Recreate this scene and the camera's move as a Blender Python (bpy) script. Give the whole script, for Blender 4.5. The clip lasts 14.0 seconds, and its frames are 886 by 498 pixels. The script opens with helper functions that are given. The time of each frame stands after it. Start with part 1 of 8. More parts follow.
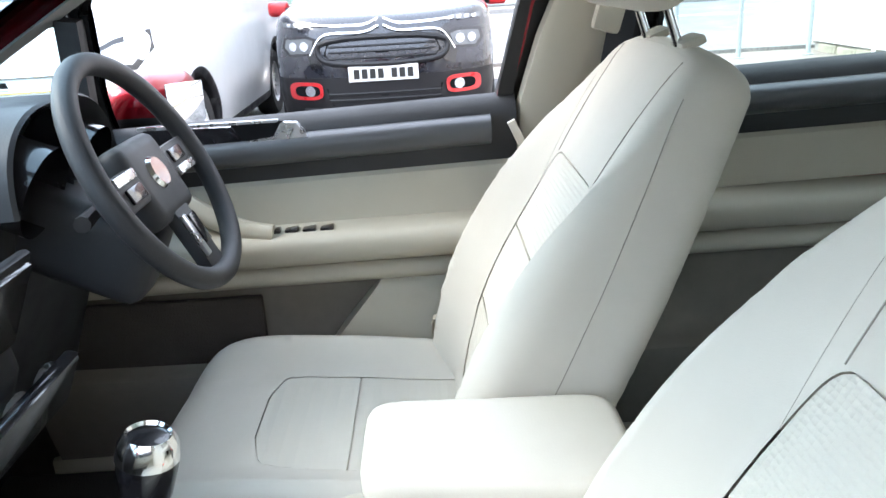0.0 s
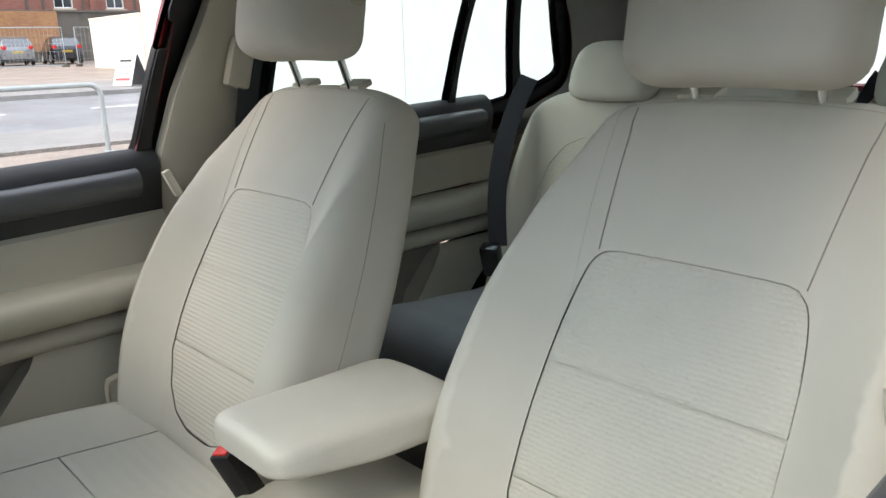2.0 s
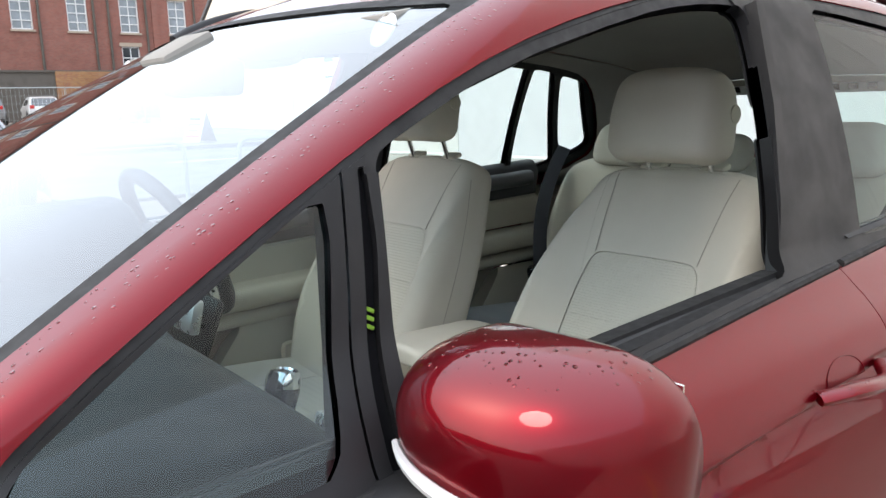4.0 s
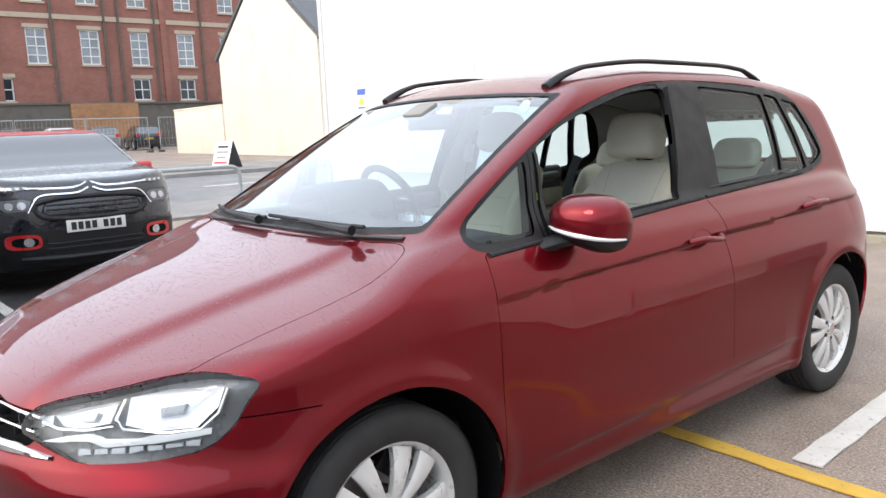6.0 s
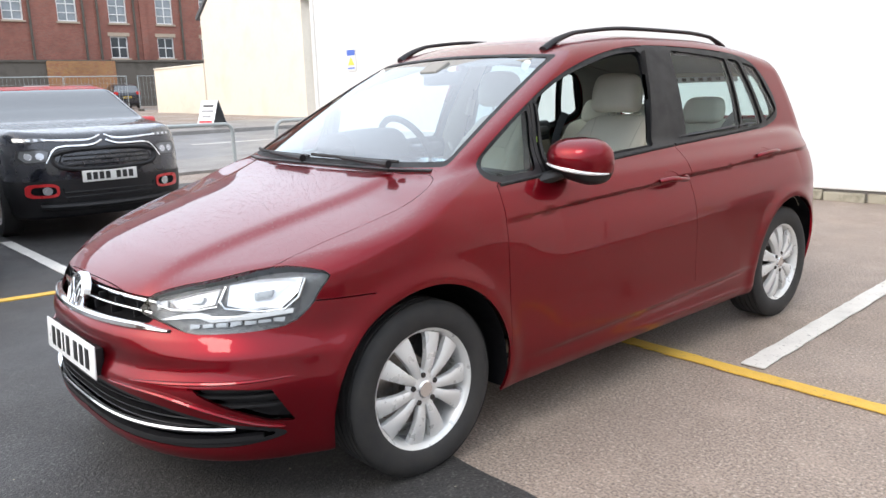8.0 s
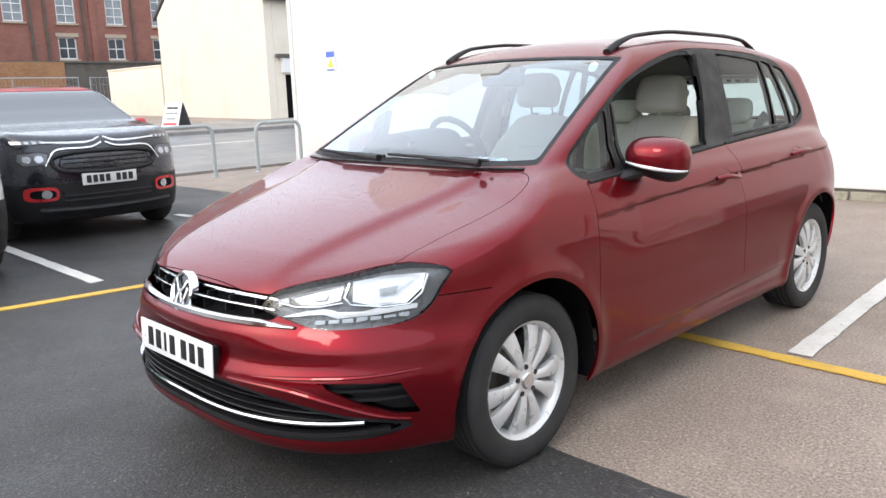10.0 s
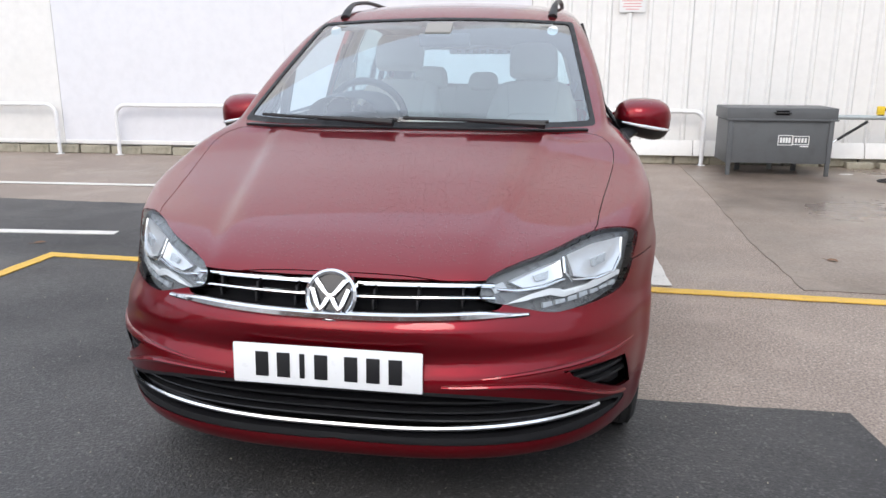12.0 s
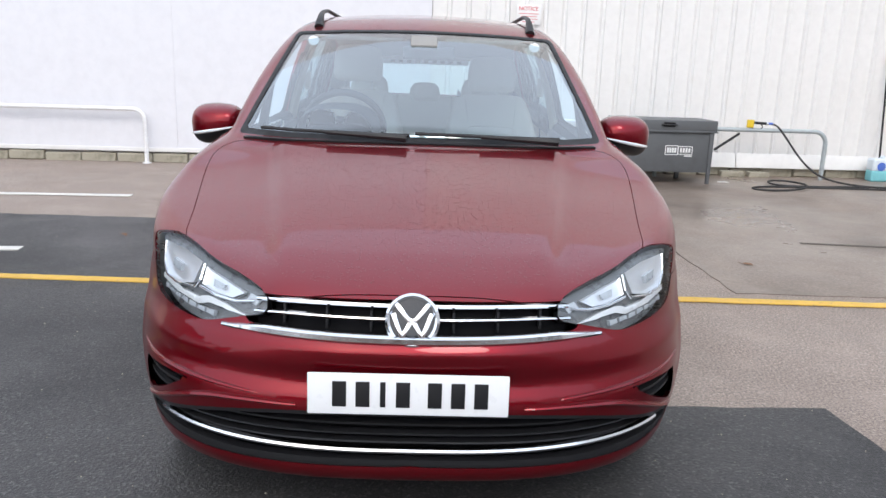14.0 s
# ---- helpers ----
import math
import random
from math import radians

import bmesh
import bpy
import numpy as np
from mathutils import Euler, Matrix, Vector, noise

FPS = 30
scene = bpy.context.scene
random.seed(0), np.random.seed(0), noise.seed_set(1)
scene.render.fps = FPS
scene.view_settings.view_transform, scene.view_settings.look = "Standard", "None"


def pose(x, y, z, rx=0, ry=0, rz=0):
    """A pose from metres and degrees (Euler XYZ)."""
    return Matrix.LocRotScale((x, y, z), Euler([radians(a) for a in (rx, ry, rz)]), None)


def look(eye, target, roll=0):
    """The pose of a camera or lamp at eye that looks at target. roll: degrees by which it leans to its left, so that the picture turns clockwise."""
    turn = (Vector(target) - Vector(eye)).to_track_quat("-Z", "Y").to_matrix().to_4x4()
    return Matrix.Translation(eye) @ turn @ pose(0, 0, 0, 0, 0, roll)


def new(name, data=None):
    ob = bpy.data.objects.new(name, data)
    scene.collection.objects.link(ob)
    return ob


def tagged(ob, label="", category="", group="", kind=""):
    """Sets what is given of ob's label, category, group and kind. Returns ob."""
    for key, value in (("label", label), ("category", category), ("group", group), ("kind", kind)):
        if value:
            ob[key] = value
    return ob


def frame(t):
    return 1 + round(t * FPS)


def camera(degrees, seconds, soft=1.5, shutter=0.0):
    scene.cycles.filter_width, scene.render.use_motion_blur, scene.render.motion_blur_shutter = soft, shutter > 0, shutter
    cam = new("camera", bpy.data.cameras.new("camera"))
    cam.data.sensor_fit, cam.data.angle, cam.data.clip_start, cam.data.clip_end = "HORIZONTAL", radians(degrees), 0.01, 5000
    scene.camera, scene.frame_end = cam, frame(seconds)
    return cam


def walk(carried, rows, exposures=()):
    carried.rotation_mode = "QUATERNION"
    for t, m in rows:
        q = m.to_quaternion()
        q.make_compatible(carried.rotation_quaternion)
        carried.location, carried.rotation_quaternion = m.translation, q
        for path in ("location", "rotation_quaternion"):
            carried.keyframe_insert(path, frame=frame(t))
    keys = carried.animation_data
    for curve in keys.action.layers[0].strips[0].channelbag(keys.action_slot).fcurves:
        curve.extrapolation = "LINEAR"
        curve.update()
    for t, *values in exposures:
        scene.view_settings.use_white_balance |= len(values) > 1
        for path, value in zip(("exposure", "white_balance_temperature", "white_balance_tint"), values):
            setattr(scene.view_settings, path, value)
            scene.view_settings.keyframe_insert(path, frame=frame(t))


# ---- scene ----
cam = camera(59.7, 14.0)
PATH = [
    (0, (0.752, 1.335, 1.262), (-1.130, 1.344, 0.594), -3.4),
    (0.5, (0.794, 1.072, 1.215), (-1.015, 1.745, 0.692), -2.3),
    (1, (0.791, 0.951, 1.213), (-0.789, 2.064, 0.7), -2.3),
    (1.5, (0.789, 0.883, 1.224), (-0.641, 2.183, 0.71), -2.0),
    (2, (0.791, 0.869, 1.223), (-0.628, 2.183, 0.711), -1.8),
    (2.5, (0.798, 0.86, 1.231), (-0.62, 2.183, 0.743), -1.7),
    (3, (0.852, 0.78, 1.261), (-0.605, 2.079, 0.825), -1.6),
    (3.5, (1.061, 0.554, 1.264), (-0.478, 1.778, 0.898), -1.5),
    (3.7, (1.16, 0.467, 1.279), (-0.362, 1.709, 0.903), -1.3),
    (5.8, (2.343, -0.983, 1.343), (0.829, 0.279, 1.004), -3.0),
    (6, (2.422, -1.099, 1.33), (0.903, 0.164, 1.022), -2.5),
    (6.5, (2.604, -1.339, 1.327), (1.075, -0.1, 0.97), -2.2),
    (7, (2.719, -1.528, 1.309), (1.244, -0.233, 0.924), -1.8),
    (7.2, (2.748, -1.561, 1.3), (1.285, -0.259, 0.894), -1.6),
    (9.3, (2.762, -1.6, 1.309), (1.258, -0.338, 0.927), -1.7),
    (9.5, (2.728, -1.664, 1.317), (1.219, -0.405, 0.947), -0.9),
    (10, (2.464, -2.009, 1.312), (1.075, -0.627, 0.912), -1.8),
    (10.5, (2.093, -2.268, 1.291), (0.854, -0.745, 0.912), -1.4),
    (11, (1.595, -2.474, 1.302), (0.654, -0.764, 0.864), 0.4),
    (11.5, (1.125, -2.672, 1.357), (0.52, -0.832, 0.86), 1.6),
    (11.8, (0.789, -2.701, 1.294), (0.338, -0.811, 0.822), 0.2),
    (12, (0.616, -2.702, 1.279), (0.293, -0.788, 0.797), 0.2),
    (12.5, (0.29, -2.738, 1.295), (0.167, -0.793, 0.844), 0.5),
    (13, (0.095, -2.741, 1.322), (0.142, -0.796, 0.861), 0.9),
    (13.5, (0.047, -2.723, 1.315), (0.103, -0.782, 0.839), 1.5),
    (14, (0.026, -2.72, 1.315), (0.074, -0.776, 0.847), 1.9),
]
walk(cam, [(t, look(eye, target, roll)) for t, eye, target, roll in PATH],
     exposures=[(0, 2.5, 6400, 10), (0.6, 2.05, 6550, 10), (1.5, 1.5, 6900, 10), (2.5, 1.22, 7000, 10), (3.0, 1.1, 6900, 10), (3.7, 1.05, 6900, 10), (5.8, 0.9, 6900, 10), (9.5, 0.9, 6900, 10), (11.5, 0.64, 6680, 10), (14, 0.58, 6480, 10)])

# ---------------------------------------------------------------- light
world = bpy.data.worlds.new("overcast_sky")
scene.world = world
world.use_nodes = True
wn = world.node_tree.nodes
wn.clear()
sky = wn.new("ShaderNodeTexSky")
sky.sky_type, sky.sun_disc = "NISHITA", False
sky.sun_elevation, sky.sun_rotation = radians(38), radians(200)
sky.air_density, sky.dust_density, sky.ozone_density = 1.0, 4.0, 1.5
sky_white = wn.new("ShaderNodeMix")
sky_white.data_type = "RGBA"
sky_white.inputs[0].default_value = 0.62
sky_white.inputs[7].default_value = (9.8, 11.0, 12.9, 1)
bg = wn.new("ShaderNodeBackground")
bg.inputs[1].default_value = 0.128
wo = wn.new("ShaderNodeOutputWorld")
wl = world.node_tree.links
wl.new(sky.outputs[0], sky_white.inputs[6])
wl.new(sky_white.outputs[2], bg.inputs[0])
wl.new(bg.outputs[0], wo.inputs[0])

sun = new("sun", bpy.data.lights.new("sun", "SUN"))
sun.data.energy, sun.data.angle, sun.data.color = 0.6, radians(20), (1.0, 0.95, 0.88)
sun.matrix_world = look((1.5, -6.0, 6.2), (0, 0, 0))

# ---------------------------------------------------------------- materials
def material(name, color, rough=0.5, metal=0.0, coat=0.0, spec=0.5):
    m = bpy.data.materials.new(name)
    m.use_nodes = True
    p = m.node_tree.nodes["Principled BSDF"]
    p.inputs["Base Color"].default_value = (*color, 1)
    p.inputs["Roughness"].default_value = rough
    p.inputs["Metallic"].default_value = metal
    p.inputs["Coat Weight"].default_value = coat
    p.inputs["Coat Roughness"].default_value = 0.03
    p.inputs["Specular IOR Level"].default_value = spec
    return m


def node(m, kind, **values):
    n = m.node_tree.nodes.new(kind)
    for key, value in values.items():
        if key in n.inputs:
            n.inputs[key].default_value = value
    return n


def link(m, a, b):
    m.node_tree.links.new(a, b)


def coords(m, scale=1.0):
    tc = m.node_tree.nodes.new("ShaderNodeTexCoord")
    mp = m.node_tree.nodes.new("ShaderNodeMapping")
    s = scale if isinstance(scale, tuple) else (scale,) * 3
    mp.inputs["Scale"].default_value = s
    link(m, tc.outputs["Object"], mp.inputs["Vector"])
    return mp.outputs[0]


def vary(m, base, dark, scale=3.0, amount=0.5, detail=6.0, lo=0.35, hi=0.7, into=None, vec=None):
    """Noise between two colours on the base colour."""
    p = m.node_tree.nodes["Principled BSDF"]
    nz = node(m, "ShaderNodeTexNoise", Scale=scale, Detail=detail, Roughness=0.6)
    link(m, vec or coords(m), nz.inputs["Vector"])
    mr = node(m, "ShaderNodeMapRange")
    mr.inputs[1].default_value, mr.inputs[2].default_value = lo, hi
    mr.inputs[4].default_value = amount
    link(m, nz.outputs["Fac"], mr.inputs[0])
    mx = m.node_tree.nodes.new("ShaderNodeMix")
    mx.data_type = "RGBA"
    old = p.inputs["Base Color"].links
    if old:
        link(m, old[0].from_socket, mx.inputs[6])
    else:
        mx.inputs[6].default_value = (*base, 1)
    mx.inputs[7].default_value = (*dark, 1)
    link(m, mr.outputs[0], mx.inputs[0])
    link(m, mx.outputs[2], p.inputs["Base Color"])
    return nz


def relief(m, scale=200.0, strength=0.2, distance=0.002, detail=3.0, vec=None, kind="noise"):
    p = m.node_tree.nodes["Principled BSDF"]
    if kind == "noise":
        nz = node(m, "ShaderNodeTexNoise", Scale=scale, Detail=detail)
        out = nz.outputs["Fac"]
    else:
        nz = node(m, "ShaderNodeTexVoronoi", Scale=scale)
        out = nz.outputs["Distance"]
    link(m, vec or coords(m), nz.inputs["Vector"])
    b = node(m, "ShaderNodeBump", Strength=strength, Distance=distance)
    link(m, out, b.inputs["Height"])
    old = p.inputs["Normal"].links
    if old:
        link(m, old[0].from_socket, b.inputs["Normal"])
    link(m, b.outputs[0], p.inputs["Normal"])
    return nz


def uneven(m, scale, lo, hi, detail=4.0):
    """Roughness that wanders between lo and hi."""
    p = m.node_tree.nodes["Principled BSDF"]
    nz = node(m, "ShaderNodeTexNoise", Scale=scale, Detail=detail)
    link(m, coords(m), nz.inputs["Vector"])
    mr = node(m, "ShaderNodeMapRange")
    mr.inputs[1].default_value, mr.inputs[2].default_value = 0.3, 0.7
    mr.inputs[3].default_value, mr.inputs[4].default_value = lo, hi
    link(m, nz.outputs["Fac"], mr.inputs[0])
    link(m, mr.outputs[0], p.inputs["Roughness"])


def clear_glass(name, tint=(0.9, 0.95, 0.94), rough=0.0, gloss=1.0, steep=5.0, least=0.045):
    """Thin pane: it lets light through straight and mirrors by Fresnel."""
    m = bpy.data.materials.new(name)
    m.use_nodes = True
    m.node_tree.nodes.clear()
    t = node(m, "ShaderNodeBsdfTransparent", Color=(*tint, 1))
    g = node(m, "ShaderNodeBsdfGlossy", Roughness=rough)
    f = node(m, "ShaderNodeLayerWeight", Blend=0.5)
    five = m.node_tree.nodes.new("ShaderNodeMath")
    five.operation, five.inputs[1].default_value = "POWER", steep
    k = m.node_tree.nodes.new("ShaderNodeMath")
    k.operation = "MULTIPLY_ADD"
    k.inputs[1].default_value, k.inputs[2].default_value = 0.92 * gloss, least * gloss
    link(m, f.outputs["Facing"], five.inputs[0])
    x = node(m, "ShaderNodeMixShader")
    o = node(m, "ShaderNodeOutputMaterial")
    link(m, five.outputs[0], k.inputs[0])
    link(m, k.outputs[0], x.inputs[0])
    link(m, t.outputs[0], x.inputs[1])
    link(m, g.outputs[0], x.inputs[2])
    link(m, x.outputs[0], o.inputs[0])
    return m


PAINT = material("red_metallic_paint", (0.18, 0.002, 0.008), 0.33, 0.75, 0.38, 0.08)
PAINT.node_tree.nodes["Principled BSDF"].inputs["Coat Roughness"].default_value = 0.015
PAINT.node_tree.nodes["Principled BSDF"].inputs["Coat IOR"].default_value = 1.7
relief(PAINT, 9.0, 0.02, 0.002, 1.0)


def wet_drops(m, scale, height):
    """Rain beads and a film of water standing on upward faces."""
    p = m.node_tree.nodes["Principled BSDF"]
    vo = node(m, "ShaderNodeTexVoronoi", Scale=scale, Randomness=1.0)
    link(m, coords(m), vo.inputs["Vector"])
    size = m.node_tree.nodes.new("ShaderNodeSeparateColor")
    link(m, vo.outputs["Color"], size.inputs[0])
    big = m.node_tree.nodes.new("ShaderNodeMath")
    big.operation = "MULTIPLY_ADD"
    big.inputs[1].default_value, big.inputs[2].default_value = 0.42, -0.05
    link(m, size.outputs[0], big.inputs[0])
    dome = m.node_tree.nodes.new("ShaderNodeMath")
    dome.operation, dome.use_clamp = "SUBTRACT", True
    link(m, big.outputs[0], dome.inputs[0])
    link(m, vo.outputs["Distance"], dome.inputs[1])
    geo = m.node_tree.nodes.new("ShaderNodeNewGeometry")
    sep = m.node_tree.nodes.new("ShaderNodeSeparateXYZ")
    link(m, geo.outputs["Normal"], sep.inputs[0])
    up = node(m, "ShaderNodeMapRange")
    up.inputs[1].default_value, up.inputs[2].default_value = 0.78, 0.94
    link(m, sep.outputs[2], up.inputs[0])
    cut = m.node_tree.nodes.new("ShaderNodeMath")
    cut.operation = "MULTIPLY"
    link(m, dome.outputs[0], cut.inputs[0])
    link(m, up.outputs[0], cut.inputs[1])
    root = m.node_tree.nodes.new("ShaderNodeMath")
    root.operation, root.inputs[1].default_value = "POWER", 0.6
    link(m, cut.outputs[0], root.inputs[0])
    b = node(m, "ShaderNodeBump", Strength=1.0, Distance=height)
    link(m, root.outputs[0], b.inputs["Height"])
    link(m, p.inputs["Normal"].links[0].from_socket, b.inputs["Normal"])
    link(m, b.outputs[0], p.inputs["Normal"])
    link(m, b.outputs[0], p.inputs["Coat Normal"])
    film = node(m, "ShaderNodeMapRange")
    film.inputs[1].default_value, film.inputs[2].default_value = 0.5, 0.9
    film.inputs[3].default_value, film.inputs[4].default_value = p.inputs["Coat Weight"].default_value, 1.0
    link(m, sep.outputs[2], film.inputs[0])
    link(m, film.outputs[0], p.inputs["Coat Weight"])


wet_drops(PAINT, 160.0, 0.010)
BLACK_PLASTIC = material("black_plastic", (0.012, 0.012, 0.0135), 0.5, spec=0.35)
relief(BLACK_PLASTIC, 700, 0.15, 0.001)
uneven(BLACK_PLASTIC, 14, 0.36, 0.55)
GLOSS_BLACK = material("gloss_black_trim", (0.012, 0.012, 0.014), 0.16, 0, 0.5)
uneven(GLOSS_BLACK, 30, 0.1, 0.28)
SEAL = material("rubber_seal", (0.014, 0.014, 0.015), 0.7)
uneven(SEAL, 40, 0.55, 0.8)
# near-black for hidden dark parts, and for shade painted into openings
DARK = material("dark_parts_and_cavity_shade", (0.006, 0.006, 0.007), 0.8, spec=0.1)
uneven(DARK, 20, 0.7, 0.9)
CHROME = material("chrome", (0.82, 0.83, 0.85), 0.08, 1.0)
uneven(CHROME, 60, 0.05, 0.16)
ALLOY = material("silver_alloy", (0.78, 0.78, 0.77), 0.34, 0.3, 0.4)
uneven(ALLOY, 25, 0.24, 0.4)
vary(ALLOY, (0.70, 0.70, 0.69), (0.58, 0.57, 0.55), 18, 0.3, lo=0.55, hi=0.8)
RUBBER = material("tyre_rubber", (0.022, 0.022, 0.023), 0.75)
vary(RUBBER, (0.022, 0.022, 0.023), (0.045, 0.042, 0.038), 12, 0.5)
relief(RUBBER, 300, 0.3, 0.001)
WINDSCREEN = clear_glass("windscreen_glass", (0.58, 0.76, 0.84), 0.0, 1.0, 2.2, 0.14)
SIDE_GLASS = clear_glass("clear_side_glass", (0.66, 0.79, 0.77), least=0.05)
TINT_GLASS = clear_glass("rear_side_glass", (0.72, 0.82, 0.80))
LENS = clear_glass("lamp_lens", (0.93, 0.95, 0.96), 0.0, 0.8)

# ---------------------------------------------------------------- building tools
def thing(name, label, category, m=None, group="", kind=""):
    ob = new(name)
    ob.empty_display_size = 0.1
    if m is not None:
        ob.matrix_world = m
    return tagged(ob, label, category, group, kind)


def put(name, me, mat, parent=None, label=""):
    ob = new(name, me)
    if mat is not None and not me.materials:
        me.materials.append(mat)
    if parent is not None:
        ob.parent = parent
    if label:
        ob["label"] = label
    return ob


def part(name, bm, mat, parent=None, label="", smooth=True):
    me = bpy.data.meshes.new(name)
    bmesh.ops.recalc_face_normals(bm, faces=bm.faces)
    bm.to_mesh(me)
    bm.free()
    if smooth:
        for p in me.polygons:
            p.use_smooth = True
        me.set_sharp_from_angle(angle=radians(38))
    return put(name, me, mat, parent, label)


def box(sx, sy, sz, bevel=0.0, seg=2, at=(0, 0, 0)):
    bm = bmesh.new()
    bmesh.ops.create_cube(bm, size=1.0)
    for v in bm.verts:
        v.co = Vector((v.co.x * sx + at[0], v.co.y * sy + at[1], v.co.z * sz + at[2]))
    if bevel:
        bmesh.ops.bevel(bm, geom=bm.edges[:], offset=bevel, segments=seg, profile=0.6, affect="EDGES")
    return bm


def join(*bms):
    """Several bmeshes as one."""
    out = bms[0]
    for b in bms[1:]:
        me = bpy.data.meshes.new("tmp")
        b.to_mesh(me)
        out.from_mesh(me)
        bpy.data.meshes.remove(me)
        b.free()
    return out


def moved(bm, m):
    bmesh.ops.transform(bm, matrix=m, verts=bm.verts)
    return bm


def smooth_line(points, times=2, closed=False):
    """Corner cutting (Chaikin) of a polyline of any dimension."""
    p = np.array(points, float)
    for _ in range(times):
        q = np.roll(p, -1, 0) if closed else p[1:]
        a = p if closed else p[:-1]
        s = np.empty((2 * len(a), p.shape[1]))
        s[0::2], s[1::2] = 0.75 * a + 0.25 * q, 0.25 * a + 0.75 * q
        p = s if closed else np.concatenate([p[:1], s, p[-1:]])
    return p


def tube(points, radius, sides=10, closed=False, flat=1.0, caps=True):
    """A round bar along a line; radius may be a list."""
    pts = [Vector(p) for p in points]
    rad = radius if hasattr(radius, "__len__") else [radius] * len(pts)
    bm = bmesh.new()
    rings, side = [], None
    for i, p in enumerate(pts):
        a = pts[(i - 1) % len(pts)] if closed or i else pts[0]
        b = pts[(i + 1) % len(pts)] if closed or i < len(pts) - 1 else pts[-1]
        d = (b - a).normalized()
        if side is None:
            side = d.orthogonal().normalized() if abs(d.z) > 0.9 else d.cross(Vector((0, 0, 1))).normalized()
        side = (side - d * side.dot(d)).normalized()
        up = d.cross(side)
        rings.append([bm.verts.new(p + float(rad[i]) * (math.cos(2 * math.pi * k / sides) * side + flat * math.sin(2 * math.pi * k / sides) * up)) for k in range(sides)])
    for i in range(len(rings) if closed else len(rings) - 1):
        r, s = rings[i], rings[(i + 1) % len(rings)]
        for k in range(sides):
            bm.faces.new((r[k], r[(k + 1) % sides], s[(k + 1) % sides], s[k]))
    if caps and not closed:
        bm.faces.new(rings[0][::-1])
        bm.faces.new(rings[-1])
    return bm


def sweep(points, profile, up=(0, 0, 1), closed_profile=True):
    """A profile of (side, up) pairs drawn along a line."""
    pts = [Vector(p) for p in points]
    bm, rings, up = bmesh.new(), [], Vector(up)
    for i, p in enumerate(pts):
        d = (pts[min(i + 1, len(pts) - 1)] - pts[max(i - 1, 0)]).normalized()
        side = d.cross(up).normalized()
        u = side.cross(d)
        rings.append([bm.verts.new(p + side * a + u * b) for a, b in profile])
    n = len(profile)
    for r, s in zip(rings, rings[1:]):
        for k in range(n if closed_profile else n - 1):
            bm.faces.new((r[k], r[(k + 1) % n], s[(k + 1) % n], s[k]))
    if closed_profile:
        bm.faces.new(rings[0][::-1])
        bm.faces.new(rings[-1])
    return bm


def turned(profile, steps=48, axis="x", closed=False):
    """A turned body: (radius, along) pairs round an axis."""
    bm, rings = bmesh.new(), []
    for i in range(steps):
        a = 2 * math.pi * i / steps
        c, s = math.cos(a), math.sin(a)
        rings.append([bm.verts.new((h, r * c, r * s) if axis == "x" else (r * c, r * s, h)) for r, h in profile])
    n = len(profile)
    for i in range(steps):
        r, q = rings[i], rings[(i + 1) % steps]
        for k in range(n if closed else n - 1):
            bm.faces.new((r[k], q[k], q[(k + 1) % n], r[(k + 1) % n]))
    bmesh.ops.remove_doubles(bm, verts=bm.verts, dist=1e-5)
    return bm


def plate(outline, depth, axis="y", at=0.0, bevel=0.0):
    """A closed flat outline given depth. axis y: (x, z); x: (y, z); z: (x, y)."""
    bm = bmesh.new()

    def spot(a, b, d):
        return {"y": (a, at + d, b), "x": (at + d, a, b), "z": (a, b, at + d)}[axis]

    lo = [bm.verts.new(spot(a, b, 0)) for a, b in outline]
    hi = [bm.verts.new(spot(a, b, depth)) for a, b in outline]
    n = len(lo)
    bm.faces.new(lo[::-1])
    top = bm.faces.new(hi)
    for k in range(n):
        bm.faces.new((lo[k], lo[(k + 1) % n], hi[(k + 1) % n], hi[k]))
    bmesh.ops.recalc_face_normals(bm, faces=bm.faces)
    if bevel:
        bmesh.ops.bevel(bm, geom=list(top.edges), offset=bevel, segments=2, affect="EDGES")
    return bm


CURVES = {}


def along(y, ys, vs):
    """Smooth curve through a few (y, value) pairs, straight beyond its ends."""
    key = (*ys, *vs)
    if key not in CURVES:
        p, v = np.array(ys, float), np.array(vs, float)
        d = np.diff(v) / np.diff(p)
        m = np.concatenate([d[:1], np.where(d[:-1] * d[1:] > 0, 2 * d[:-1] * d[1:] / (d[:-1] + d[1:] + 1e-12), 0), d[-1:]])
        at = np.linspace(p[0], p[-1], 1500)
        i = np.clip(np.searchsorted(p, at) - 1, 0, len(p) - 2)
        h = p[i + 1] - p[i]
        s = (at - p[i]) / h
        w = (2 * s**3 - 3 * s**2 + 1) * v[i] + (s**3 - 2 * s**2 + s) * h * m[i] + (3 * s**2 - 2 * s**3) * v[i + 1] + (s**3 - s**2) * h * m[i + 1]
        CURVES[key] = (np.r_[p[0] - 10, at, p[-1] + 10], np.r_[v[0] - 10 * m[0], w, v[-1] + 10 * m[-1]])
    return np.interp(y, *CURVES[key])


def smax(a, b, k):
    h = np.clip(0.5 + 0.5 * (a - b) / k, 0, 1)
    return b + (a - b) * h + k * h * (1 - h)


def smin(a, b, k):
    return -smax(-a, -b, k)


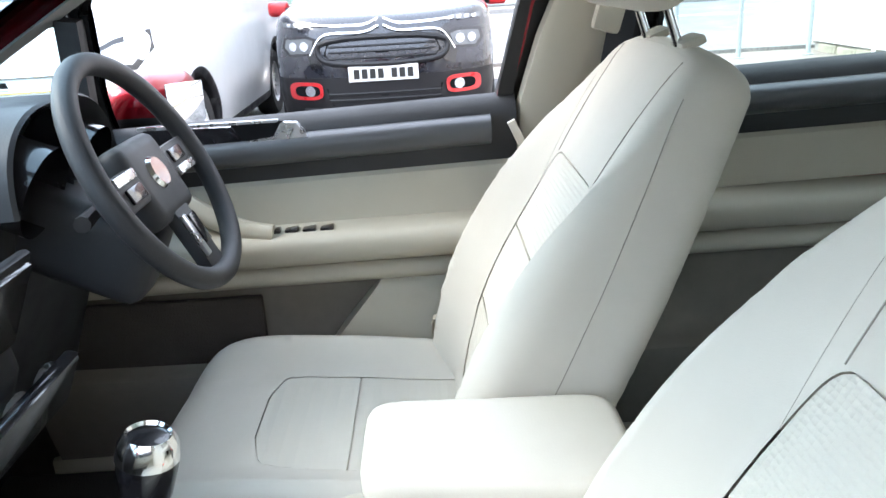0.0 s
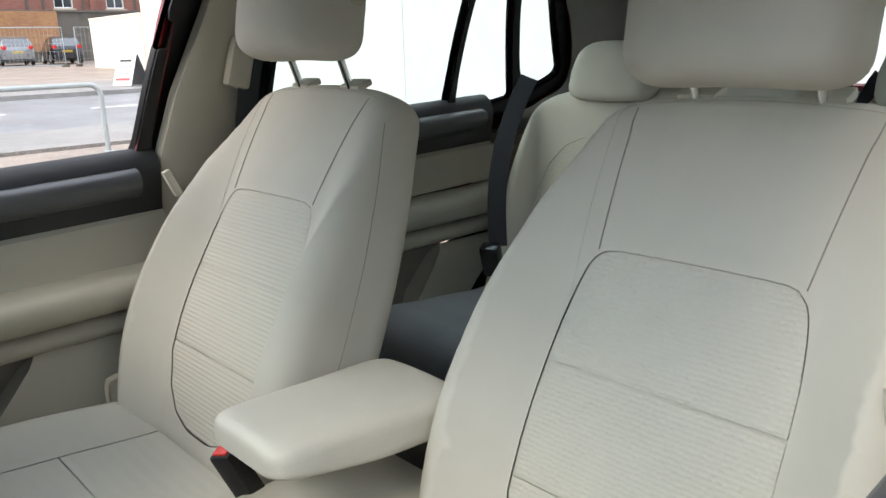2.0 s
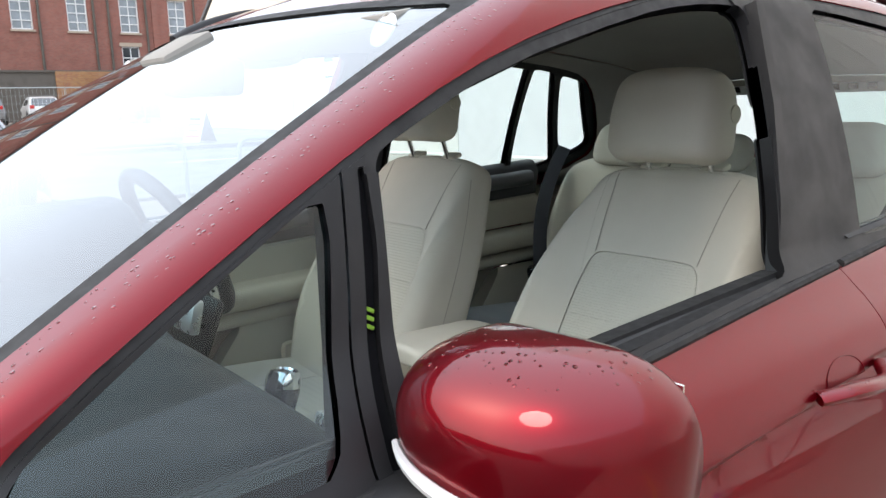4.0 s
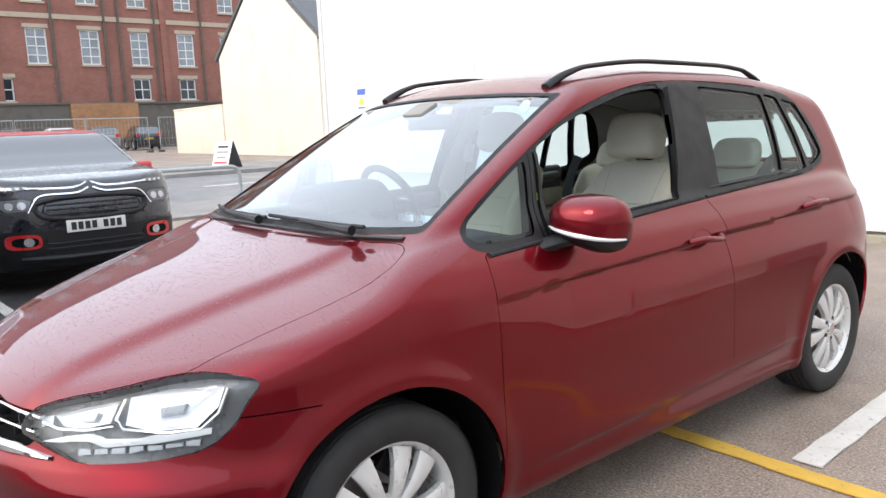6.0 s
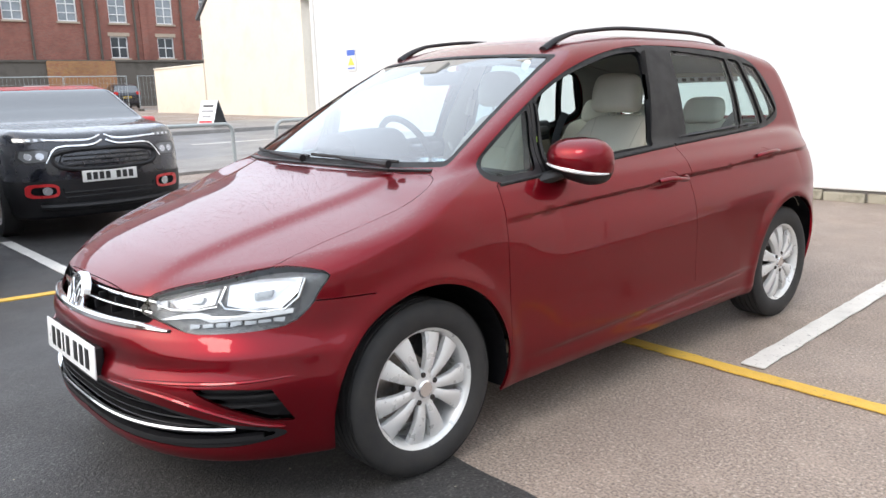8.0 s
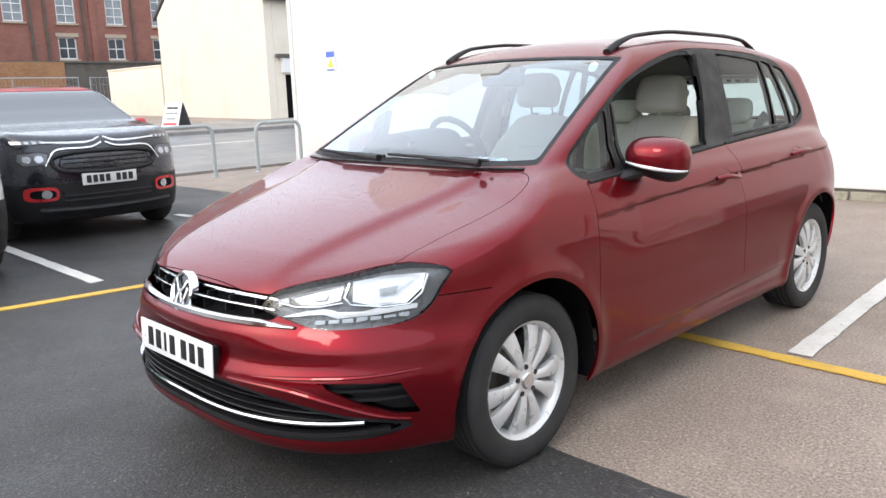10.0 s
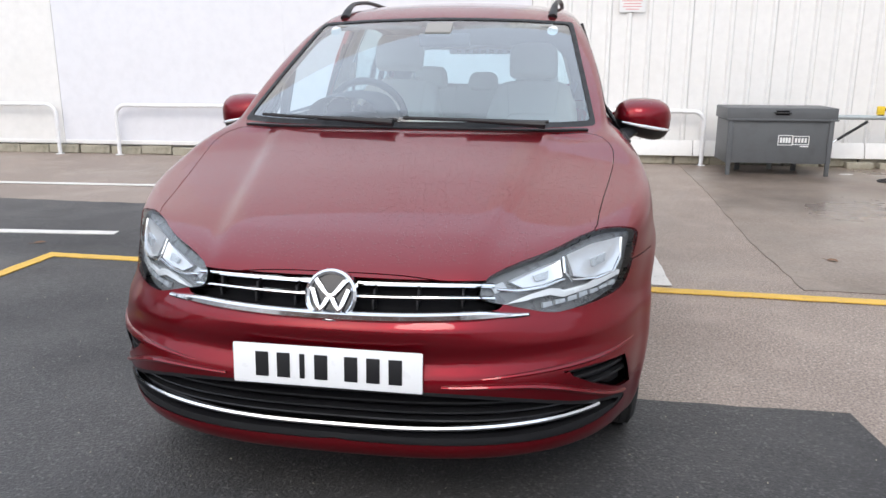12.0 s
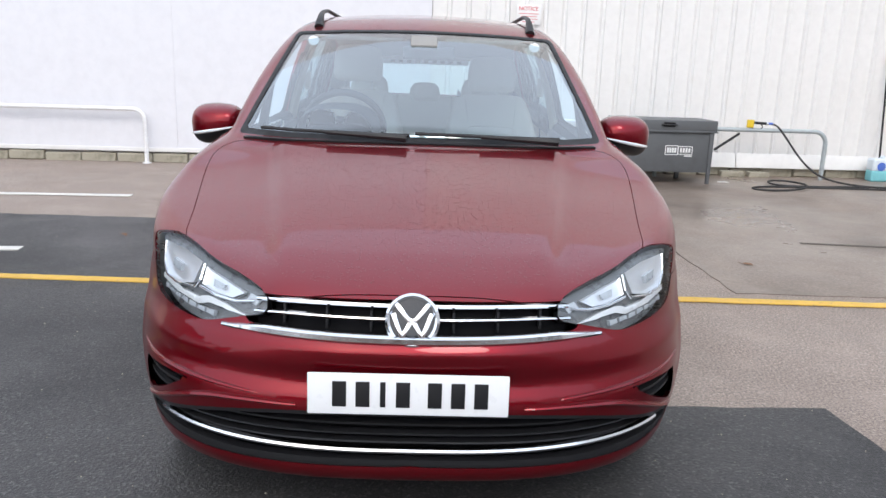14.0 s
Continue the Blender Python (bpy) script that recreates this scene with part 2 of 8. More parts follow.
def shape_distance(poly, rounds=2):
    """Signed distance (inside below zero) to a closed outline with rounded corners, as a function of two arrays."""
    p = smooth_line(poly, rounds, True) if rounds else np.array(poly, float)
    q = np.roll(p, -1, 0)

    def dist(a, b):
        a, b = np.asarray(a, float).ravel(), np.asarray(b, float).ravel()
        best, inside = np.full(a.shape, 1e9), np.zeros(a.shape, bool)
        for (x0, y0), (x1, y1) in zip(p, q):
            ex, ey = x1 - x0, y1 - y0
            t = np.clip(((a - x0) * ex + (b - y0) * ey) / (ex * ex + ey * ey + 1e-15), 0, 1)
            best = np.minimum(best, (a - x0 - t * ex) ** 2 + (b - y0 - t * ey) ** 2)
            if y0 != y1:
                inside ^= ((y0 > b) != (y1 > b)) & (a < (x1 - x0) * (b - y0) / (y1 - y0) + x0)
        return np.sqrt(best) * np.where(inside, -1, 1)

    return dist


def gradient(f, v, e=1e-4):
    g = np.stack([f(v + e * a) - f(v - e * a) for a in np.eye(3)], 1) / (2 * e)
    return g


def settle_on(f, v, rounds=4):
    for _ in range(rounds):
        g = gradient(f, v)
        v = v - g * (f(v) / np.maximum((g * g).sum(1), 1e-6))[:, None]
    return v


def skin(f, lo, hi, step):
    """The surface f = 0 as triangles (surface nets): vertices and faces, normals outwards."""
    ax = [np.arange(a, b + step, step) for a, b in zip(lo, hi)]
    gx, gy, gz = np.meshgrid(*ax, indexing="ij")
    val = f(np.stack([gx.ravel(), gy.ravel(), gz.ravel()], 1)).reshape(gx.shape)
    neg = val < 0
    total = np.zeros([n - 1 for n in val.shape] + [3])
    count = np.zeros([n - 1 for n in val.shape])
    nx, ny, nz = count.shape
    corners = [(i, j, k) for i in (0, 1) for j in (0, 1) for k in (0, 1)]
    sub = lambda a, c: a[c[0]:c[0] + nx, c[1]:c[1] + ny, c[2]:c[2] + nz]  # noqa: E731
    for c in corners:
        for axis in range(3):
            if c[axis]:
                continue
            d = list(c)
            d[axis] = 1
            a, b = sub(val, c), sub(val, d)
            cross = sub(neg, c) != sub(neg, d)
            t = np.where(cross, a / np.where(cross, a - b, 1), 0)
            for k in range(3):
                total[..., k] += np.where(cross, c[k] + (t if k == axis else 0), 0)
            count += cross
    live = count > 0
    ids = np.full(count.shape, -1)
    ids[live] = np.arange(live.sum())
    cell = np.argwhere(live)
    verts = (cell + total[live] / count[live][:, None]) * step + np.array(lo)
    faces = []
    for axis in range(3):
        u, w = [(1, 2), (2, 0), (0, 1)][axis]
        a = np.take(neg, range(neg.shape[axis] - 1), axis)
        b = np.take(neg, range(1, neg.shape[axis]), axis)
        hits = np.argwhere(a != b)
        hits = hits[(hits[:, u] > 0) & (hits[:, w] > 0) & (hits[:, u] < count.shape[u]) & (hits[:, w] < count.shape[w])]
        if not len(hits):
            continue
        flip = a[tuple(hits.T)]

        def cell_at(du, dw):
            h = hits.copy()
            h[:, u] -= du
            h[:, w] -= dw
            return ids[tuple(h.T)]

        q = np.stack([cell_at(1, 1), cell_at(0, 1), cell_at(0, 0), cell_at(1, 0)], 1)
        q[~flip] = q[~flip][:, ::-1]
        faces.append(q[(q >= 0).all(1)])
    q = np.concatenate(faces)
    tri = np.concatenate([q[:, [0, 1, 2]], q[:, [0, 2, 3]]])
    return verts, tri


def compact(v, t):
    used, inv = np.unique(t, return_inverse=True)
    return v[used], inv.reshape(t.shape)


def split(v, t, g, f=None):
    """Cuts triangles along g = 0: the part below zero and the part above."""
    if not len(t):
        return (v, t), (v, t)
    d = np.where(np.abs(d0 := g(v)) < 1e-6, 1e-6, d0)
    s = (d[t] < 0).sum(1)
    crossing = t[(s > 0) & (s < 3)]
    low, high = [t[s == 3]], [t[s == 0]]
    fresh, made, base = [], {}, len(v)

    def cut(i, j):
        key = (i, j) if i < j else (j, i)
        if key not in made:
            i, j = key
            made[key] = base + len(fresh)
            fresh.append(v[i] + (v[j] - v[i]) * (d[i] / (d[i] - d[j])))
        return made[key]

    a_low, a_high = [], []
    for tri in crossing:
        k = [d[i] < 0 for i in tri]
        lone = k.index(True) if sum(k) == 1 else k.index(False)
        a, b, c = tri[lone], tri[(lone + 1) % 3], tri[(lone + 2) % 3]
        p, q = cut(a, b), cut(a, c)
        one, two = ([[a, p, q]], [[p, b, c], [p, c, q]])
        (a_low if sum(k) == 1 else a_high).extend(one)
        (a_high if sum(k) == 1 else a_low).extend(two)
    if fresh:
        extra = np.array(fresh)
        if f is not None:
            extra = settle_on(f, extra, 2)
        v = np.concatenate([v, extra])
    if a_low:
        low.append(np.array(a_low))
    if a_high:
        high.append(np.array(a_high))
    return compact(v, np.concatenate(low)), compact(v, np.concatenate(high))


def rim_edges(t):
    e = np.concatenate([t[:, [0, 1]], t[:, [1, 2]], t[:, [2, 0]]])
    key = np.sort(e, 1)
    _, first, n = np.unique(key, axis=0, return_index=True, return_counts=True)
    return e[first[n == 1]]


def mirrored(v, t):
    return v * (-1, 1, 1), t[:, ::-1]


def both(v, t):
    """A half and its mirror image, welded at x = 0."""
    w, u = mirrored(v, t)
    vv, tt = np.concatenate([v, w]), np.concatenate([t, u + len(v)])
    seam = np.abs(vv[:, 0]) < 1e-4
    key = np.round(vv, 5)
    key[~seam, 0] = vv[~seam, 0]
    index = np.arange(len(vv))
    seen = {}
    for i in np.flatnonzero(seam):
        vv[i, 0] = 0
        index[i] = seen.setdefault((round(vv[i, 1], 4), round(vv[i, 2], 4)), i)
    tt = index[tt]
    tt = tt[(tt[:, 0] != tt[:, 1]) & (tt[:, 1] != tt[:, 2]) & (tt[:, 0] != tt[:, 2])]
    return compact(vv, tt)


def panel(name, v, t, f, mat, parent, label="", flange=0.012, lift=0.0, back=0.0):
    """A piece of a skin as an object: normals of the true surface, the rim folded inwards, or a closed back."""
    n = gradient(f, v)
    n /= np.linalg.norm(n, axis=1)[:, None]
    top = v + n * lift
    edges = rim_edges(t)
    rim, inv = np.unique(edges, return_inverse=True)
    inv = inv.reshape(edges.shape)
    depth = back or flange
    verts, faces = [top], [tuple(x) for x in t.tolist()]
    a = len(top)
    verts += [top[rim], top[rim] - n[rim] * depth]
    b = a + len(rim)
    faces += [(a + j, a + i, b + i, b + j) for i, j in inv.tolist()]
    normals = [n, n[rim], n[rim]]
    if back:
        c = b + len(rim)
        verts.append(top - n * back)
        faces += [(c + z, c + y, c + x) for x, y, z in t.tolist()]
        normals.append(-n)
    me = bpy.data.meshes.new(name)
    me.from_pydata(np.concatenate(verts).tolist(), [], faces)
    me.polygons.foreach_set("use_smooth", [True] * len(faces))
    out = np.concatenate(normals)
    # the folded rim faces sideways
    mid = top.mean(0)
    for k, i in enumerate(rim):
        w = top[i] - mid
        w -= n[i] * (w @ n[i])
        w /= np.linalg.norm(w) + 1e-9
        out[a + k] = out[b + k] = w
    me.update()
    me.normals_split_custom_set_from_vertices(out.tolist())
    return put(name, me, mat, parent, label)

# ---------------------------------------------------------------- the red car: one smooth body, cut into its panels
# The car's nose points to -y, its front axle is at y = 0, its nearside is +x.
AXLE_R, HUB_Z, TYRE_R = 2.60, 0.308, 0.312


def side_width(y, z):
    w = along(np.clip(z, 0.1, 1.1), [0.12, 0.2, 0.28, 0.4, 0.6, 0.75, 0.86, 0.93, 1.0, 1.06], [0.80, 0.845, 0.872, 0.888, 0.896, 0.892, 0.876, 0.850, 0.795, 0.75])
    crease = 0.868 + 0.034 * (y - 0.9)
    down = np.clip((crease - z) / 0.020, 0, 1)
    under = down * down * (3 - 2 * down) * (1 - np.clip((crease - 0.020 - z) / 0.19, 0, 1)) ** 1.3
    w = w - 0.026 * under * np.clip((y - 0.35) / 0.35, 0, 1) * np.clip((3.05 - y) / 0.3, 0, 1)
    sill = np.exp(-(((z - 0.24) / 0.035) ** 2)) * np.clip((y - 0.4) / 0.1, 0, 1) * np.clip((2.3 - y) / 0.1, 0, 1)
    low = z - 0.345 - 0.03 * (y - 1.4)
    w = w + 0.010 * np.where(low > 0, np.exp(-((low / 0.10) ** 2)), np.exp(-((low / 0.016) ** 2))) * np.clip((y - 0.45) / 0.25, 0, 1) * np.clip((2.25 - y) / 0.2, 0, 1)
    flare = sum(np.exp(-(((np.hypot(y - a, z - HUB_Z) - 0.385) / 0.045) ** 2)) for a in (0.0, AXLE_R))
    return w + 0.008 * sill + 0.012 * flare


def front_depth(z):
    return along(np.clip(z, 0.12, 0.82), [0.14, 0.2, 0.25, 0.30, 0.36, 0.43, 0.455, 0.50, 0.555, 0.582, 0.62, 0.68, 0.73, 0.8], [0.72, 0.82, 0.848, 0.85, 0.855, 0.866, 0.862, 0.846, 0.860, 0.865, 0.843, 0.815, 0.775, 0.67])


def bonnet_height(ax, y):
    mid = along(y, [-0.85, -0.78, -0.7, -0.55, -0.3, 0.0, 0.2, 0.4], [0.655, 0.722, 0.768, 0.825, 0.897, 0.972, 1.030, 1.07])
    ridge = 0.38 + 0.16 * np.clip((y + 0.7) / 0.9, 0, 1)
    dome = 0.022 * (1 / (1 + np.exp((ax - ridge) / 0.014)))
    return mid - along(np.clip(y, -0.8, 0.3), [-0.8, -0.5, -0.3, 0.0, 0.2, 0.3], [0.125, 0.085, 0.075, 0.05, 0.012, 0.008]) * ax**2 - 0.02 * ax**6 + dome - 0.018


def roof_height(ax, y):
    mid = along(y, [0.6, 0.95, 1.2, 1.6, 2.1, 2.6, 3.0, 3.3], [1.34, 1.478, 1.528, 1.558, 1.552, 1.505, 1.43, 1.35])
    return mid - 0.10 * ax**2 - 0.05 * ax**4


def glass_width(y, z):
    d = z - 1.03
    w = 0.752 - 0.17 * d - 0.37 * d * np.abs(d)
    return w - 0.035 * np.clip((y - 1.7) / 1.5, 0, 1) ** 2 - 0.035 * np.clip((0.9 - y) / 0.9, 0, 1) ** 2


def body(v):
    ax, y, z = np.abs(v[:, 0]), v[:, 1], v[:, 2]
    w = side_width(y, z)
    front, rear = np.maximum(0.02 - y, 0) / (front_depth(z) + 0.02), np.maximum(y - 2.55, 0) / along(np.clip(z, 0.1, 1.1), [0.2, 0.45, 0.7, 1.0], [0.70, 0.77, 0.76, 0.70])
    rx = np.maximum(ax / w, 1e-6)
    k = along(np.clip(z, 0.2, 0.9), [0.2, 0.36, 0.45, 0.53, 0.60, 0.68, 0.78, 0.9], [2.85, 2.8, 2.75, 2.55, 2.22, 2.2, 2.35, 2.5])
    r = np.where(y < 1, (rx**k + front**k) ** (1 / k), (rx**3.1 + rear**3.1) ** (1 / 3.1))
    low = smax((r - 1) * w, z - np.where(y < 1, bonnet_height(ax, y), 1.05), 0.05)
    low = smax(low, np.where(y < -0.3, 0.200, 0.195) - z, 0.02)
    base = 0.278 + 0.14 * (np.minimum(ax, 0.75) / 0.676) ** 2 - 0.14
    screen = (z - (1.047 + 0.522 * (y - base) - 0.05 * (y - base) * (y - base - 0.72))) / 1.13
    rear_glass = ((y - 3.22 + 0.42 * ax**3) * 0.88 + (z - 1.05) * 0.47)
    top = smax(ax - glass_width(y, z), z - roof_height(ax, y), 0.07)
    top = smax(top, screen, 0.03)
    top = smax(top, rear_glass, 0.10)
    top = smax(top, 0.93 - z, 0.02)
    top = smax(top, 0.17 - y, 0.04)
    return smin(low, top, 0.025)
def lamp_u(v):
    return np.abs(v[:, 0]) * 0.8 + (v[:, 1] + 0.75) * 0.6


def side_shape(poly, rounds=2):
    d = shape_distance(poly, rounds)
    return lambda v: d(v[:, 1], v[:, 2])


def front_shape(poly, rounds=2, y_max=-0.1):
    d = shape_distance(poly, rounds)
    return lambda v: np.where(v[:, 1] < y_max, d(np.abs(v[:, 0]), v[:, 2]), 1.0)


def lamp_shape(poly, rounds=2):
    d = shape_distance(poly, rounds)
    return lambda v: np.where(v[:, 1] < 0, d(lamp_u(v), v[:, 2]), 1.0)


DLO = [(0.33, 1.035), (0.358, 0.966), (0.60, 0.972), (0.80, 0.985), (1.45, 1.013), (1.76, 1.025), (2.30, 1.040), (2.60, 1.052), (2.79, 1.12), (2.64, 1.40), (2.37, 1.460), (1.67, 1.489), (1.33, 1.461), (0.955, 1.368), (0.665, 1.235)]
OPENING = [(0.715, 1.0), (0.72, 0.992), (0.77, 0.994), (1.40, 1.027), (1.455, 1.03), (1.465, 1.06), (1.51, 1.25), (1.558, 1.415), (1.555, 1.445), (1.52, 1.452), (1.40, 1.445), (1.26, 1.422), (0.945, 1.343), (0.765, 1.266), (0.747, 1.254), (0.742, 1.22)]
QUARTER = [(0.358, 1.030), (0.382, 0.990), (0.58, 0.993), (0.628, 0.997), (0.652, 1.06), (0.684, 1.224), (0.655, 1.212), (0.54, 1.147)]
REAR_PANE = [(1.755, 1.06), (1.765, 1.046), (2.28, 1.060), (2.297, 1.07), (2.31, 1.41), (2.298, 1.425), (1.82, 1.460), (1.80, 1.45), (1.772, 1.25)]
REAR_FIXED = [(2.316, 1.07), (2.326, 1.062), (2.535, 1.072), (2.545, 1.09), (2.448, 1.40), (2.433, 1.41), (2.338, 1.425), (2.327, 1.41)]
REAR_QUARTER = [(2.575, 1.085), (2.62, 1.09), (2.735, 1.135), (2.73, 1.16), (2.615, 1.37), (2.60, 1.378), (2.485, 1.402), (2.478, 1.39)]
LAMP = [(0.300, 0.655), (0.322, 0.702), (0.42, 0.733), (0.55, 0.757), (0.69, 0.788), (0.80, 0.797), (0.92, 0.773), (0.88, 0.725), (0.855, 0.675), (0.80, 0.626), (0.70, 0.613), (0.59, 0.607), (0.50, 0.605), (0.43, 0.623), (0.36, 0.642)]
GRILLE = [(-0.2, 0.622), (0.38, 0.622), (0.46, 0.632), (0.43, 0.69), (0.40, 0.704), (-0.2, 0.712)]
INTAKE = [(-0.2, 0.43), (0.30, 0.425), (0.52, 0.398), (0.70, 0.345), (0.79, 0.322), (0.80, 0.292), (0.70, 0.262), (0.45, 0.258), (-0.2, 0.262)]
FOG = [(0.50, 0.455), (0.62, 0.455), (0.755, 0.448), (0.81, 0.34), (0.74, 0.348), (0.62, 0.395)]


def arch_gap(v):
    d = np.minimum(np.hypot(v[:, 1], v[:, 2] - HUB_Z), np.hypot(v[:, 1] - AXLE_R, v[:, 2] - HUB_Z))
    return np.where(v[:, 0] > 0.4, d - 0.373, 1.0)


def screen_shape(poly):
    d = shape_distance(poly, 1)
    return lambda v: np.where((v[:, 1] < 1.2) & (v[:, 1] > 0), d(np.abs(v[:, 0]), v[:, 2]), 1.0)


red_car = thing("red_car", "dark red metallic compact people carrier with open passenger window", "car")
half = skin(body, (-0.03, -0.96, 0.12), (0.96, 3.52, 1.62), 0.0155)
half = (settle_on(body, half[0], 4), half[1])
_, half = split(*half, lambda v: v[:, 0], body)
half[0][np.abs(half[0][:, 0]) < 2e-5, 0] = 0
_, half = split(*half, lambda v: v[:, 2] - np.where(v[:, 1] < -0.3, 0.207, 0.202), None)
_, half = split(*half, arch_gap, body)

# glass and black surrounds
screen, half = split(*half, screen_shape([(-0.3, 1.024), (0.55, 1.028), (0.67, 1.032), (0.692, 1.034), (0.69, 1.055), (0.593, 1.415), (0.585, 1.434), (0.565, 1.438), (0.3, 1.452), (-0.3, 1.46)]), body)
screen, screen_seal = split(*screen, screen_shape([(-0.3, 1.042), (0.55, 1.046), (0.65, 1.05), (0.672, 1.052), (0.669, 1.07), (0.575, 1.405), (0.567, 1.424), (0.545, 1.427), (0.3, 1.441), (-0.3, 1.449)]), body)
dlo, half = split(*half, lambda v: np.where(v[:, 0] > 0.4, side_shape(DLO)(v), 1.0), body)
quarter, dlo = split(*dlo, side_shape(QUARTER, 1), body)
_, dlo = split(*dlo, side_shape(OPENING, 1), body)
rear_pane, dlo = split(*dlo, side_shape(REAR_PANE, 1), body)
rear_fixed, dlo = split(*dlo, side_shape(REAR_FIXED, 1), body)
rear_quarter, dlo = split(*dlo, side_shape(REAR_QUARTER, 1), body)
pillar_b, dlo = split(*dlo, side_shape([(1.483, 1.01), (1.742, 1.02), (1.762, 1.25), (1.80, 1.48), (1.585, 1.48), (1.53, 1.25)], 0), body)


def bar_line(ys):
    """Runs up the bar between the quarter window and the opening."""
    return lambda v: v[:, 1] - np.interp(v[:, 2], [0.99, 1.11, 1.173, 1.236], ys)


frame_front, dlo = split(*dlo, bar_line([0.690, 0.714, 0.726, 0.7305]), body)
frame_front, slot = split(*frame_front, lambda v: np.minimum(bar_line([0.672, 0.700, 0.710, 0.7205])(v), 1.245 - v[:, 2]), body)
frame_front, frame_bar = split(*frame_front, lambda v: np.minimum(bar_line([0.653, 0.680, 0.690, 0.700])(v), 1.245 - v[:, 2]), body)
frame_bar = split(*frame_bar, lambda v: 0.003 - bar_line([0.653, 0.680, 0.690, 0.700])(v), body)[0]
frame_seal, dlo = split(*dlo, lambda v: np.where((v[:, 2] > 1.235) & (v[:, 1] < 1.54), side_shape(OPENING, 1)(v) - 0.015, 1.0), body)
edge_seal, dlo = split(*dlo, lambda v: np.where((v[:, 2] > 1.15) & (v[:, 1] < 2.3), -side_shape(DLO)(v) - 0.008, 1.0), body)
front_seal, frame_front = split(*frame_front, lambda v: np.where(v[:, 2] > 1.03, -side_shape(DLO)(v) - 0.008, 1.0), body)
tail_shape = shape_distance([(-0.3, 1.08), (0.5, 1.09), (0.585, 1.10), (0.58, 1.13), (0.52, 1.33), (0.50, 1.355), (0.44, 1.365), (-0.3, 1.375)], 1)
tail_glass, half = split(*half, lambda v: np.where(v[:, 1] > 2.9, tail_shape(v[:, 0], v[:, 2]), 1.0), body)

# openings of the nose
lamp, half = split(*half, lamp_shape(LAMP, 1), body)
grille, half = split(*half, front_shape(GRILLE, 1), body)
intake, half = split(*half, front_shape(INTAKE, 2), body)
fog, half = split(*half, lamp_shape(FOG, 0), body)

# panels
bonnet_edge = shape_distance([(-0.3, -0.785), (0.36, -0.768), (0.42, -0.735), (0.55, -0.62), (0.69, -0.49), (0.705, -0.32), (0.735, -0.13), (0.757, 0.03), (0.752, 0.13), (0.70, 0.205), (0.60, 0.185), (0.42, 0.135), (0.2, 0.112), (-0.3, 0.11)], 2)
bonnet, half = split(*half, lambda v: np.where((v[:, 1] < 0.4) & (v[:, 2] > 0.69), bonnet_edge(v[:, 0], v[:, 1]), 1.0), body)
bumper, half = split(*half, lambda v: np.where(v[:, 1] > -0.1, 1.0, np.where(lamp_u(v) < 0.33, -1.0, v[:, 2] - 0.69)), body)
tailgate_edge = shape_distance([(-0.3, 0.50), (0.50, 0.52), (0.60, 0.80), (0.61, 1.08), (0.53, 1.38), (-0.3, 1.41)], 1)
tailgate, half = split(*half, lambda v: np.where(v[:, 1] > 2.9, tailgate_edge(v[:, 0], v[:, 2]), 1.0), body)
rear_bumper, half = split(*half, lambda v: np.where(v[:, 1] > AXLE_R, v[:, 2] - 0.60, 1.0), body)
sill, half = split(*half, lambda v: np.where(v[:, 1] > 0, v[:, 2] - 0.285, 1.0), body)
door_front, half = split(*half, side_shape([(0.372, 0.2), (0.372, 0.90), (0.385, 0.985), (0.7, 1.05), (1.59, 1.06), (1.63, 0.95), (1.63, 0.2)], 1), body)
door_rear, half = split(*half, side_shape([(1.638, 0.2), (1.638, 0.95), (1.65, 1.06), (2.48, 1.075), (2.54, 1.06), (2.45, 0.80), (2.30, 0.62), (2.20, 0.45), (2.17, 0.2)], 1), body)
fender, half = split(*half, lambda v: smax(v[:, 1] - 0.365, v[:, 2] - 1.028, 0.01), body)
roof_edge = shape_distance([(-0.3, 0.7), (0.515, 0.7), (0.515, 2.8), (0.46, 3.4), (-0.3, 3.4)], 1)
roof, half = split(*half, lambda v: np.where(v[:, 2] > 1.35, roof_edge(v[:, 0], v[:, 1]), 1.0), body)


def inset(piece, g):
    """Pulls a piece back from a cut, so that a joint shows."""
    return split(*piece, g, body)[0]


def pair(name, piece, mat, label="", **kw):
    for q, w in ((piece, "nearside"), (mirrored(*piece), "offside")):
        panel(name, *q, body, mat, red_car, label, **kw)


GAP = 0.0025
bonnet = inset(bonnet, lambda v: bonnet_edge(v[:, 0], v[:, 1]) + GAP)
door_front = inset(door_front, lambda v: side_shape([(0.372, 0.1), (0.372, 0.90), (0.385, 0.985), (0.7, 1.05), (1.59, 1.06), (1.63, 0.95), (1.63, 0.1)], 1)(v) + GAP)
panel("bonnet", *both(*bonnet), body, PAINT, red_car)
panel("front_bumper", *both(*bumper), body, PAINT, red_car)
panel("roof", *both(*roof), body, PAINT, red_car)
panel("tailgate", *both(*tailgate), body, PAINT, red_car)
panel("rear_bumper", *both(*rear_bumper), body, PAINT, red_car)
fender = inset(fender, lambda v: np.where(v[:, 1] < -0.2, 0.6935 - v[:, 2], -1.0))
pair("front_wing", fender, PAINT)
pair("front_door", door_front, PAINT)
pair("rear_door", door_rear, PAINT)
pair("sill", sill, PAINT)
tail_lamp, half = split(*half, lambda v: np.where(v[:, 1] > 2.8, side_shape([(3.02, 0.86), (3.1, 0.82), (3.5, 0.80), (3.5, 0.95), (3.1, 0.95)], 1)(v), 1.0), body)
pair("body_side", half, PAINT)
pair("window_trim", dlo, BLACK_PLASTIC, flange=0.02)
pair("frame_slot", slot, DARK, flange=0.002, lift=-0.009)
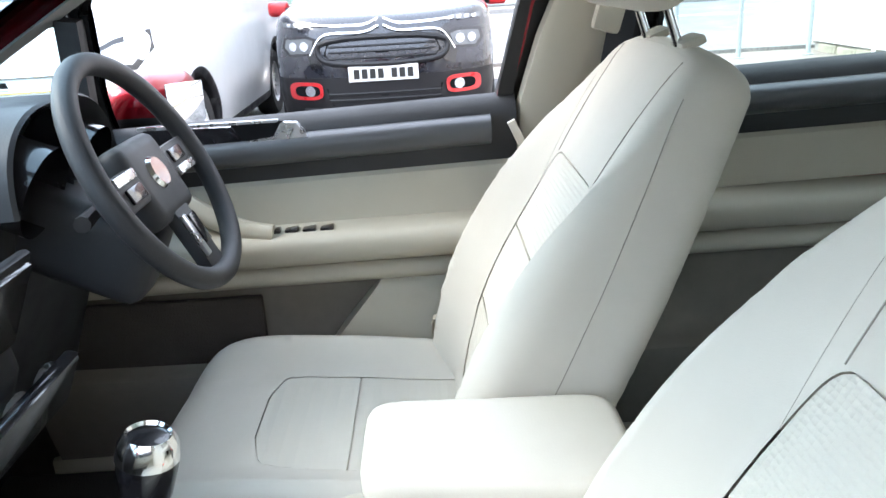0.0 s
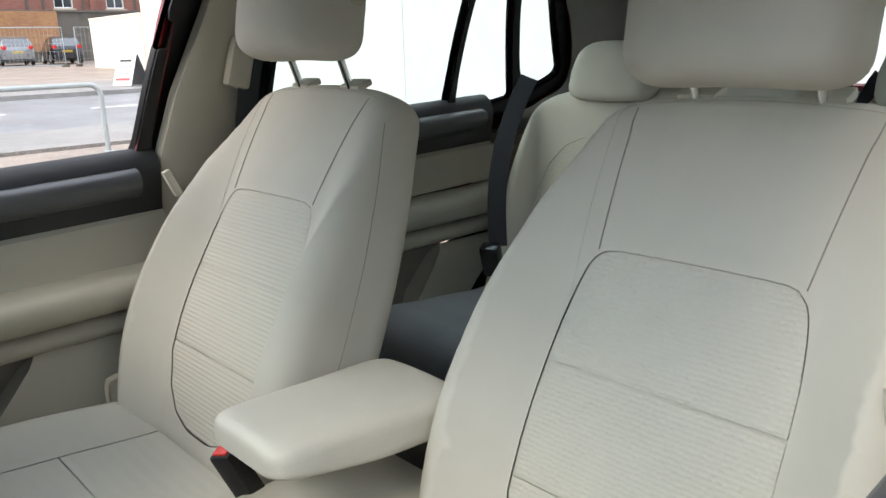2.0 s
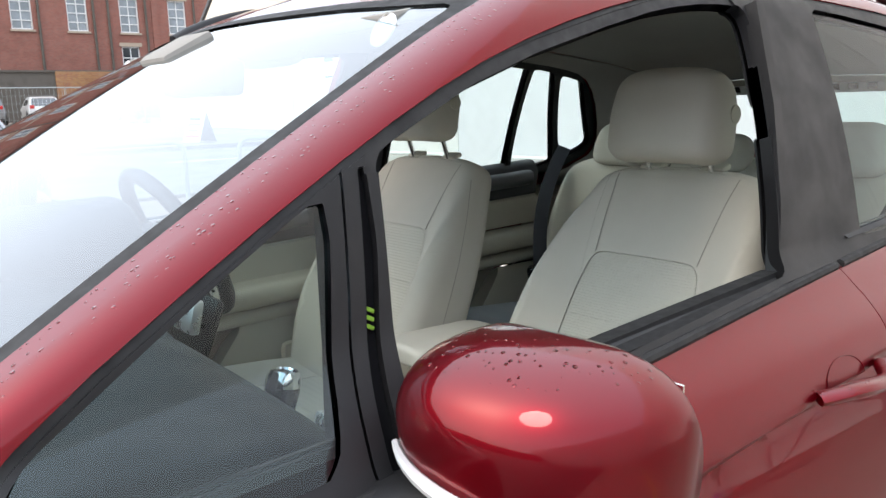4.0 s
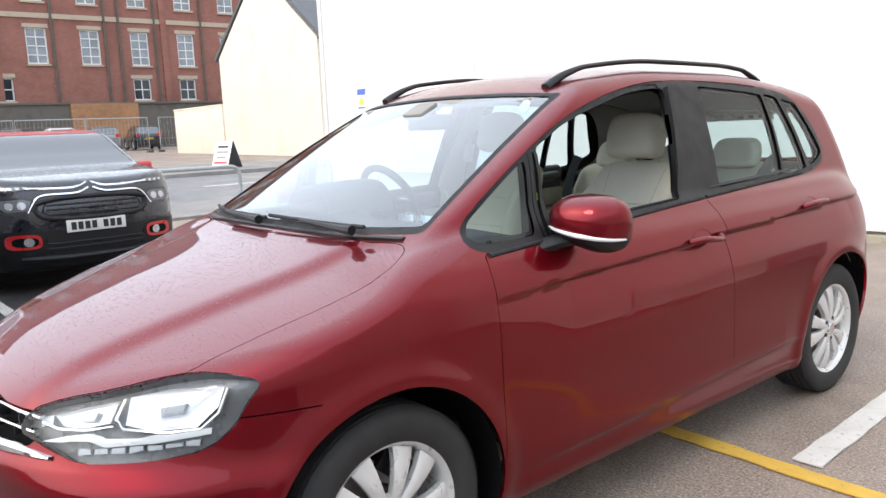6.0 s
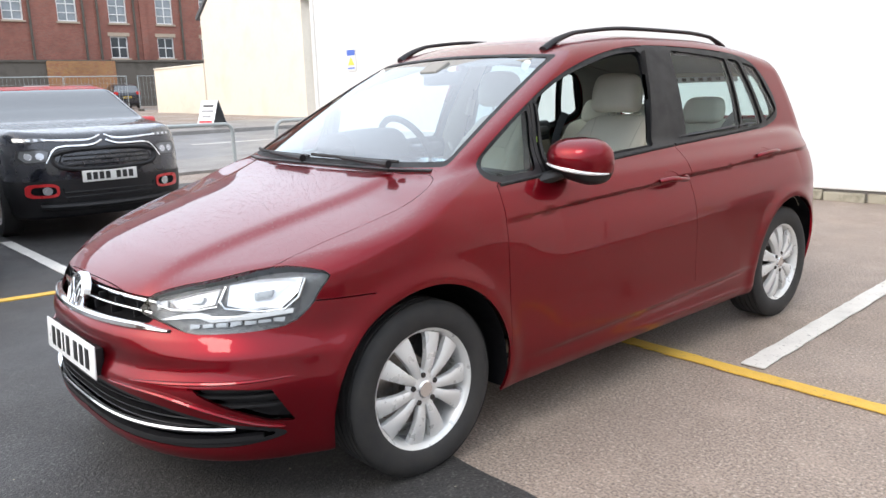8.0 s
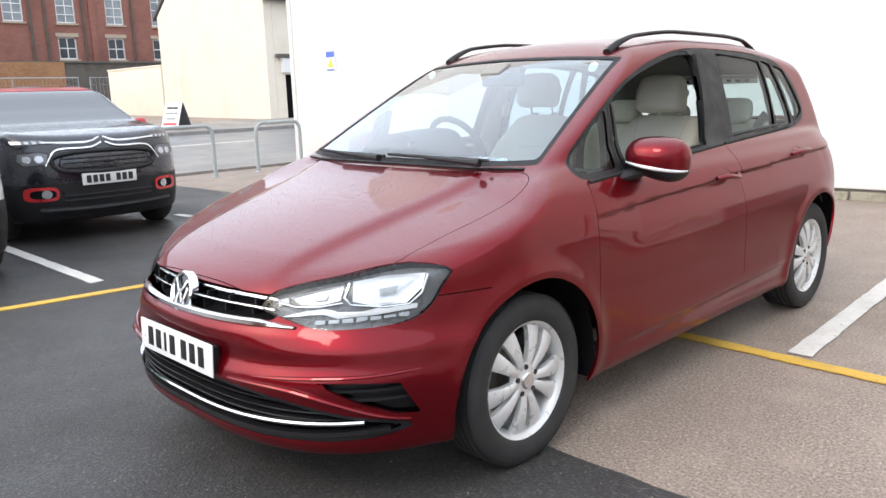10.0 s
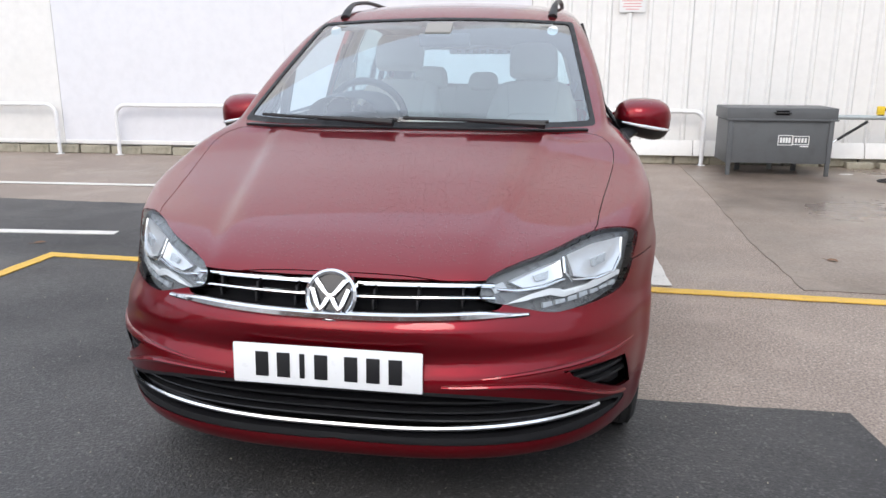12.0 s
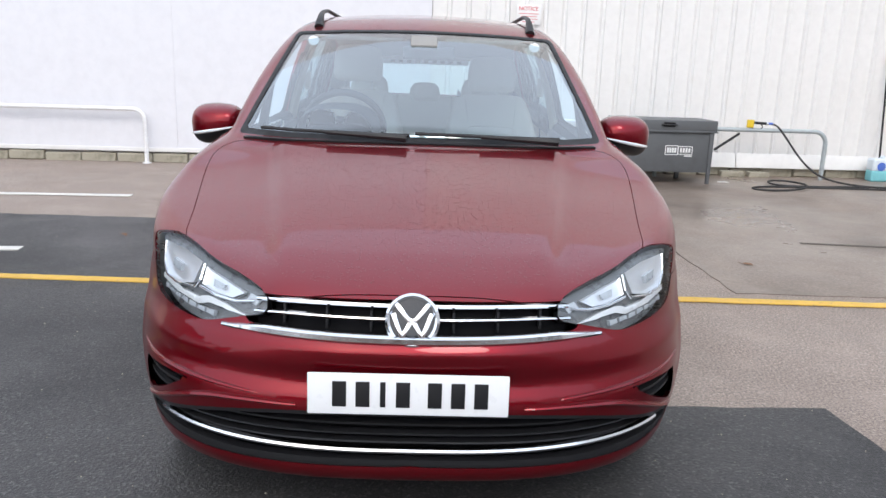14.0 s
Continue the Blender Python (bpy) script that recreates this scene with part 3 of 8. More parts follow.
pair("frame_bar", frame_bar, BLACK_PLASTIC, flange=0.012)
pair("quarter_frame", frame_front, BLACK_PLASTIC, flange=0.012)
pair("edge_seal", front_seal, SEAL, flange=0.004, lift=-0.003)
pair("opening_seal", frame_seal, SEAL, flange=0.02, lift=-0.004)
pair("edge_seal", edge_seal, SEAL, flange=0.004, lift=-0.003)
pair("pillar_cover", pillar_b, BLACK_PLASTIC, flange=0.02)
panel("windscreen_seal", *both(*screen_seal), body, SEAL, red_car, flange=0.01)
panes = [panel("windscreen", *both(*screen), body, WINDSCREEN, red_car, "clear laminated windscreen", flange=0.001, lift=-0.003)]
panes.append(panel("tailgate_window", *both(*tail_glass), body, TINT_GLASS, red_car, "rear window", flange=0.001, lift=-0.004))
for name, q in (("quarter_window", quarter), ("rear_door_window", rear_pane), ("rear_fixed_window", rear_fixed), ("rear_quarter_window", rear_quarter)):
    panes.append(panel(name, *q, body, SIDE_GLASS, red_car, flange=0.001, lift=-0.006))
    panes.append(panel(name, *mirrored(*q), body, SIDE_GLASS, red_car, flange=0.001, lift=-0.006))
for p in panes:
    p.visible_shadow = False


# ---------------------------------------------------------------- outside fittings of the red car
def reach(start, way, far=2.0):
    """Where a line from outside first meets the body."""
    p, w, lo, hi = np.array(start, float), np.array(way, float), 0.0, far
    for _ in range(3):
        d = np.linspace(lo, hi, 65)
        f = body(p + d[:, None] * w)
        k = int(np.argmax(f < 0)) if (f < 0).any() else 64
        lo, hi = d[max(k - 1, 0)], d[k]
    return p + hi * w


def nose(x, z, out=0.0):
    p = reach((x, -1.4, z), (0, 1, 0))
    n = gradient(body, p[None])[0]
    return p + out * n / np.linalg.norm(n)


def flank(y, z, out=0.0):
    p = reach((1.4, y, z), (-1, 0, 0))
    n = gradient(body, p[None])[0]
    return p + out * n / np.linalg.norm(n)


def roof_top(x, y, out=0.0):
    p = reach((x, y, 2.2), (0, 0, -1))
    return p + np.array((0, 0, out))


def flip_x(bm):
    bmesh.ops.scale(bm, vec=(-1, 1, 1), verts=bm.verts)
    bmesh.ops.reverse_faces(bm, faces=bm.faces)
    return bm


def twin(name, make, mat, parent=None, label=""):
    """The same part on both sides of the car."""
    a = part(name, make(), mat, parent or red_car, label)
    b = part(name, flip_x(make()), mat, parent or red_car, label)
    return a, b


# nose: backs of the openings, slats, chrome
# near-black sheets stand for the deep shade inside grille and intake
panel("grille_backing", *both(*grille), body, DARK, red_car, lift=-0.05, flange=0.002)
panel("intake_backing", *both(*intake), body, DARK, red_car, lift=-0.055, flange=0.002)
panel("intake_rim", *both(*split(*intake, lambda v: -front_shape(INTAKE, 2)(v) - 0.012, body)[0]), body, BLACK_PLASTIC, red_car, lift=-0.002, flange=0.05)
for q in (fog, mirrored(*fog)):
    panel("fog_recess", *q, body, BLACK_PLASTIC, red_car, lift=-0.035, flange=0.002)
for z, span, h in ((0.700, 0.425, 0.005), (0.668, 0.43, 0.004)):
    xs = np.linspace(-span, span, 41)
    part("grille_strip", sweep([nose(x, z - 0.010 * (x / span) ** 4, -0.012) for x in xs], [(-0.012, -h), (0.002, -h), (0.004, 0), (0.002, h), (-0.012, h)]), CHROME, red_car, "thin chrome grille strip")
for z in (0.684, 0.655):
    for x in (-0.35, -0.23, -0.11, 0.11, 0.23, 0.35):
        part("grille_rib", box(0.006, 0.03, 0.026, 0.001, at=tuple(nose(x, z, -0.032))), BLACK_PLASTIC, red_car)
xs = np.linspace(-0.515, 0.515, 57)
bar = [nose(x, 0.6155 - 0.004 * max(0, (abs(x) - 0.36) / 0.17) ** 2, 0.003) for x in xs]
taper = [max(0.2, min(1, (0.53 - abs(x)) / 0.14)) for x in xs]
bm = bmesh.new()
rings = []
for p, k in zip(bar, taper):
    rings.append([bm.verts.new((p[0], p[1] + a, p[2] + b * k)) for a, b in ((0.012, -0.014), (-0.003, -0.014), (-0.010, -0.004), (-0.008, 0.008), (0.0, 0.013), (0.014, 0.013))])
for r, s in zip(rings, rings[1:]):
    for k in range(5):
        bm.faces.new((r[k], r[k + 1], s[k + 1], s[k]))
part("grille_bar", bm, CHROME, red_car, "wide chrome bar under the grille")
part("grille_bar_seal", sweep([(p[0], p[1] + 0.004, p[2] - 0.016 * k) for p, k in zip(bar, taper)], [(-0.008, -0.004), (0.006, -0.004), (0.006, 0.004), (-0.008, 0.004)]), SEAL, red_car)
for z, span in ((0.408, 0.46), (0.380, 0.60), (0.352, 0.68), (0.328, 0.74)):
    xs = np.linspace(-span, span, 45)
    part("intake_slat", sweep([nose(x, z + 0.0 * x, -0.022) for x in xs], [(-0.02, -0.006), (0.008, -0.004), (0.010, 0.002), (-0.02, 0.004)]), BLACK_PLASTIC, red_car)
xs = np.linspace(-0.715, 0.715, 61)
part("intake_strip", sweep([nose(x, 0.311 + 0.016 * max(0, (abs(x) - 0.15) / 0.56) ** 1.5, 0.001) for x in xs], [(-0.012, -0.006), (0.004, -0.006), (0.007, 0), (0.004, 0.006), (-0.012, 0.006)]), CHROME, red_car, "thin chrome strip in the lower intake")
xs = np.linspace(-0.76, 0.76, 61)
part("intake_blade", sweep([nose(x, 0.275 + 0.02 * max(0, (abs(x) - 0.42) / 0.34) ** 2, -0.004) for x in xs], [(-0.02, -0.008), (0.006, -0.006), (0.006, 0.008), (-0.02, 0.010)]), BLACK_PLASTIC, red_car)


def ridge_line():
    """The red blade that runs from the plate out over the fog recess."""
    pts = [nose(x, z, 0.0) for x, z in smooth_line([(0.30, 0.437), (0.45, 0.438), (0.56, 0.43), (0.66, 0.395), (0.75, 0.345), (0.795, 0.325)], 3)]
    rad = [0.004 + 0.011 * math.sin(math.pi * min(1, (i + 3) / (len(pts) + 4))) for i in range(len(pts))]
    return tube(pts, rad, 8, flat=0.55)


def bumper_ridge():
    """The sharp fold above the fog recess, round to the corner."""
    pts = [nose(x, z, -0.004) for x, z in smooth_line([(0.40, 0.456), (0.50, 0.464), (0.62, 0.470), (0.74, 0.474), (0.815, 0.482)], 2)]
    rad = [0.003 + 0.009 * math.sin(math.pi * (i + 0.5) / len(pts)) for i in range(len(pts))]
    return tube(pts, rad, 8, flat=0.6)


twin("bumper_blade", ridge_line, PAINT)
twin("bumper_ridge", bumper_ridge, PAINT)


def fog_bar(z, a, b):
    return lambda: sweep([nose(x, z, -0.02) for x in np.linspace(a, b, 12)], [(-0.01, -0.006), (0.006, -0.004), (0.006, 0.004), (-0.01, 0.006)])


twin("fog_slat", fog_bar(0.425, 0.63, 0.80), BLACK_PLASTIC)
twin("fog_slat", fog_bar(0.392, 0.68, 0.81), BLACK_PLASTIC)

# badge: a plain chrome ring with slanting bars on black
badge_at = nose(0, 0.662, 0.012)
lean = Matrix.Translation(Vector(badge_at)) @ pose(0, 0, 0, -18)
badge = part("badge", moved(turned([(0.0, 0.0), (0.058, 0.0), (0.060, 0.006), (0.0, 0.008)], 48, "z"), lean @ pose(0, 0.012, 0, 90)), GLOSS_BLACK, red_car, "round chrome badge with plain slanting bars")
part("ring", moved(turned([(0.056, 0.0), (0.0575, 0.012), (0.064, 0.016), (0.071, 0.010), (0.073, -0.012), (0.056, -0.012)], 48, "z", True), lean @ pose(0, 0.010, 0, 90)), CHROME, badge)
for x0, z0, x1, z1 in ((-0.040, 0.040, -0.002, -0.008), (0.040, 0.040, 0.002, -0.008), (-0.050, 0.018, -0.026, -0.044), (0.050, 0.018, 0.026, -0.044), (-0.026, -0.044, 0, 0.004), (0.026, -0.044, 0, 0.004)):
    d = math.degrees(math.atan2(z1 - z0, x1 - x0))
    part("bar", moved(box(math.hypot(x1 - x0, z1 - z0), 0.008, 0.012, 0.002), lean @ pose((x0 + x1) / 2, -0.004, (z0 + z1) / 2, 0, -d, 0)), CHROME, badge)


def number_plate(parent, m, mat):
    p = part("number_plate", moved(box(0.52, 0.006, 0.111, 0.004), m), mat, parent, "white plate with plain black bars")
    for x in (-0.178, -0.118, -0.066, -0.014, 0.068, 0.128, 0.188):
        part("plate_bar", moved(box(0.036 if x not in (-0.066,) else 0.014, 0.003, 0.068, 0.001), m @ pose(x, -0.0040, 0)), BLACK_PLASTIC, p)
    return p


PLATE_WHITE = material("plate_white", (0.78, 0.79, 0.80), 0.35)
uneven(PLATE_WHITE, 30, 0.25, 0.45)
number_plate(red_car, pose(-0.005, -0.872, 0.481, -3), PLATE_WHITE)
part("plate_holder", box(0.50, 0.03, 0.09, 0.004, at=(-0.005, -0.855, 0.481)), BLACK_PLASTIC, red_car)

# head lamps
LAMP_DARK = material("lamp_housing", (0.15, 0.155, 0.16), 0.28, 0.3)
uneven(LAMP_DARK, 30, 0.2, 0.45)
LAMP_SILVER = material("lamp_reflector", (0.70, 0.71, 0.73), 0.28, 0.7)
relief(LAMP_SILVER, 90, 0.25, 0.003, 1)
LAMP_GREY = material("lamp_light_guide", (0.42, 0.45, 0.48), 0.25, 0.1, 0.4)
uneven(LAMP_GREY, 50, 0.2, 0.4)
LAMP_GUIDE = material("clear_light_guide", (0.74, 0.76, 0.78), 0.2, 0.1, 0.5)
uneven(LAMP_GUIDE, 40, 0.12, 0.3)
lamp_uv = np.stack([lamp_u(lamp[0]), lamp[0][:, 2]], 1)
lamp_nm = gradient(body, lamp[0])
lamp_nm /= np.linalg.norm(lamp_nm, axis=1)[:, None]


def in_lamp(u, z, depth):
    d = ((lamp_uv - (u, z)) ** 2).sum(1)
    near = np.argsort(d)[:6]
    w = 1 / (d[near] + 1e-5)
    w /= w.sum()
    p = (lamp[0][near] * w[:, None]).sum(0)
    n = (lamp_nm[near] * w[:, None]).sum(0)
    n /= np.linalg.norm(n)
    return Vector(p - depth * n), Vector(n)


def lamp_patch(outline, depth, thick, bowl=0.0):
    """A filled shape inside the lamp, following its lens."""
    c = np.mean(outline, 0)
    bm = bmesh.new()
    rings = []
    for k, back in ((1.0, 0.0), (0.86, bowl), (0.45, bowl * 1.25)):
        rings.append([bm.verts.new(in_lamp(*(c + k * (np.array(p) - c)), depth + back)[0]) for p in outline])
    rim = [bm.verts.new(in_lamp(*p, depth + thick)[0]) for p in outline]
    n = len(outline)
    for r, s in zip([rim] + rings, rings):
        for k in range(n):
            bm.faces.new((r[k], r[(k + 1) % n], s[(k + 1) % n], s[k]))
    bm.faces.new(rings[-1])
    return bm


for side in (1, -1):
    q = lamp if side > 0 else mirrored(*lamp)
    head = panel("headlamp", *q, body, LAMP_DARK, red_car, "clear headlamp with bright reflectors", lift=-0.030, flange=-0.028)
    lens = panel("lens", *q, body, LENS, head, lift=-0.002, flange=0.001)
    lens.visible_shadow = False

    def inner(name, bm, mat, label=""):
        part(name, bm if side > 0 else flip_x(bm), mat, head, label)

    inner("reflector", lamp_patch([(0.60, 0.750), (0.70, 0.767), (0.825, 0.770), (0.818, 0.722), (0.770, 0.678), (0.67, 0.674), (0.605, 0.690)], 0.016, 0.02, 0.009), LAMP_SILVER)
    inner("reflector", lamp_patch([(0.395, 0.700), (0.49, 0.726), (0.572, 0.742), (0.565, 0.692), (0.50, 0.680), (0.43, 0.677)], 0.017, 0.02, 0.008), LAMP_SILVER)
    inner("bulb_cover", lamp_patch([(0.685, 0.726), (0.745, 0.734), (0.742, 0.708), (0.69, 0.702)], 0.016, 0.02), LAMP_GREY)
    inner("bulb_cover", lamp_patch([(0.475, 0.708), (0.525, 0.716), (0.518, 0.697), (0.478, 0.692)], 0.018, 0.02), LAMP_GREY)
    inner("divider", tube([in_lamp(u, z, 0.018)[0] for u, z in ((0.588, 0.748), (0.578, 0.70), (0.60, 0.680), (0.70, 0.668), (0.782, 0.672), (0.822, 0.705), (0.835, 0.765))], 0.0048, 8), CHROME)
    inner("divider", tube([in_lamp(u, z, 0.018)[0] for u, z in ((0.36, 0.684), (0.42, 0.674), (0.50, 0.674), (0.572, 0.686))], 0.0040, 8), CHROME)
    inner("light_guide", lamp_patch([(0.372, 0.648), (0.45, 0.661), (0.512, 0.668), (0.55, 0.656), (0.68, 0.661), (0.805, 0.676), (0.805, 0.662), (0.68, 0.648), (0.555, 0.640), (0.505, 0.653), (0.44, 0.646)], 0.014, 0.015), LAMP_GUIDE, "pale daytime light guide")
    for k in range(7):
        u = 0.485 + 0.044 * k
        inner("light_segment", lamp_patch([(u, 0.632 + 0.0025 * k), (u + 0.033, 0.634 + 0.0025 * k), (u + 0.033, 0.624 + 0.0025 * k), (u, 0.622 + 0.0025 * k)], 0.016, 0.012), LAMP_GREY)
    inner("turn_signal", lamp_patch([(0.345, 0.690), (0.385, 0.702), (0.39, 0.682), (0.355, 0.672)], 0.022, 0.015), LAMP_GREY)

# wheels
DISC = material("brake_disc", (0.32, 0.31, 0.30), 0.35, 0.9)
vary(DISC, (0.32, 0.31, 0.30), (0.14, 0.08, 0.05), 30, 0.5)


def tyre_mesh():
    r = TYRE_R - 0.003
    prof = [(0.208, 0.078), (0.216, 0.088), (0.235, 0.097), (0.262, 0.101), (0.285, 0.097), (0.298, 0.088), (r - 0.002, 0.074)]
    grooves = []
    for x in (0.072, 0.045, 0.015, -0.015, -0.045, -0.072):
        grooves += [(r, x + 0.009), (r, x + 0.004), (r - 0.007, x + 0.003), (r - 0.007, x - 0.003), (r, x - 0.004)]
    back = [(a, -b) for a, b in prof[::-1]]
    bm = turned(prof + grooves + back, 72, "x")
    return bm


def spoke(turn, skew):
    """One of the ten slightly dished spokes, in pairs."""
    bm = bmesh.new()
    rows = []
    for t in np.linspace(0, 1, 7):
        rad = 0.045 + t * 0.150
        w = 0.014 + 0.021 * t**1.3
        x = 0.062 + 0.026 * math.sin(math.pi * min(1, t * 0.62 + 0.18)) - 0.012 * t
        off = skew * (0.010 + 0.030 * t)
        rows.append([bm.verts.new(p) for p in ((x - 0.022, rad, off - w), (x - 0.002, rad, off - w), (x + 0.004, rad, off - 0.55 * w), (x + 0.004, rad, off + 0.55 * w), (x - 0.002, rad, off + w), (x - 0.022, rad, off + w))])
    for r, s in zip(rows, rows[1:]):
        for k in range(6):
            bm.faces.new((r[k], r[(k + 1) % 6], s[(k + 1) % 6], s[k]))
    bm.faces.new(rows[0])
    bm.faces.new(rows[-1][::-1])
    return moved(bm, pose(0, 0, 0, turn))


def wheel(m):
    rim = part("wheel", moved(turned([(0.150, -0.08), (0.190, -0.085), (0.206, -0.09), (0.212, -0.085), (0.196, -0.06), (0.185, 0.0), (0.190, 0.05), (0.199, 0.07), (0.206, 0.082), (0.213, 0.086), (0.214, 0.079), (0.205, 0.066)], 64), m), ALLOY, red_car, "silver alloy wheel with ten paired spokes")
    part("tyre", moved(tyre_mesh(), m), RUBBER, rim)
    for k in range(5):
        for s in (-1, 1):
            part("spoke", moved(spoke(72 * k + 18 + s * 11, s * 0.35), m), ALLOY, rim)
    part("hub", moved(turned([(0.0, 0.05), (0.062, 0.05), (0.070, 0.060), (0.060, 0.078), (0.034, 0.082), (0.0, 0.082)], 40), m), ALLOY, rim)
    part("hub_cap", moved(turned([(0.0, 0.090), (0.026, 0.090), (0.031, 0.086), (0.032, 0.078)], 32), m), CHROME, rim)
    for k in range(5):
        a = radians(72 * k + 18 + 36)
        part("wheel_bolt", moved(turned([(0.0, 0.084), (0.009, 0.084), (0.0105, 0.079), (0.0105, 0.07)], 12), m @ pose(0, 0.050 * math.cos(a), 0.050 * math.sin(a))), GLOSS_BLACK, rim)
    part("brake_disc", moved(turned([(0.05, 0.005), (0.142, 0.005), (0.142, -0.015), (0.05, -0.015)], 48), m), DISC, rim)
    part("brake_drum", moved(turned([(0.0, 0.03), (0.075, 0.03), (0.078, 0.0)], 32), m), DISC, rim)
    part("brake_caliper", moved(box(0.06, 0.07, 0.16, 0.012), m @ pose(-0.005, 0.125, 0.03, 10)), BLACK_PLASTIC, rim)


for y in (0.0, AXLE_R):
    wheel(pose(0.762, y, HUB_Z, 12 if y else 40))
    wheel(pose(-0.762, y, HUB_Z, 25, 0, 180))

# wheel housings and floor pan
def housing(y, s):
    """A round liner from the middle out to just inside the arch edge."""
    bm = bmesh.new()
    rows = []
    for a in np.linspace(-0.25, math.pi + 0.25, 42):
        c, h = y + 0.380 * math.cos(a), HUB_Z + 0.380 * math.sin(a)
        out = min(0.868, float(flank(c, max(h, 0.24))[0]) - 0.012)
        rows.append([bm.verts.new((s * x, c, h)) for x in (0.48, out)])
    for p, q in zip(rows, rows[1:]):
        bm.faces.new((p[0], p[1], q[1], q[0]))
    bm.faces.new([bm.verts.new(r[0].co) for r in rows])
    return bm


for y in (0.0, AXLE_R):
    for s in (1, -1):
        part("wheel_housing", housing(y, s), DARK, red_car)
part("floor_pan", box(1.34, 1.90, 0.05, 0.01, at=(0, 1.32, 0.245)), DARK, red_car)
part("floor_pan", box(0.96, 4.0, 0.04, 0.01, at=(0, 1.25, 0.225)), DARK, red_car)
part("engine_bay_floor", box(0.8, 0.55, 0.04, 0.01, at=(0, -0.42, 0.245)), DARK, red_car)
part("radiator", box(0.86, 0.05, 0.34, 0.01, at=(0, -0.64, 0.48)), DARK, red_car)
part("bulkhead", box(1.40, 0.03, 0.68, 0.005, at=(0, 0.345, 0.62)), DARK, red_car)


# door mirrors
def mirror_shell(lo, hi):
    """Egg-shaped housing between two heights of its own."""
    bm = bmesh.new()
    rows = []
    for i in range(19):
        v = lo + (hi - lo) * i / 18
        row = []
        for k in range(33):
            a = 2 * math.pi * k / 32
            c = math.sqrt(max(0.0, 1 - abs(v) ** 2.4))
            x = 0.118 * math.copysign(abs(math.cos(a)) ** 0.8, math.cos(a)) * (c ** 0.75) * (1.0 if math.cos(a) > 0 else 0.92)
            y = math.sin(a)
            y = (0.052 if y > 0 else 0.105) * math.copysign(abs(y) ** (0.35 if y > 0 else 0.9), y) * c
            row.append(bm.verts.new((x, y + 0.02 * (x / 0.118), 0.072 * v - 0.012 * (x / 0.118) * (1 if v < 0 else 0.4) + 0.010 * v * (x / 0.118))))
        rows.append(row)
    for r, s in zip(rows, rows[1:]):
        for k in range(32):
            bm.faces.new((r[k], r[k + 1], s[k + 1], s[k]))
    bmesh.ops.remove_doubles(bm, verts=bm.verts, dist=1e-5)
    return bm


INDICATOR = material("clear_indicator", (0.75, 0.76, 0.78), 0.15, 0.3, 0.5)
uneven(INDICATOR, 40, 0.1, 0.25)
MIRROR_GLASS = material("mirror_glass", (0.9, 0.92, 0.93), 0.02, 1.0)
for side in (1, -1):
    m = pose(0.897, 0.765, 1.030, 0, 4, 0) @ Matrix.Diagonal((1.06, 1.0, 1.18, 1.0))
    fix = (lambda b: b) if side > 0 else flip_x
    shell = part("door_mirror", fix(moved(mirror_shell(-0.30, 1.0), m)), PAINT, red_car, "red door mirror with black base")
    part("mirror_base", fix(moved(mirror_shell(-1.0, -0.30), m)), BLACK_PLASTIC, shell)
    strip = [m @ Vector((0.122 * math.cos(a) * 0.97, -0.108 * math.sin(a) + 0.02 * math.cos(a), -0.024 - 0.012 * math.cos(a))) for a in np.linspace(0.05, 2.3, 20)]
    part("mirror_indicator", fix(tube(strip, [0.0035 + 0.004 * math.sin(math.pi * k / 19) for k in range(20)], 8)), INDICATOR, shell)
    part("mirror_glass", fix(moved(box(0.165, 0.004, 0.078, 0.0015), m @ pose(0.003, 0.0555, 0.004, 0, 0, 8))), MIRROR_GLASS, shell)
    arm = smooth_line([(0.775, 0.615, 0.945), (0.80, 0.64, 0.955), (0.83, 0.68, 0.968), (0.87, 0.735, 0.985)], 2)
    part("mirror_arm", fix(tube(arm, list(np.linspace(0.045, 0.038, len(arm))), 12, flat=0.6)), BLACK_PLASTIC, shell)


# door handles
def handle_bar(y, z):
    def make():
        pts = [flank(y + d, z + 0.02 * d, o) for d, o in ((-0.105, 0.002), (-0.085, 0.018), (-0.04, 0.033), (0.03, 0.036), (0.075, 0.028), (0.105, 0.004))]
        pts = smooth_line(pts, 2)
        return tube(pts, [0.013 + 0.003 * math.sin(math.pi * k / (len(pts) - 1)) for k in range(len(pts))], 10, flat=0.75)
    return make


def handle_cup(y, z):
    def make():
        bm = bmesh.new()
        rings = []
        for k, o in ((1.0, 0.0012), (0.86, -0.008), (0.5, -0.026), (0.02, -0.032)):
            rings.append([bm.verts.new(flank(y + 0.062 * k * math.cos(a), z + 0.034 * k * math.sin(a), o)) for a in np.linspace(0, 2 * math.pi, 24, endpoint=False)])
        for r, s in zip(rings, rings[1:]):
            for k in range(24):
                bm.faces.new((r[k], r[(k + 1) % 24], s[(k + 1) % 24], s[k]))
        bm.faces.new(rings[-1])
        return bm
    return make


for y, z in ((1.455, 0.886), (2.36, 0.925)):
    twin("handle_recess", handle_cup(y - 0.01, z), PAINT)
    twin("door_handle", handle_bar(y, z), PAINT)


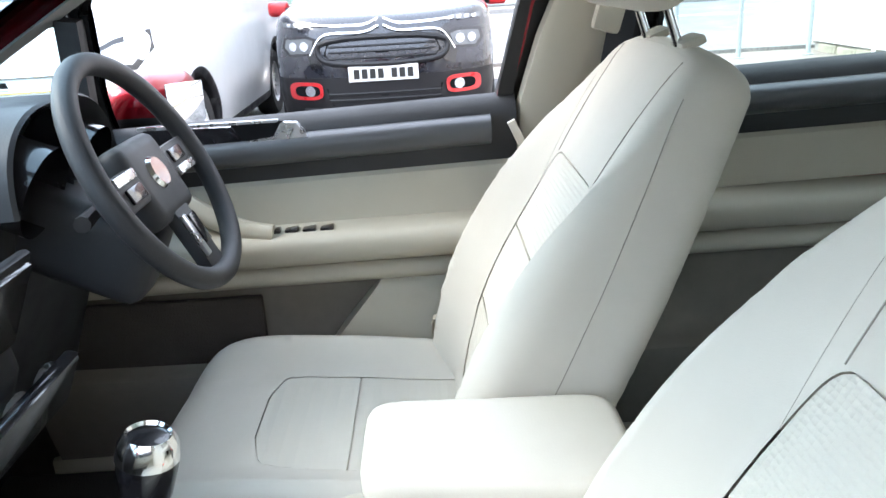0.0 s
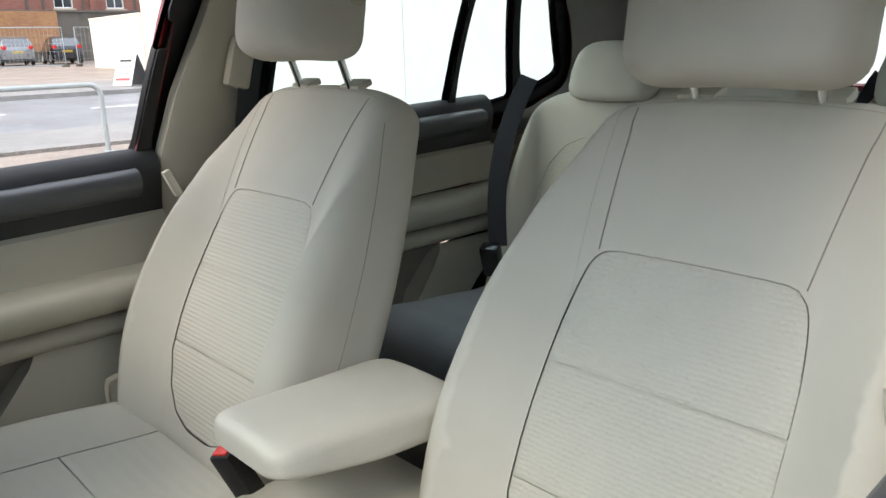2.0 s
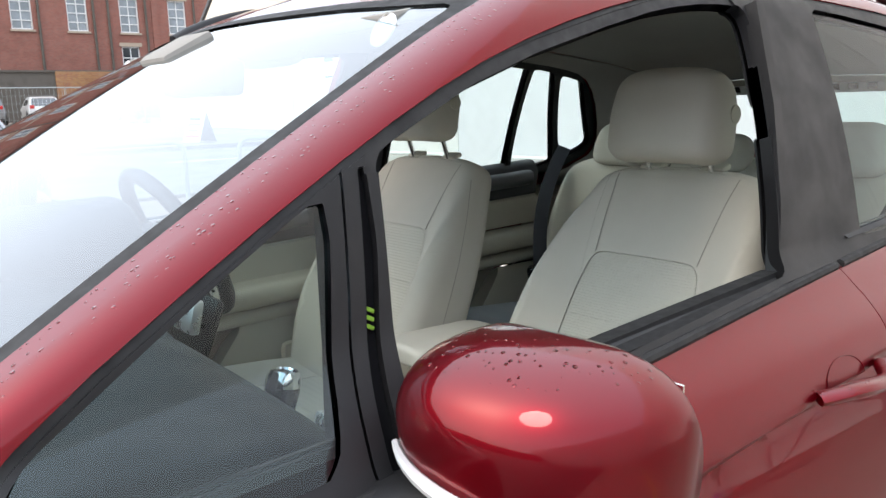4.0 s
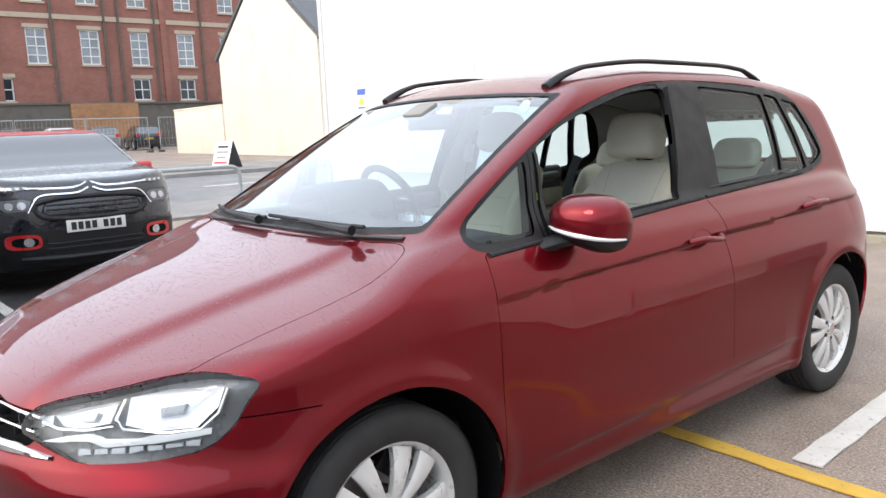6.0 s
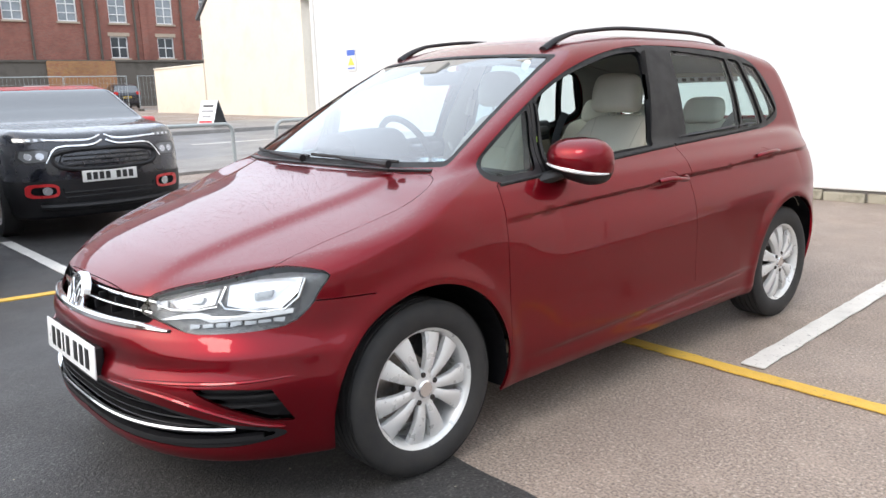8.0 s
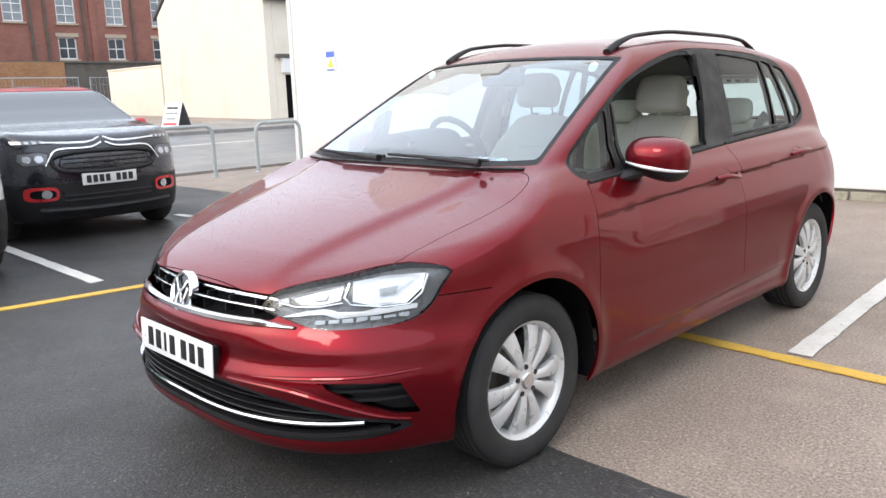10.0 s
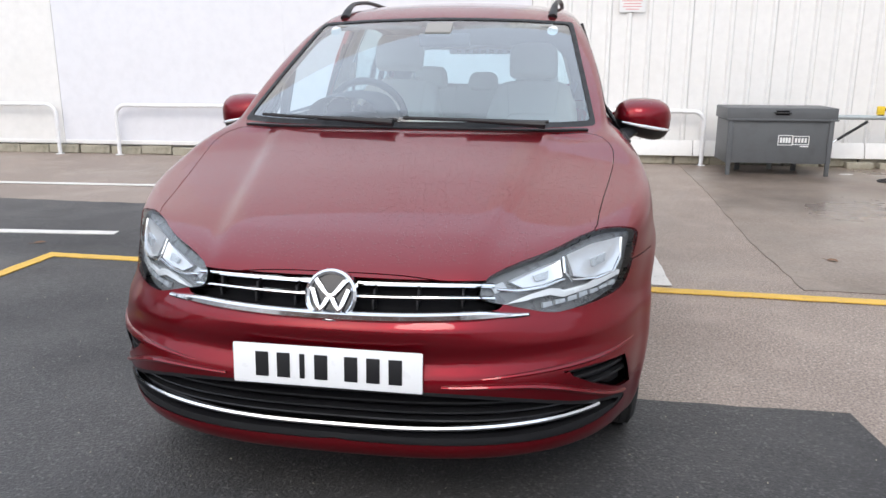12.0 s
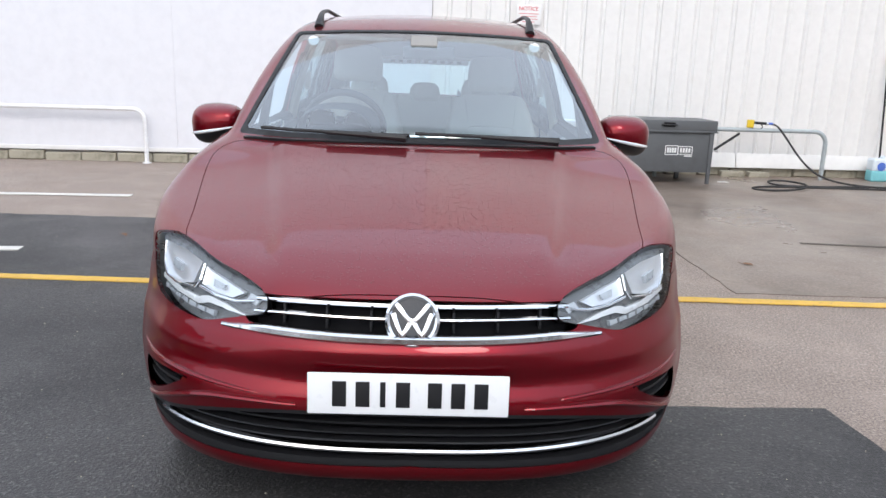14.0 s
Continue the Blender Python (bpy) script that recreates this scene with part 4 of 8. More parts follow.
# roof rails
def rail():
    ys = np.linspace(0, 1, 41)
    pts, rad = [], []
    for t in ys:
        y = 1.02 + 1.50 * t
        x = 0.522 - 0.03 * (1 - t) ** 3 - 0.03 * t**3
        lift = 0.034 * min(1, (t / 0.13) ** 0.8) * min(1, ((1 - t) / 0.10) ** 0.8)
        p = roof_top(x, y)
        pts.append((x, y, p[2] + lift))
        rad.append(0.012 + 0.010 * max(0, 1 - t / 0.12) + 0.006 * max(0, 1 - (1 - t) / 0.1))
    return tube(pts, rad, 10, flat=0.8)


twin("roof_rail", rail, BLACK_PLASTIC)


# waist seal under the side windows
def waist(a, b):
    return lambda: tube([flank(y, along(y, [0.62, 1.40, 2.22, 2.5], [0.980, 1.019, 1.052, 1.065]).item() - 0.006, 0.001) for y in np.linspace(a, b, 40)], 0.0075, 8)


twin("waist_seal", waist(0.40, 1.595), SEAL)
twin("waist_seal", waist(1.615, 2.48), SEAL)


# wipers and scuttle
def wiper(x0, x1, back):
    def glass(x, k):
        p = reach((x, -0.6, 1.036 + 0.05 * k), (0, 1, 0))
        return Vector(p) + Vector((0, -0.02, 0.012))
    a = part("wiper", tube([glass(x0 + (x1 - x0) * t, 0.05 + t * 0.16) for t in np.linspace(0, 1, 14)], 0.0065, 8), SEAL, red_car)
    part("wiper_arm", tube([glass(x0 + (x1 - x0) * t, -0.22 + t * 0.45) + Vector((0, -0.012, 0.006)) for t in np.linspace(0.02, 0.55, 9)], [0.016, 0.014, 0.012, 0.011, 0.010, 0.009, 0.008, 0.008, 0.008], 8), BLACK_PLASTIC, a)


wiper(0.52, -0.02, 0)
wiper(-0.04, -0.60, 0)
xs = np.linspace(-0.66, 0.66, 33)
part("scuttle", sweep([nose(x, 1.024, -0.005) for x in xs], [(-0.05, -0.004), (0.012, -0.018), (0.02, 0.004), (-0.04, 0.012)]), BLACK_PLASTIC, red_car)
# tail lamps
LAMP_RED = material("tail_lamp_red", (0.35, 0.01, 0.01), 0.12, 0, 1.0)
pair("tail_lamp", tail_lamp, LAMP_RED, "red tail lamp")


# ---------------------------------------------------------------- inside of the red car
FABRIC = material("pale_beige_seat_cloth", (0.56, 0.525, 0.455), 0.85, spec=0.2)
vary(FABRIC, (0.56, 0.525, 0.455), (0.49, 0.455, 0.39), 7, 0.45)
relief(FABRIC, 900, 0.25, 0.0008)
relief(FABRIC, 12, 0.08, 0.01, 2)
KNIT = material("ribbed_seat_cloth", (0.56, 0.53, 0.455), 0.9, spec=0.15)
vary(KNIT, (0.56, 0.53, 0.455), (0.47, 0.445, 0.385), 9, 0.3, 4)
RIBBED = material("ribbed_insert_cloth", (0.56, 0.53, 0.455), 0.9, spec=0.15)
for mm, sc in ((KNIT, (0.0075, 1e5, 0.0058)), (RIBBED, (1e5, 1e5, 0.0072))):
    tc = mm.node_tree.nodes.new("ShaderNodeTexCoord")
    lay = mm.node_tree.nodes.new("ShaderNodeMapping")
    lay.vector_type = "TEXTURE"
    lay.inputs["Rotation"].default_value = (math.atan2(-0.415, 0.91), 0, 0)
    lay.inputs["Scale"].default_value = sc
    link(mm, tc.outputs["Object"], lay.inputs["Vector"])
    vn = relief(mm, 1.0, 0.75, 0.0022, vec=lay.outputs[0], kind="cells")
    vn.inputs["Randomness"].default_value = 0.1 if mm is RIBBED else 0.35
BEIGE = material("beige_soft_plastic", (0.47, 0.435, 0.355), 0.62)
vary(BEIGE, (0.47, 0.435, 0.355), (0.40, 0.37, 0.30), 3, 0.4)
relief(BEIGE, 520, 0.3, 0.0012, 2)
HIDE = material("beige_leatherette", (0.60, 0.56, 0.48), 0.5)
relief(HIDE, 420, 0.25, 0.001, 2)
vary(HIDE, (0.60, 0.56, 0.48), (0.52, 0.48, 0.41), 9, 0.4)
DASH = material("dark_soft_plastic", (0.022, 0.023, 0.026), 0.55)
relief(DASH, 450, 0.35, 0.0012, 2)
uneven(DASH, 9, 0.45, 0.65)
CARPET = material("dark_taupe_carpet", (0.06, 0.052, 0.046), 0.95)
relief(CARPET, 350, 0.8, 0.004)
vary(CARPET, (0.06, 0.052, 0.046), (0.035, 0.03, 0.028), 8, 0.6)
LINER = material("grey_headlining", (0.30, 0.29, 0.27), 0.95)
relief(LINER, 600, 0.3, 0.001)
vary(LINER, (0.30, 0.29, 0.27), (0.25, 0.24, 0.225), 4, 0.5)
BELT = material("dark_seat_belt", (0.02, 0.022, 0.03), 0.6)
relief(BELT, 600, 0.4, 0.001)
SATIN = material("satin_silver_trim", (0.62, 0.63, 0.64), 0.28, 0.9)
uneven(SATIN, 40, 0.2, 0.38)
RED_BUTTON = material("red_release_button", (0.75, 0.05, 0.04), 0.4)
# the bench's beige cloth, its blue-grey reflection put into the colour
BENCH_GREYED = material("bench_cloth_reflection_grey", (0.30, 0.31, 0.32), 0.85)
vary(BENCH_GREYED, (0.30, 0.31, 0.32), (0.24, 0.25, 0.26), 8, 0.5)
relief(BENCH_GREYED, 800, 0.3, 0.001)
# taupe lining, with the pocket's shade darkened into its colour
TAUPE_SHADED = material("taupe_lining_with_shade", (0.20, 0.18, 0.15), 0.8)
vary(TAUPE_SHADED, (0.20, 0.18, 0.15), (0.16, 0.145, 0.12), 30, 0.5)
INSET = material("dark_grey_inlay", (0.075, 0.077, 0.083), 0.38, 0.1)
relief(INSET, 500, 0.1, 0.0008)


SEAM = material("beige_seam_thread", (0.46, 0.43, 0.365), 0.9)
vary(SEAM, (0.33, 0.305, 0.26), (0.25, 0.23, 0.19), 300, 0.6)


def soft_body(f, lo, hi, step):
    v, t = skin(f, lo, hi, step)
    return settle_on(f, v, 4), t


# -- front seats: local a = across, h = up the backrest, d = towards its front
BACK_H = np.array((0, 0.415, 0.910))
BACK_D = np.array((0, -0.910, 0.415))


def back_axes(v):
    return v[:, 0], v @ BACK_H, v @ BACK_D


def backrest(v):
    a, h, d = back_axes(v)
    aa = np.abs(a)
    w = along(np.clip(h, -0.05, 0.66), [-0.05, 0.05, 0.2, 0.33, 0.45, 0.53, 0.60, 0.65], [0.225, 0.245, 0.254, 0.248, 0.230, 0.212, 0.196, 0.185])
    bolster = along(np.clip(h, 0, 0.6), [0.0, 0.12, 0.3, 0.45, 0.6], [0.050, 0.062, 0.058, 0.036, 0.010])
    rise = bolster * np.clip((aa - 0.135) / 0.075, 0, 1) ** 1.4
    belly = 0.014 * np.exp(-(((h - 0.20) / 0.14) ** 2)) - 0.030 * np.clip((h - 0.36) / 0.25, 0, 1) ** 2
    f = smax(aa - w, d - belly - rise, 0.055)
    f = smax(f, -d - 0.118, 0.045)
    f = smax(f, h - 0.640 + 0.45 * aa**2, 0.035)
    return smax(f, -h - 0.03, 0.04)


def cushion(v):
    a, y, z = v[:, 0], v[:, 1], v[:, 2]
    aa = np.abs(a)
    top = along(np.clip(y, -0.55, 0.12), [-0.55, -0.46, -0.36, -0.2, 0.0, 0.1], [-0.02, 0.012, 0.022, 0.008, -0.012, -0.015])
    rise = along(np.clip(y, -0.5, 0.1), [-0.5, -0.35, -0.1, 0.1], [0.012, 0.035, 0.042, 0.03]) * np.clip((aa - 0.13) / 0.08, 0, 1) ** 1.5
    w = 0.252 - 0.02 * np.clip((-y - 0.35) / 0.15, 0, 1) ** 2
    f = smax(aa - w, z - top - rise, 0.055)
    f = smax(f, -y - 0.495 + 0.5 * aa**2 * 0.6, 0.09)
    f = smax(f, y - 0.10, 0.03)
    return smax(f, -z - 0.125, 0.03)


def headrest(v):
    p = v - HEAD_AT
    a, h, d = p[:, 0], p[:, 2] * 0.985 + p[:, 1] * 0.17, p[:, 2] * 0.17 - p[:, 1] * 0.985
    aa = np.abs(a)
    f = smax(aa - 0.126 + 0.12 * np.clip(h, 0, 1), np.abs(d + 0.8 * a**2) - 0.058 + 0.22 * np.clip(h, 0, 1) ** 1.2, 0.05)
    return smax(f, np.abs(h + 0.4 * a**2) - 0.092, 0.045)


HEAD_AT = np.array((0.0, 0.258, 0.665))


def plane_shape(poly, rounds, axes):
    dist = shape_distance(poly, rounds)
    return lambda v: dist(*axes(v))


def back_ah(v):
    a, h, d = back_axes(v)
    return a, np.where(d > -0.035, h, -9.0)


def cush_ay(v):
    return v[:, 0], np.where(v[:, 2] > -0.05, v[:, 1], -9.0)


INSERT = [(-0.142, 0.02), (-0.142, 0.30), (-0.132, 0.395), (-0.118, 0.428), (-0.085, 0.432), (0.085, 0.432), (0.118, 0.428), (0.132, 0.395), (0.142, 0.30), (0.142, 0.02)]


def front_seat(name, label, m, cloth, lifted=0.0):
    seat = thing(name, label, "car seat", m)
    v, t = soft_body(backrest, (-0.30, -0.35, -0.12), (0.30, 0.42, 0.68), 0.014)
    insert, rest = split(v, t, plane_shape(INSERT, 2, back_ah), backrest)
    upper, rest = split(*rest, lambda p: np.maximum(np.maximum(np.abs(p[:, 0]) - 0.142 - 0.10 * (back_axes(p)[1] - 0.42), 0.2 - back_axes(p)[1]), -0.035 - back_axes(p)[2]), backrest)
    side, front = split(*rest, lambda p: back_axes(p)[2] + 0.035 - 0.3 * np.clip(np.abs(p[:, 0]) - 0.2, 0, 1), backrest)
    panel("backrest", *side, backrest, FABRIC, seat, flange=0.006)
    panel("bolster", *front, backrest, FABRIC, seat, flange=0.006)
    panel("upper_panel", *upper, backrest, FABRIC, seat, flange=0.006, lift=-0.0005)
    panel("insert_backing", *insert, backrest, FABRIC, seat, flange=0.003, lift=-0.0052)
    low, mid = split(*insert, lambda p: back_axes(p)[1] - 0.150, backrest)
    mid, top = split(*mid, lambda p: back_axes(p)[1] - 0.288, backrest)
    for q in (low, mid, top):
        q = split(*q, lambda p: plane_shape(INSERT, 2, back_ah)(p) + 0.0018, backrest)[0]
        hs = back_axes(q[0])[1]
        lo, hi = hs.min() + 0.0019, hs.max() - 0.0019
        q = split(*q, lambda p: np.maximum(lo - back_axes(p)[1], back_axes(p)[1] - hi), backrest)[0]
        panel("insert_panel", *q, backrest, cloth, seat, "ribbed cloth insert", flange=0.006, lift=-0.0012)
    for s in (-1, 1):
        line = np.array([s * (0.118 + 0.10 * (h - 0.42)) * np.array((1.0, 0, 0)) + h * BACK_H + 0.02 * BACK_D for h in np.linspace(0.43, 0.612, 18)])
        part("shoulder_seam", tube([Vector(p) for p in settle_on(backrest, line, 4)], 0.0009, 6), SEAM, seat)
        line = np.array([s * 0.30 * np.array((1.0, 0, 0)) + h * BACK_H - 0.028 * BACK_D for h in np.linspace(0.06, 0.60, 30)])
        part("side_seam", tube([Vector(p) for p in settle_on(backrest, line, 6)], 0.0008, 6), SEAM, seat)
    v, t = soft_body(cushion, (-0.30, -0.56, -0.17), (0.30, 0.15, 0.12), 0.014)
    shape = [(-0.135, 0.2), (-0.135, -0.24), (-0.12, -0.31), (0.12, -0.31), (0.135, -0.24), (0.135, 0.2)]
    insert, rest = split(v, t, plane_shape(shape, 1, cush_ay), cushion)
    panel("seat_cushion", *rest, cushion, FABRIC, seat, flange=0.006)
    panel("cushion_backing", *insert, cushion, FABRIC, seat, flange=0.003, lift=-0.0045)
    front, rear = split(*insert, lambda p: p[:, 1] + 0.165, cushion)
    for q in (front, rear):
        q = split(*q, lambda p: plane_shape(shape, 1, cush_ay)(p) + 0.0014, cushion)[0]
        lo, hi = q[0][:, 1].min() + 0.0016, q[0][:, 1].max() - 0.0016
        q = split(*q, lambda p: np.maximum(lo - p[:, 1], p[:, 1] - hi), cushion)[0]
        panel("cushion_insert", *q, cushion, cloth, seat, flange=0.004, lift=-0.0005)
    v, t = soft_body(headrest, tuple(HEAD_AT - 0.22), tuple(HEAD_AT + 0.22), 0.012)
    up = np.array((0, -0.006, lifted))
    rear_half, face = split(v, t, lambda p: 0.17 * (p - HEAD_AT)[:, 2] - 0.985 * (p - HEAD_AT)[:, 1] + 0.012 + 2.2 * np.clip(np.abs(p[:, 0]) - 0.05, 0, 1) ** 2, headrest)
    head_f = lambda p: headrest(p - up)  # noqa: E731
    head = panel("headrest", face[0] + up, face[1], head_f, FABRIC, seat, flange=0.004)
    panel("headrest_back", rear_half[0] + up, rear_half[1], head_f, FABRIC, head, flange=0.004)
    for s in (-1, 1):
        foot = BACK_H * 0.62 + BACK_D * -0.05
        part("headrest_post", tube([Vector(foot) + Vector((s * 0.0715, 0, 0)), Vector(HEAD_AT + up) + Vector((s * 0.0715, 0.012, -0.04))], 0.0062, 10), CHROME, head)
        part("post_collar", moved(box(0.05, 0.032, 0.012, 0.005), pose(s * 0.0715, *(BACK_H * 0.638 + BACK_D * -0.05)[1:], 20)), BEIGE, head)
    part("headrest_button", moved(turned([(0.0, 0.0), (0.017, 0.0), (0.019, -0.008)], 20), pose(0.127, *(HEAD_AT + up + (0, 0.03, 0.0))[1:])), BEIGE, head)
    part("seat_base", box(0.44, 0.44, 0.10, 0.02, at=(0, -0.17, -0.16)), BEIGE, seat)
    for s in (-1, 1):
        part("seat_rail", box(0.04, 0.52, 0.13, 0.005, at=(s * 0.19, -0.16, -0.265)), DARK, seat)
        part("side_shield", box(0.02, 0.46, 0.09, 0.008, at=(s * 0.262, -0.10, -0.10)), BEIGE, seat)
    part("hinge_cover", box(0.02, 0.12, 0.12, 0.02, at=(-0.255, 0.02, 0.0)), BEIGE, seat)
    return seat


passenger_seat = front_seat("passenger_seat", "pale beige cloth passenger seat with ribbed inserts", pose(0.377, 1.440, 0.567) @ Matrix.Scale(1.05, 4), KNIT, 0.0)
driver_seat = front_seat("driver_seat", "pale beige cloth driver seat beside the armrest", pose(-0.362, 1.352, 0.573) @ Matrix.Scale(1.05, 4), RIBBED, 0.03)
part("side_bag_tag", moved(box(0.004, 0.012, 0.05, 0.001), pose(0.225, 0.085, 0.34, 24)), HIDE, passenger_seat)
part("side_bag_tag", moved(box(0.012, 0.014, 0.05, 0.001), pose(-0.262, 0.13, 0.39, 24)), HIDE, driver_seat)


# -- rear bench
def bench_back(v):
    a, y, z = v[:, 0], v[:, 1] - 2.36 - 0.36 * (v[:, 2] - 0.6), v[:, 2]
    aa = np.abs(a)
    f = smax(aa - 0.63 + 0.9 * np.clip(z - 0.85, 0, 1) ** 2, -y - 0.045 * np.clip((aa - 0.44) / 0.14, 0, 1) ** 2, 0.06)
    f = smax(f, y - 0.13, 0.04)
    return smax(smax(f, z - 1.105 + 0.05 * aa**2, 0.06), 0.52 - z, 0.03)


def bench_seat(v):
    a, y, z = v[:, 0], v[:, 1], v[:, 2]
    aa = np.abs(a)
    top = 0.60 + 0.03 * np.clip((2.25 - y) / 0.3, 0, 1) - 0.015 * np.exp(-(((aa - 0.36) / 0.16) ** 2))
    f = smax(aa - 0.62, z - top, 0.06)
    return smax(smax(smax(f, 1.90 - y, 0.08), y - 2.42, 0.03), 0.44 - z, 0.04)


bench = thing("rear_bench", "beige cloth rear bench seat behind the front seats, cushion greyed for reflected light", "car seat")
v, t = soft_body(bench_back, (-0.72, 2.2, 0.46), (0.72, 2.8, 1.2), 0.022)
for lo, hi in ((-0.9, -0.18), (-0.18, 0.18), (0.18, 0.9)):
    q = split(v, t, lambda p: np.maximum(lo + 0.003 - p[:, 0], p[:, 0] - hi + 0.003), bench_back)[0]
    mid = (max(lo, -0.6) + min(hi, 0.6)) / 2
    shape = [(mid - 0.13, 0.62), (mid - 0.13, 0.98), (mid + 0.13, 0.98), (mid + 0.13, 0.62)]
    facing = lambda p: (p[:, 0], np.where(gradient(bench_back, p)[:, 1] < -0.3, p[:, 2], -9.0))  # noqa: E731
    if abs(mid) > 0.1:
        ins, q = split(*q, plane_shape(shape, 2, facing), bench_back)
        panel("insert_panel", *ins, bench_back, KNIT, bench, flange=0.006, lift=-0.002)
    panel("bench_backrest", *q, bench_back, FABRIC, bench, flange=0.008)
v, t = soft_body(bench_seat, (-0.72, 1.8, 0.4), (0.72, 2.5, 0.7), 0.022)
# same cloth as the backrest, coloured greyer for what it reflects
panel("bench_cushion", v, t, bench_seat, BENCH_GREYED, bench, flange=0.004)
for x in (-0.37, 0.0, 0.37):
    def rest(p, x=x):
        a, y, z = p[:, 0] - x, p[:, 1] - 2.56 - 0.3 * (p[:, 2] - 1.14), p[:, 2] - (1.145 if x else 1.125)
        f = smax(np.abs(a) - (0.125 if x else 0.10) + 0.25 * np.clip(z, 0, 1), np.abs(y) - 0.05, 0.05)
        return smax(f, np.abs(z) - (0.075 if x else 0.06), 0.045)
    v, t = soft_body(rest, (x - 0.17, 2.42, 1.0), (x + 0.17, 2.70, 1.27), 0.014)
    panel("bench_headrest", v, t, rest, FABRIC, bench, flange=0.004)
for x0, y0, x1, y1 in ((-0.605, 2.50, -0.515, 2.27), (0.605, 2.50, 0.515, 2.27), (0.235, 2.62, 0.235, 2.56)):
    bm = sweep([(x0 + (x1 - x0) * k, y0 + (y1 - y0) * k - 0.05 * math.sin(math.pi * k), 1.13 - (1.13 - (0.72 if x0 != x1 else 1.0)) * k**1.1) for k in np.linspace(0, 1, 12)], [(-0.024, -0.001), (0.024, -0.001), (0.024, 0.001), (-0.024, 0.001)], up=(0.6, -0.7, 0.3))
    part("seat_belt", bm, BELT, bench, "dark seat belt strap")
for s in (-1, 1):
    part("belt_buckle", moved(box(0.05, 0.035, 0.09, 0.008), pose(s * 0.512, 2.245, 0.69, 20, 0, -s * 20)), GLOSS_BLACK, bench)
    part("buckle_plate", moved(box(0.024, 0.006, 0.04, 0.002), pose(s * 0.510, 2.225, 0.705, 20, 0, -s * 20)), SATIN, bench)


# -- trims that follow the body from inside
def shell_in(name, piece, depth, mat, label="", two=True):
    q = (piece[0] - depth * (lambda g: g / np.linalg.norm(g, axis=1)[:, None])(gradient(body, piece[0])), piece[1][:, ::-1])
    f = lambda p: -body(p)  # noqa: E731
    if two == "both":
        panel(name, *both(*q), f, mat, red_car, label, flange=0.004)
        return
    for w in ((q, mirrored(*q)) if two else (q,)):
        panel(name, *w, f, mat, red_car, label, flange=0.004)


shell_in("headlining", roof, 0.045, LINER, "grey cloth headlining", "both")
upper_side = split(*half, lambda p: 1.0 - p[:, 2], body)[0]
front_side, rear_side = split(*upper_side, lambda p: p[:, 1] - 1.9, body)
shell_in("pillar_trim", front_side, 0.045, LINER)
shell_in("rear_pillar_trim", rear_side, 0.05, LINER)
shell_in("window_lining", dlo, 0.030, BLACK_PLASTIC)
shell_in("tailgate_lining", tailgate, 0.05, BEIGE, two="both")
lower_side = split(*half, lambda p: np.maximum(p[:, 2] - 1.0, 2.45 - p[:, 1]), body)[0]
shell_in("quarter_lining", lower_side, 0.07, BEIGE)


def b_pillar(side):
    """Beige trim of the middle pillar, leaning with the windows."""
    rows = []
    bm = bmesh.new()
    for z, y0, y1, x in ((0.30, 1.50, 1.72, 0.735), (0.95, 1.50, 1.68, 0.715), (1.03, 1.505, 1.665, 0.70), (1.15, 1.54, 1.68, 0.675), (1.30, 1.60, 1.715, 0.635), (1.46, 1.65, 1.76, 0.575)):
        rows.append([bm.verts.new((side * a, b, z)) for a, b in ((x + 0.028, y0 - 0.006), (x + 0.008, y0), (x, y0 + 0.02), (x - 0.004, (y0 + y1) / 2), (x, y1 - 0.02), (x + 0.008, y1), (x + 0.028, y1 + 0.006))])
    for r, s in zip(rows, rows[1:]):
        for k in range(6):
            bm.faces.new((r[k], r[k + 1], s[k + 1], s[k]))
    return bm


for side in (1, -1):
    pillar = part("pillar_trim", b_pillar(side), BEIGE, red_car, "beige middle pillar trim")
    part("belt_guide", moved(box(0.03, 0.05, 0.10, 0.01), pose(side * 0.645, 1.66, 1.20, -16)), BEIGE, pillar)
    # red paint on both sides; the nearside is coloured black for its shade
    part("door_frame_edge", sweep([(side * x, y, z) for x, y, z in ((0.742, 1.468, 1.02), (0.722, 1.50, 1.13), (0.685, 1.535, 1.28), (0.625, 1.575, 1.45))], [(-0.012, -0.012), (0.012, -0.012), (0.012, 0.012), (-0.012, 0.012)], up=(0, 1, 0)), PAINT if side < 0 else BLACK_PLASTIC, pillar)
    part("front_belt", sweep([(side * x, y, z) for x, y, z in ((0.628, 1.70, 1.30), (0.645, 1.665, 1.1), (0.665, 1.63, 0.8), (0.67, 1.60, 0.55))], [(-0.001, -0.024), (0.001, -0.024), (0.001, 0.024), (-0.001, 0.024)], up=(0, 1, 0.2)), BELT, pillar)


# -- door trims: one outline drawn along the door, in bands
def door_band(side, y0, y1, points, rise, steps=24, bulge=0.012):
    """points: (x, z) down the band; rise: slope of the belt along y."""
    bm = bmesh.new()
    rows = []
    for y in np.linspace(y0, y1, steps):
        out = 0.010 * ((y - 1.4) / 0.9) ** 2
        loop = list(points) + [(x + 0.012, z) for x, z in points[::-1]]
        rows.append([bm.verts.new((side * (x - out), y, z + rise * (y - 1.1))) for x, z in loop])
    n = len(rows[0])
    for r, s in zip(rows, rows[1:]):
        for k in range(n):
            bm.faces.new((r[k], r[(k + 1) % n], s[(k + 1) % n], s[k]))
    bm.faces.new(rows[0])
    bm.faces.new(rows[-1][::-1])
    return bm


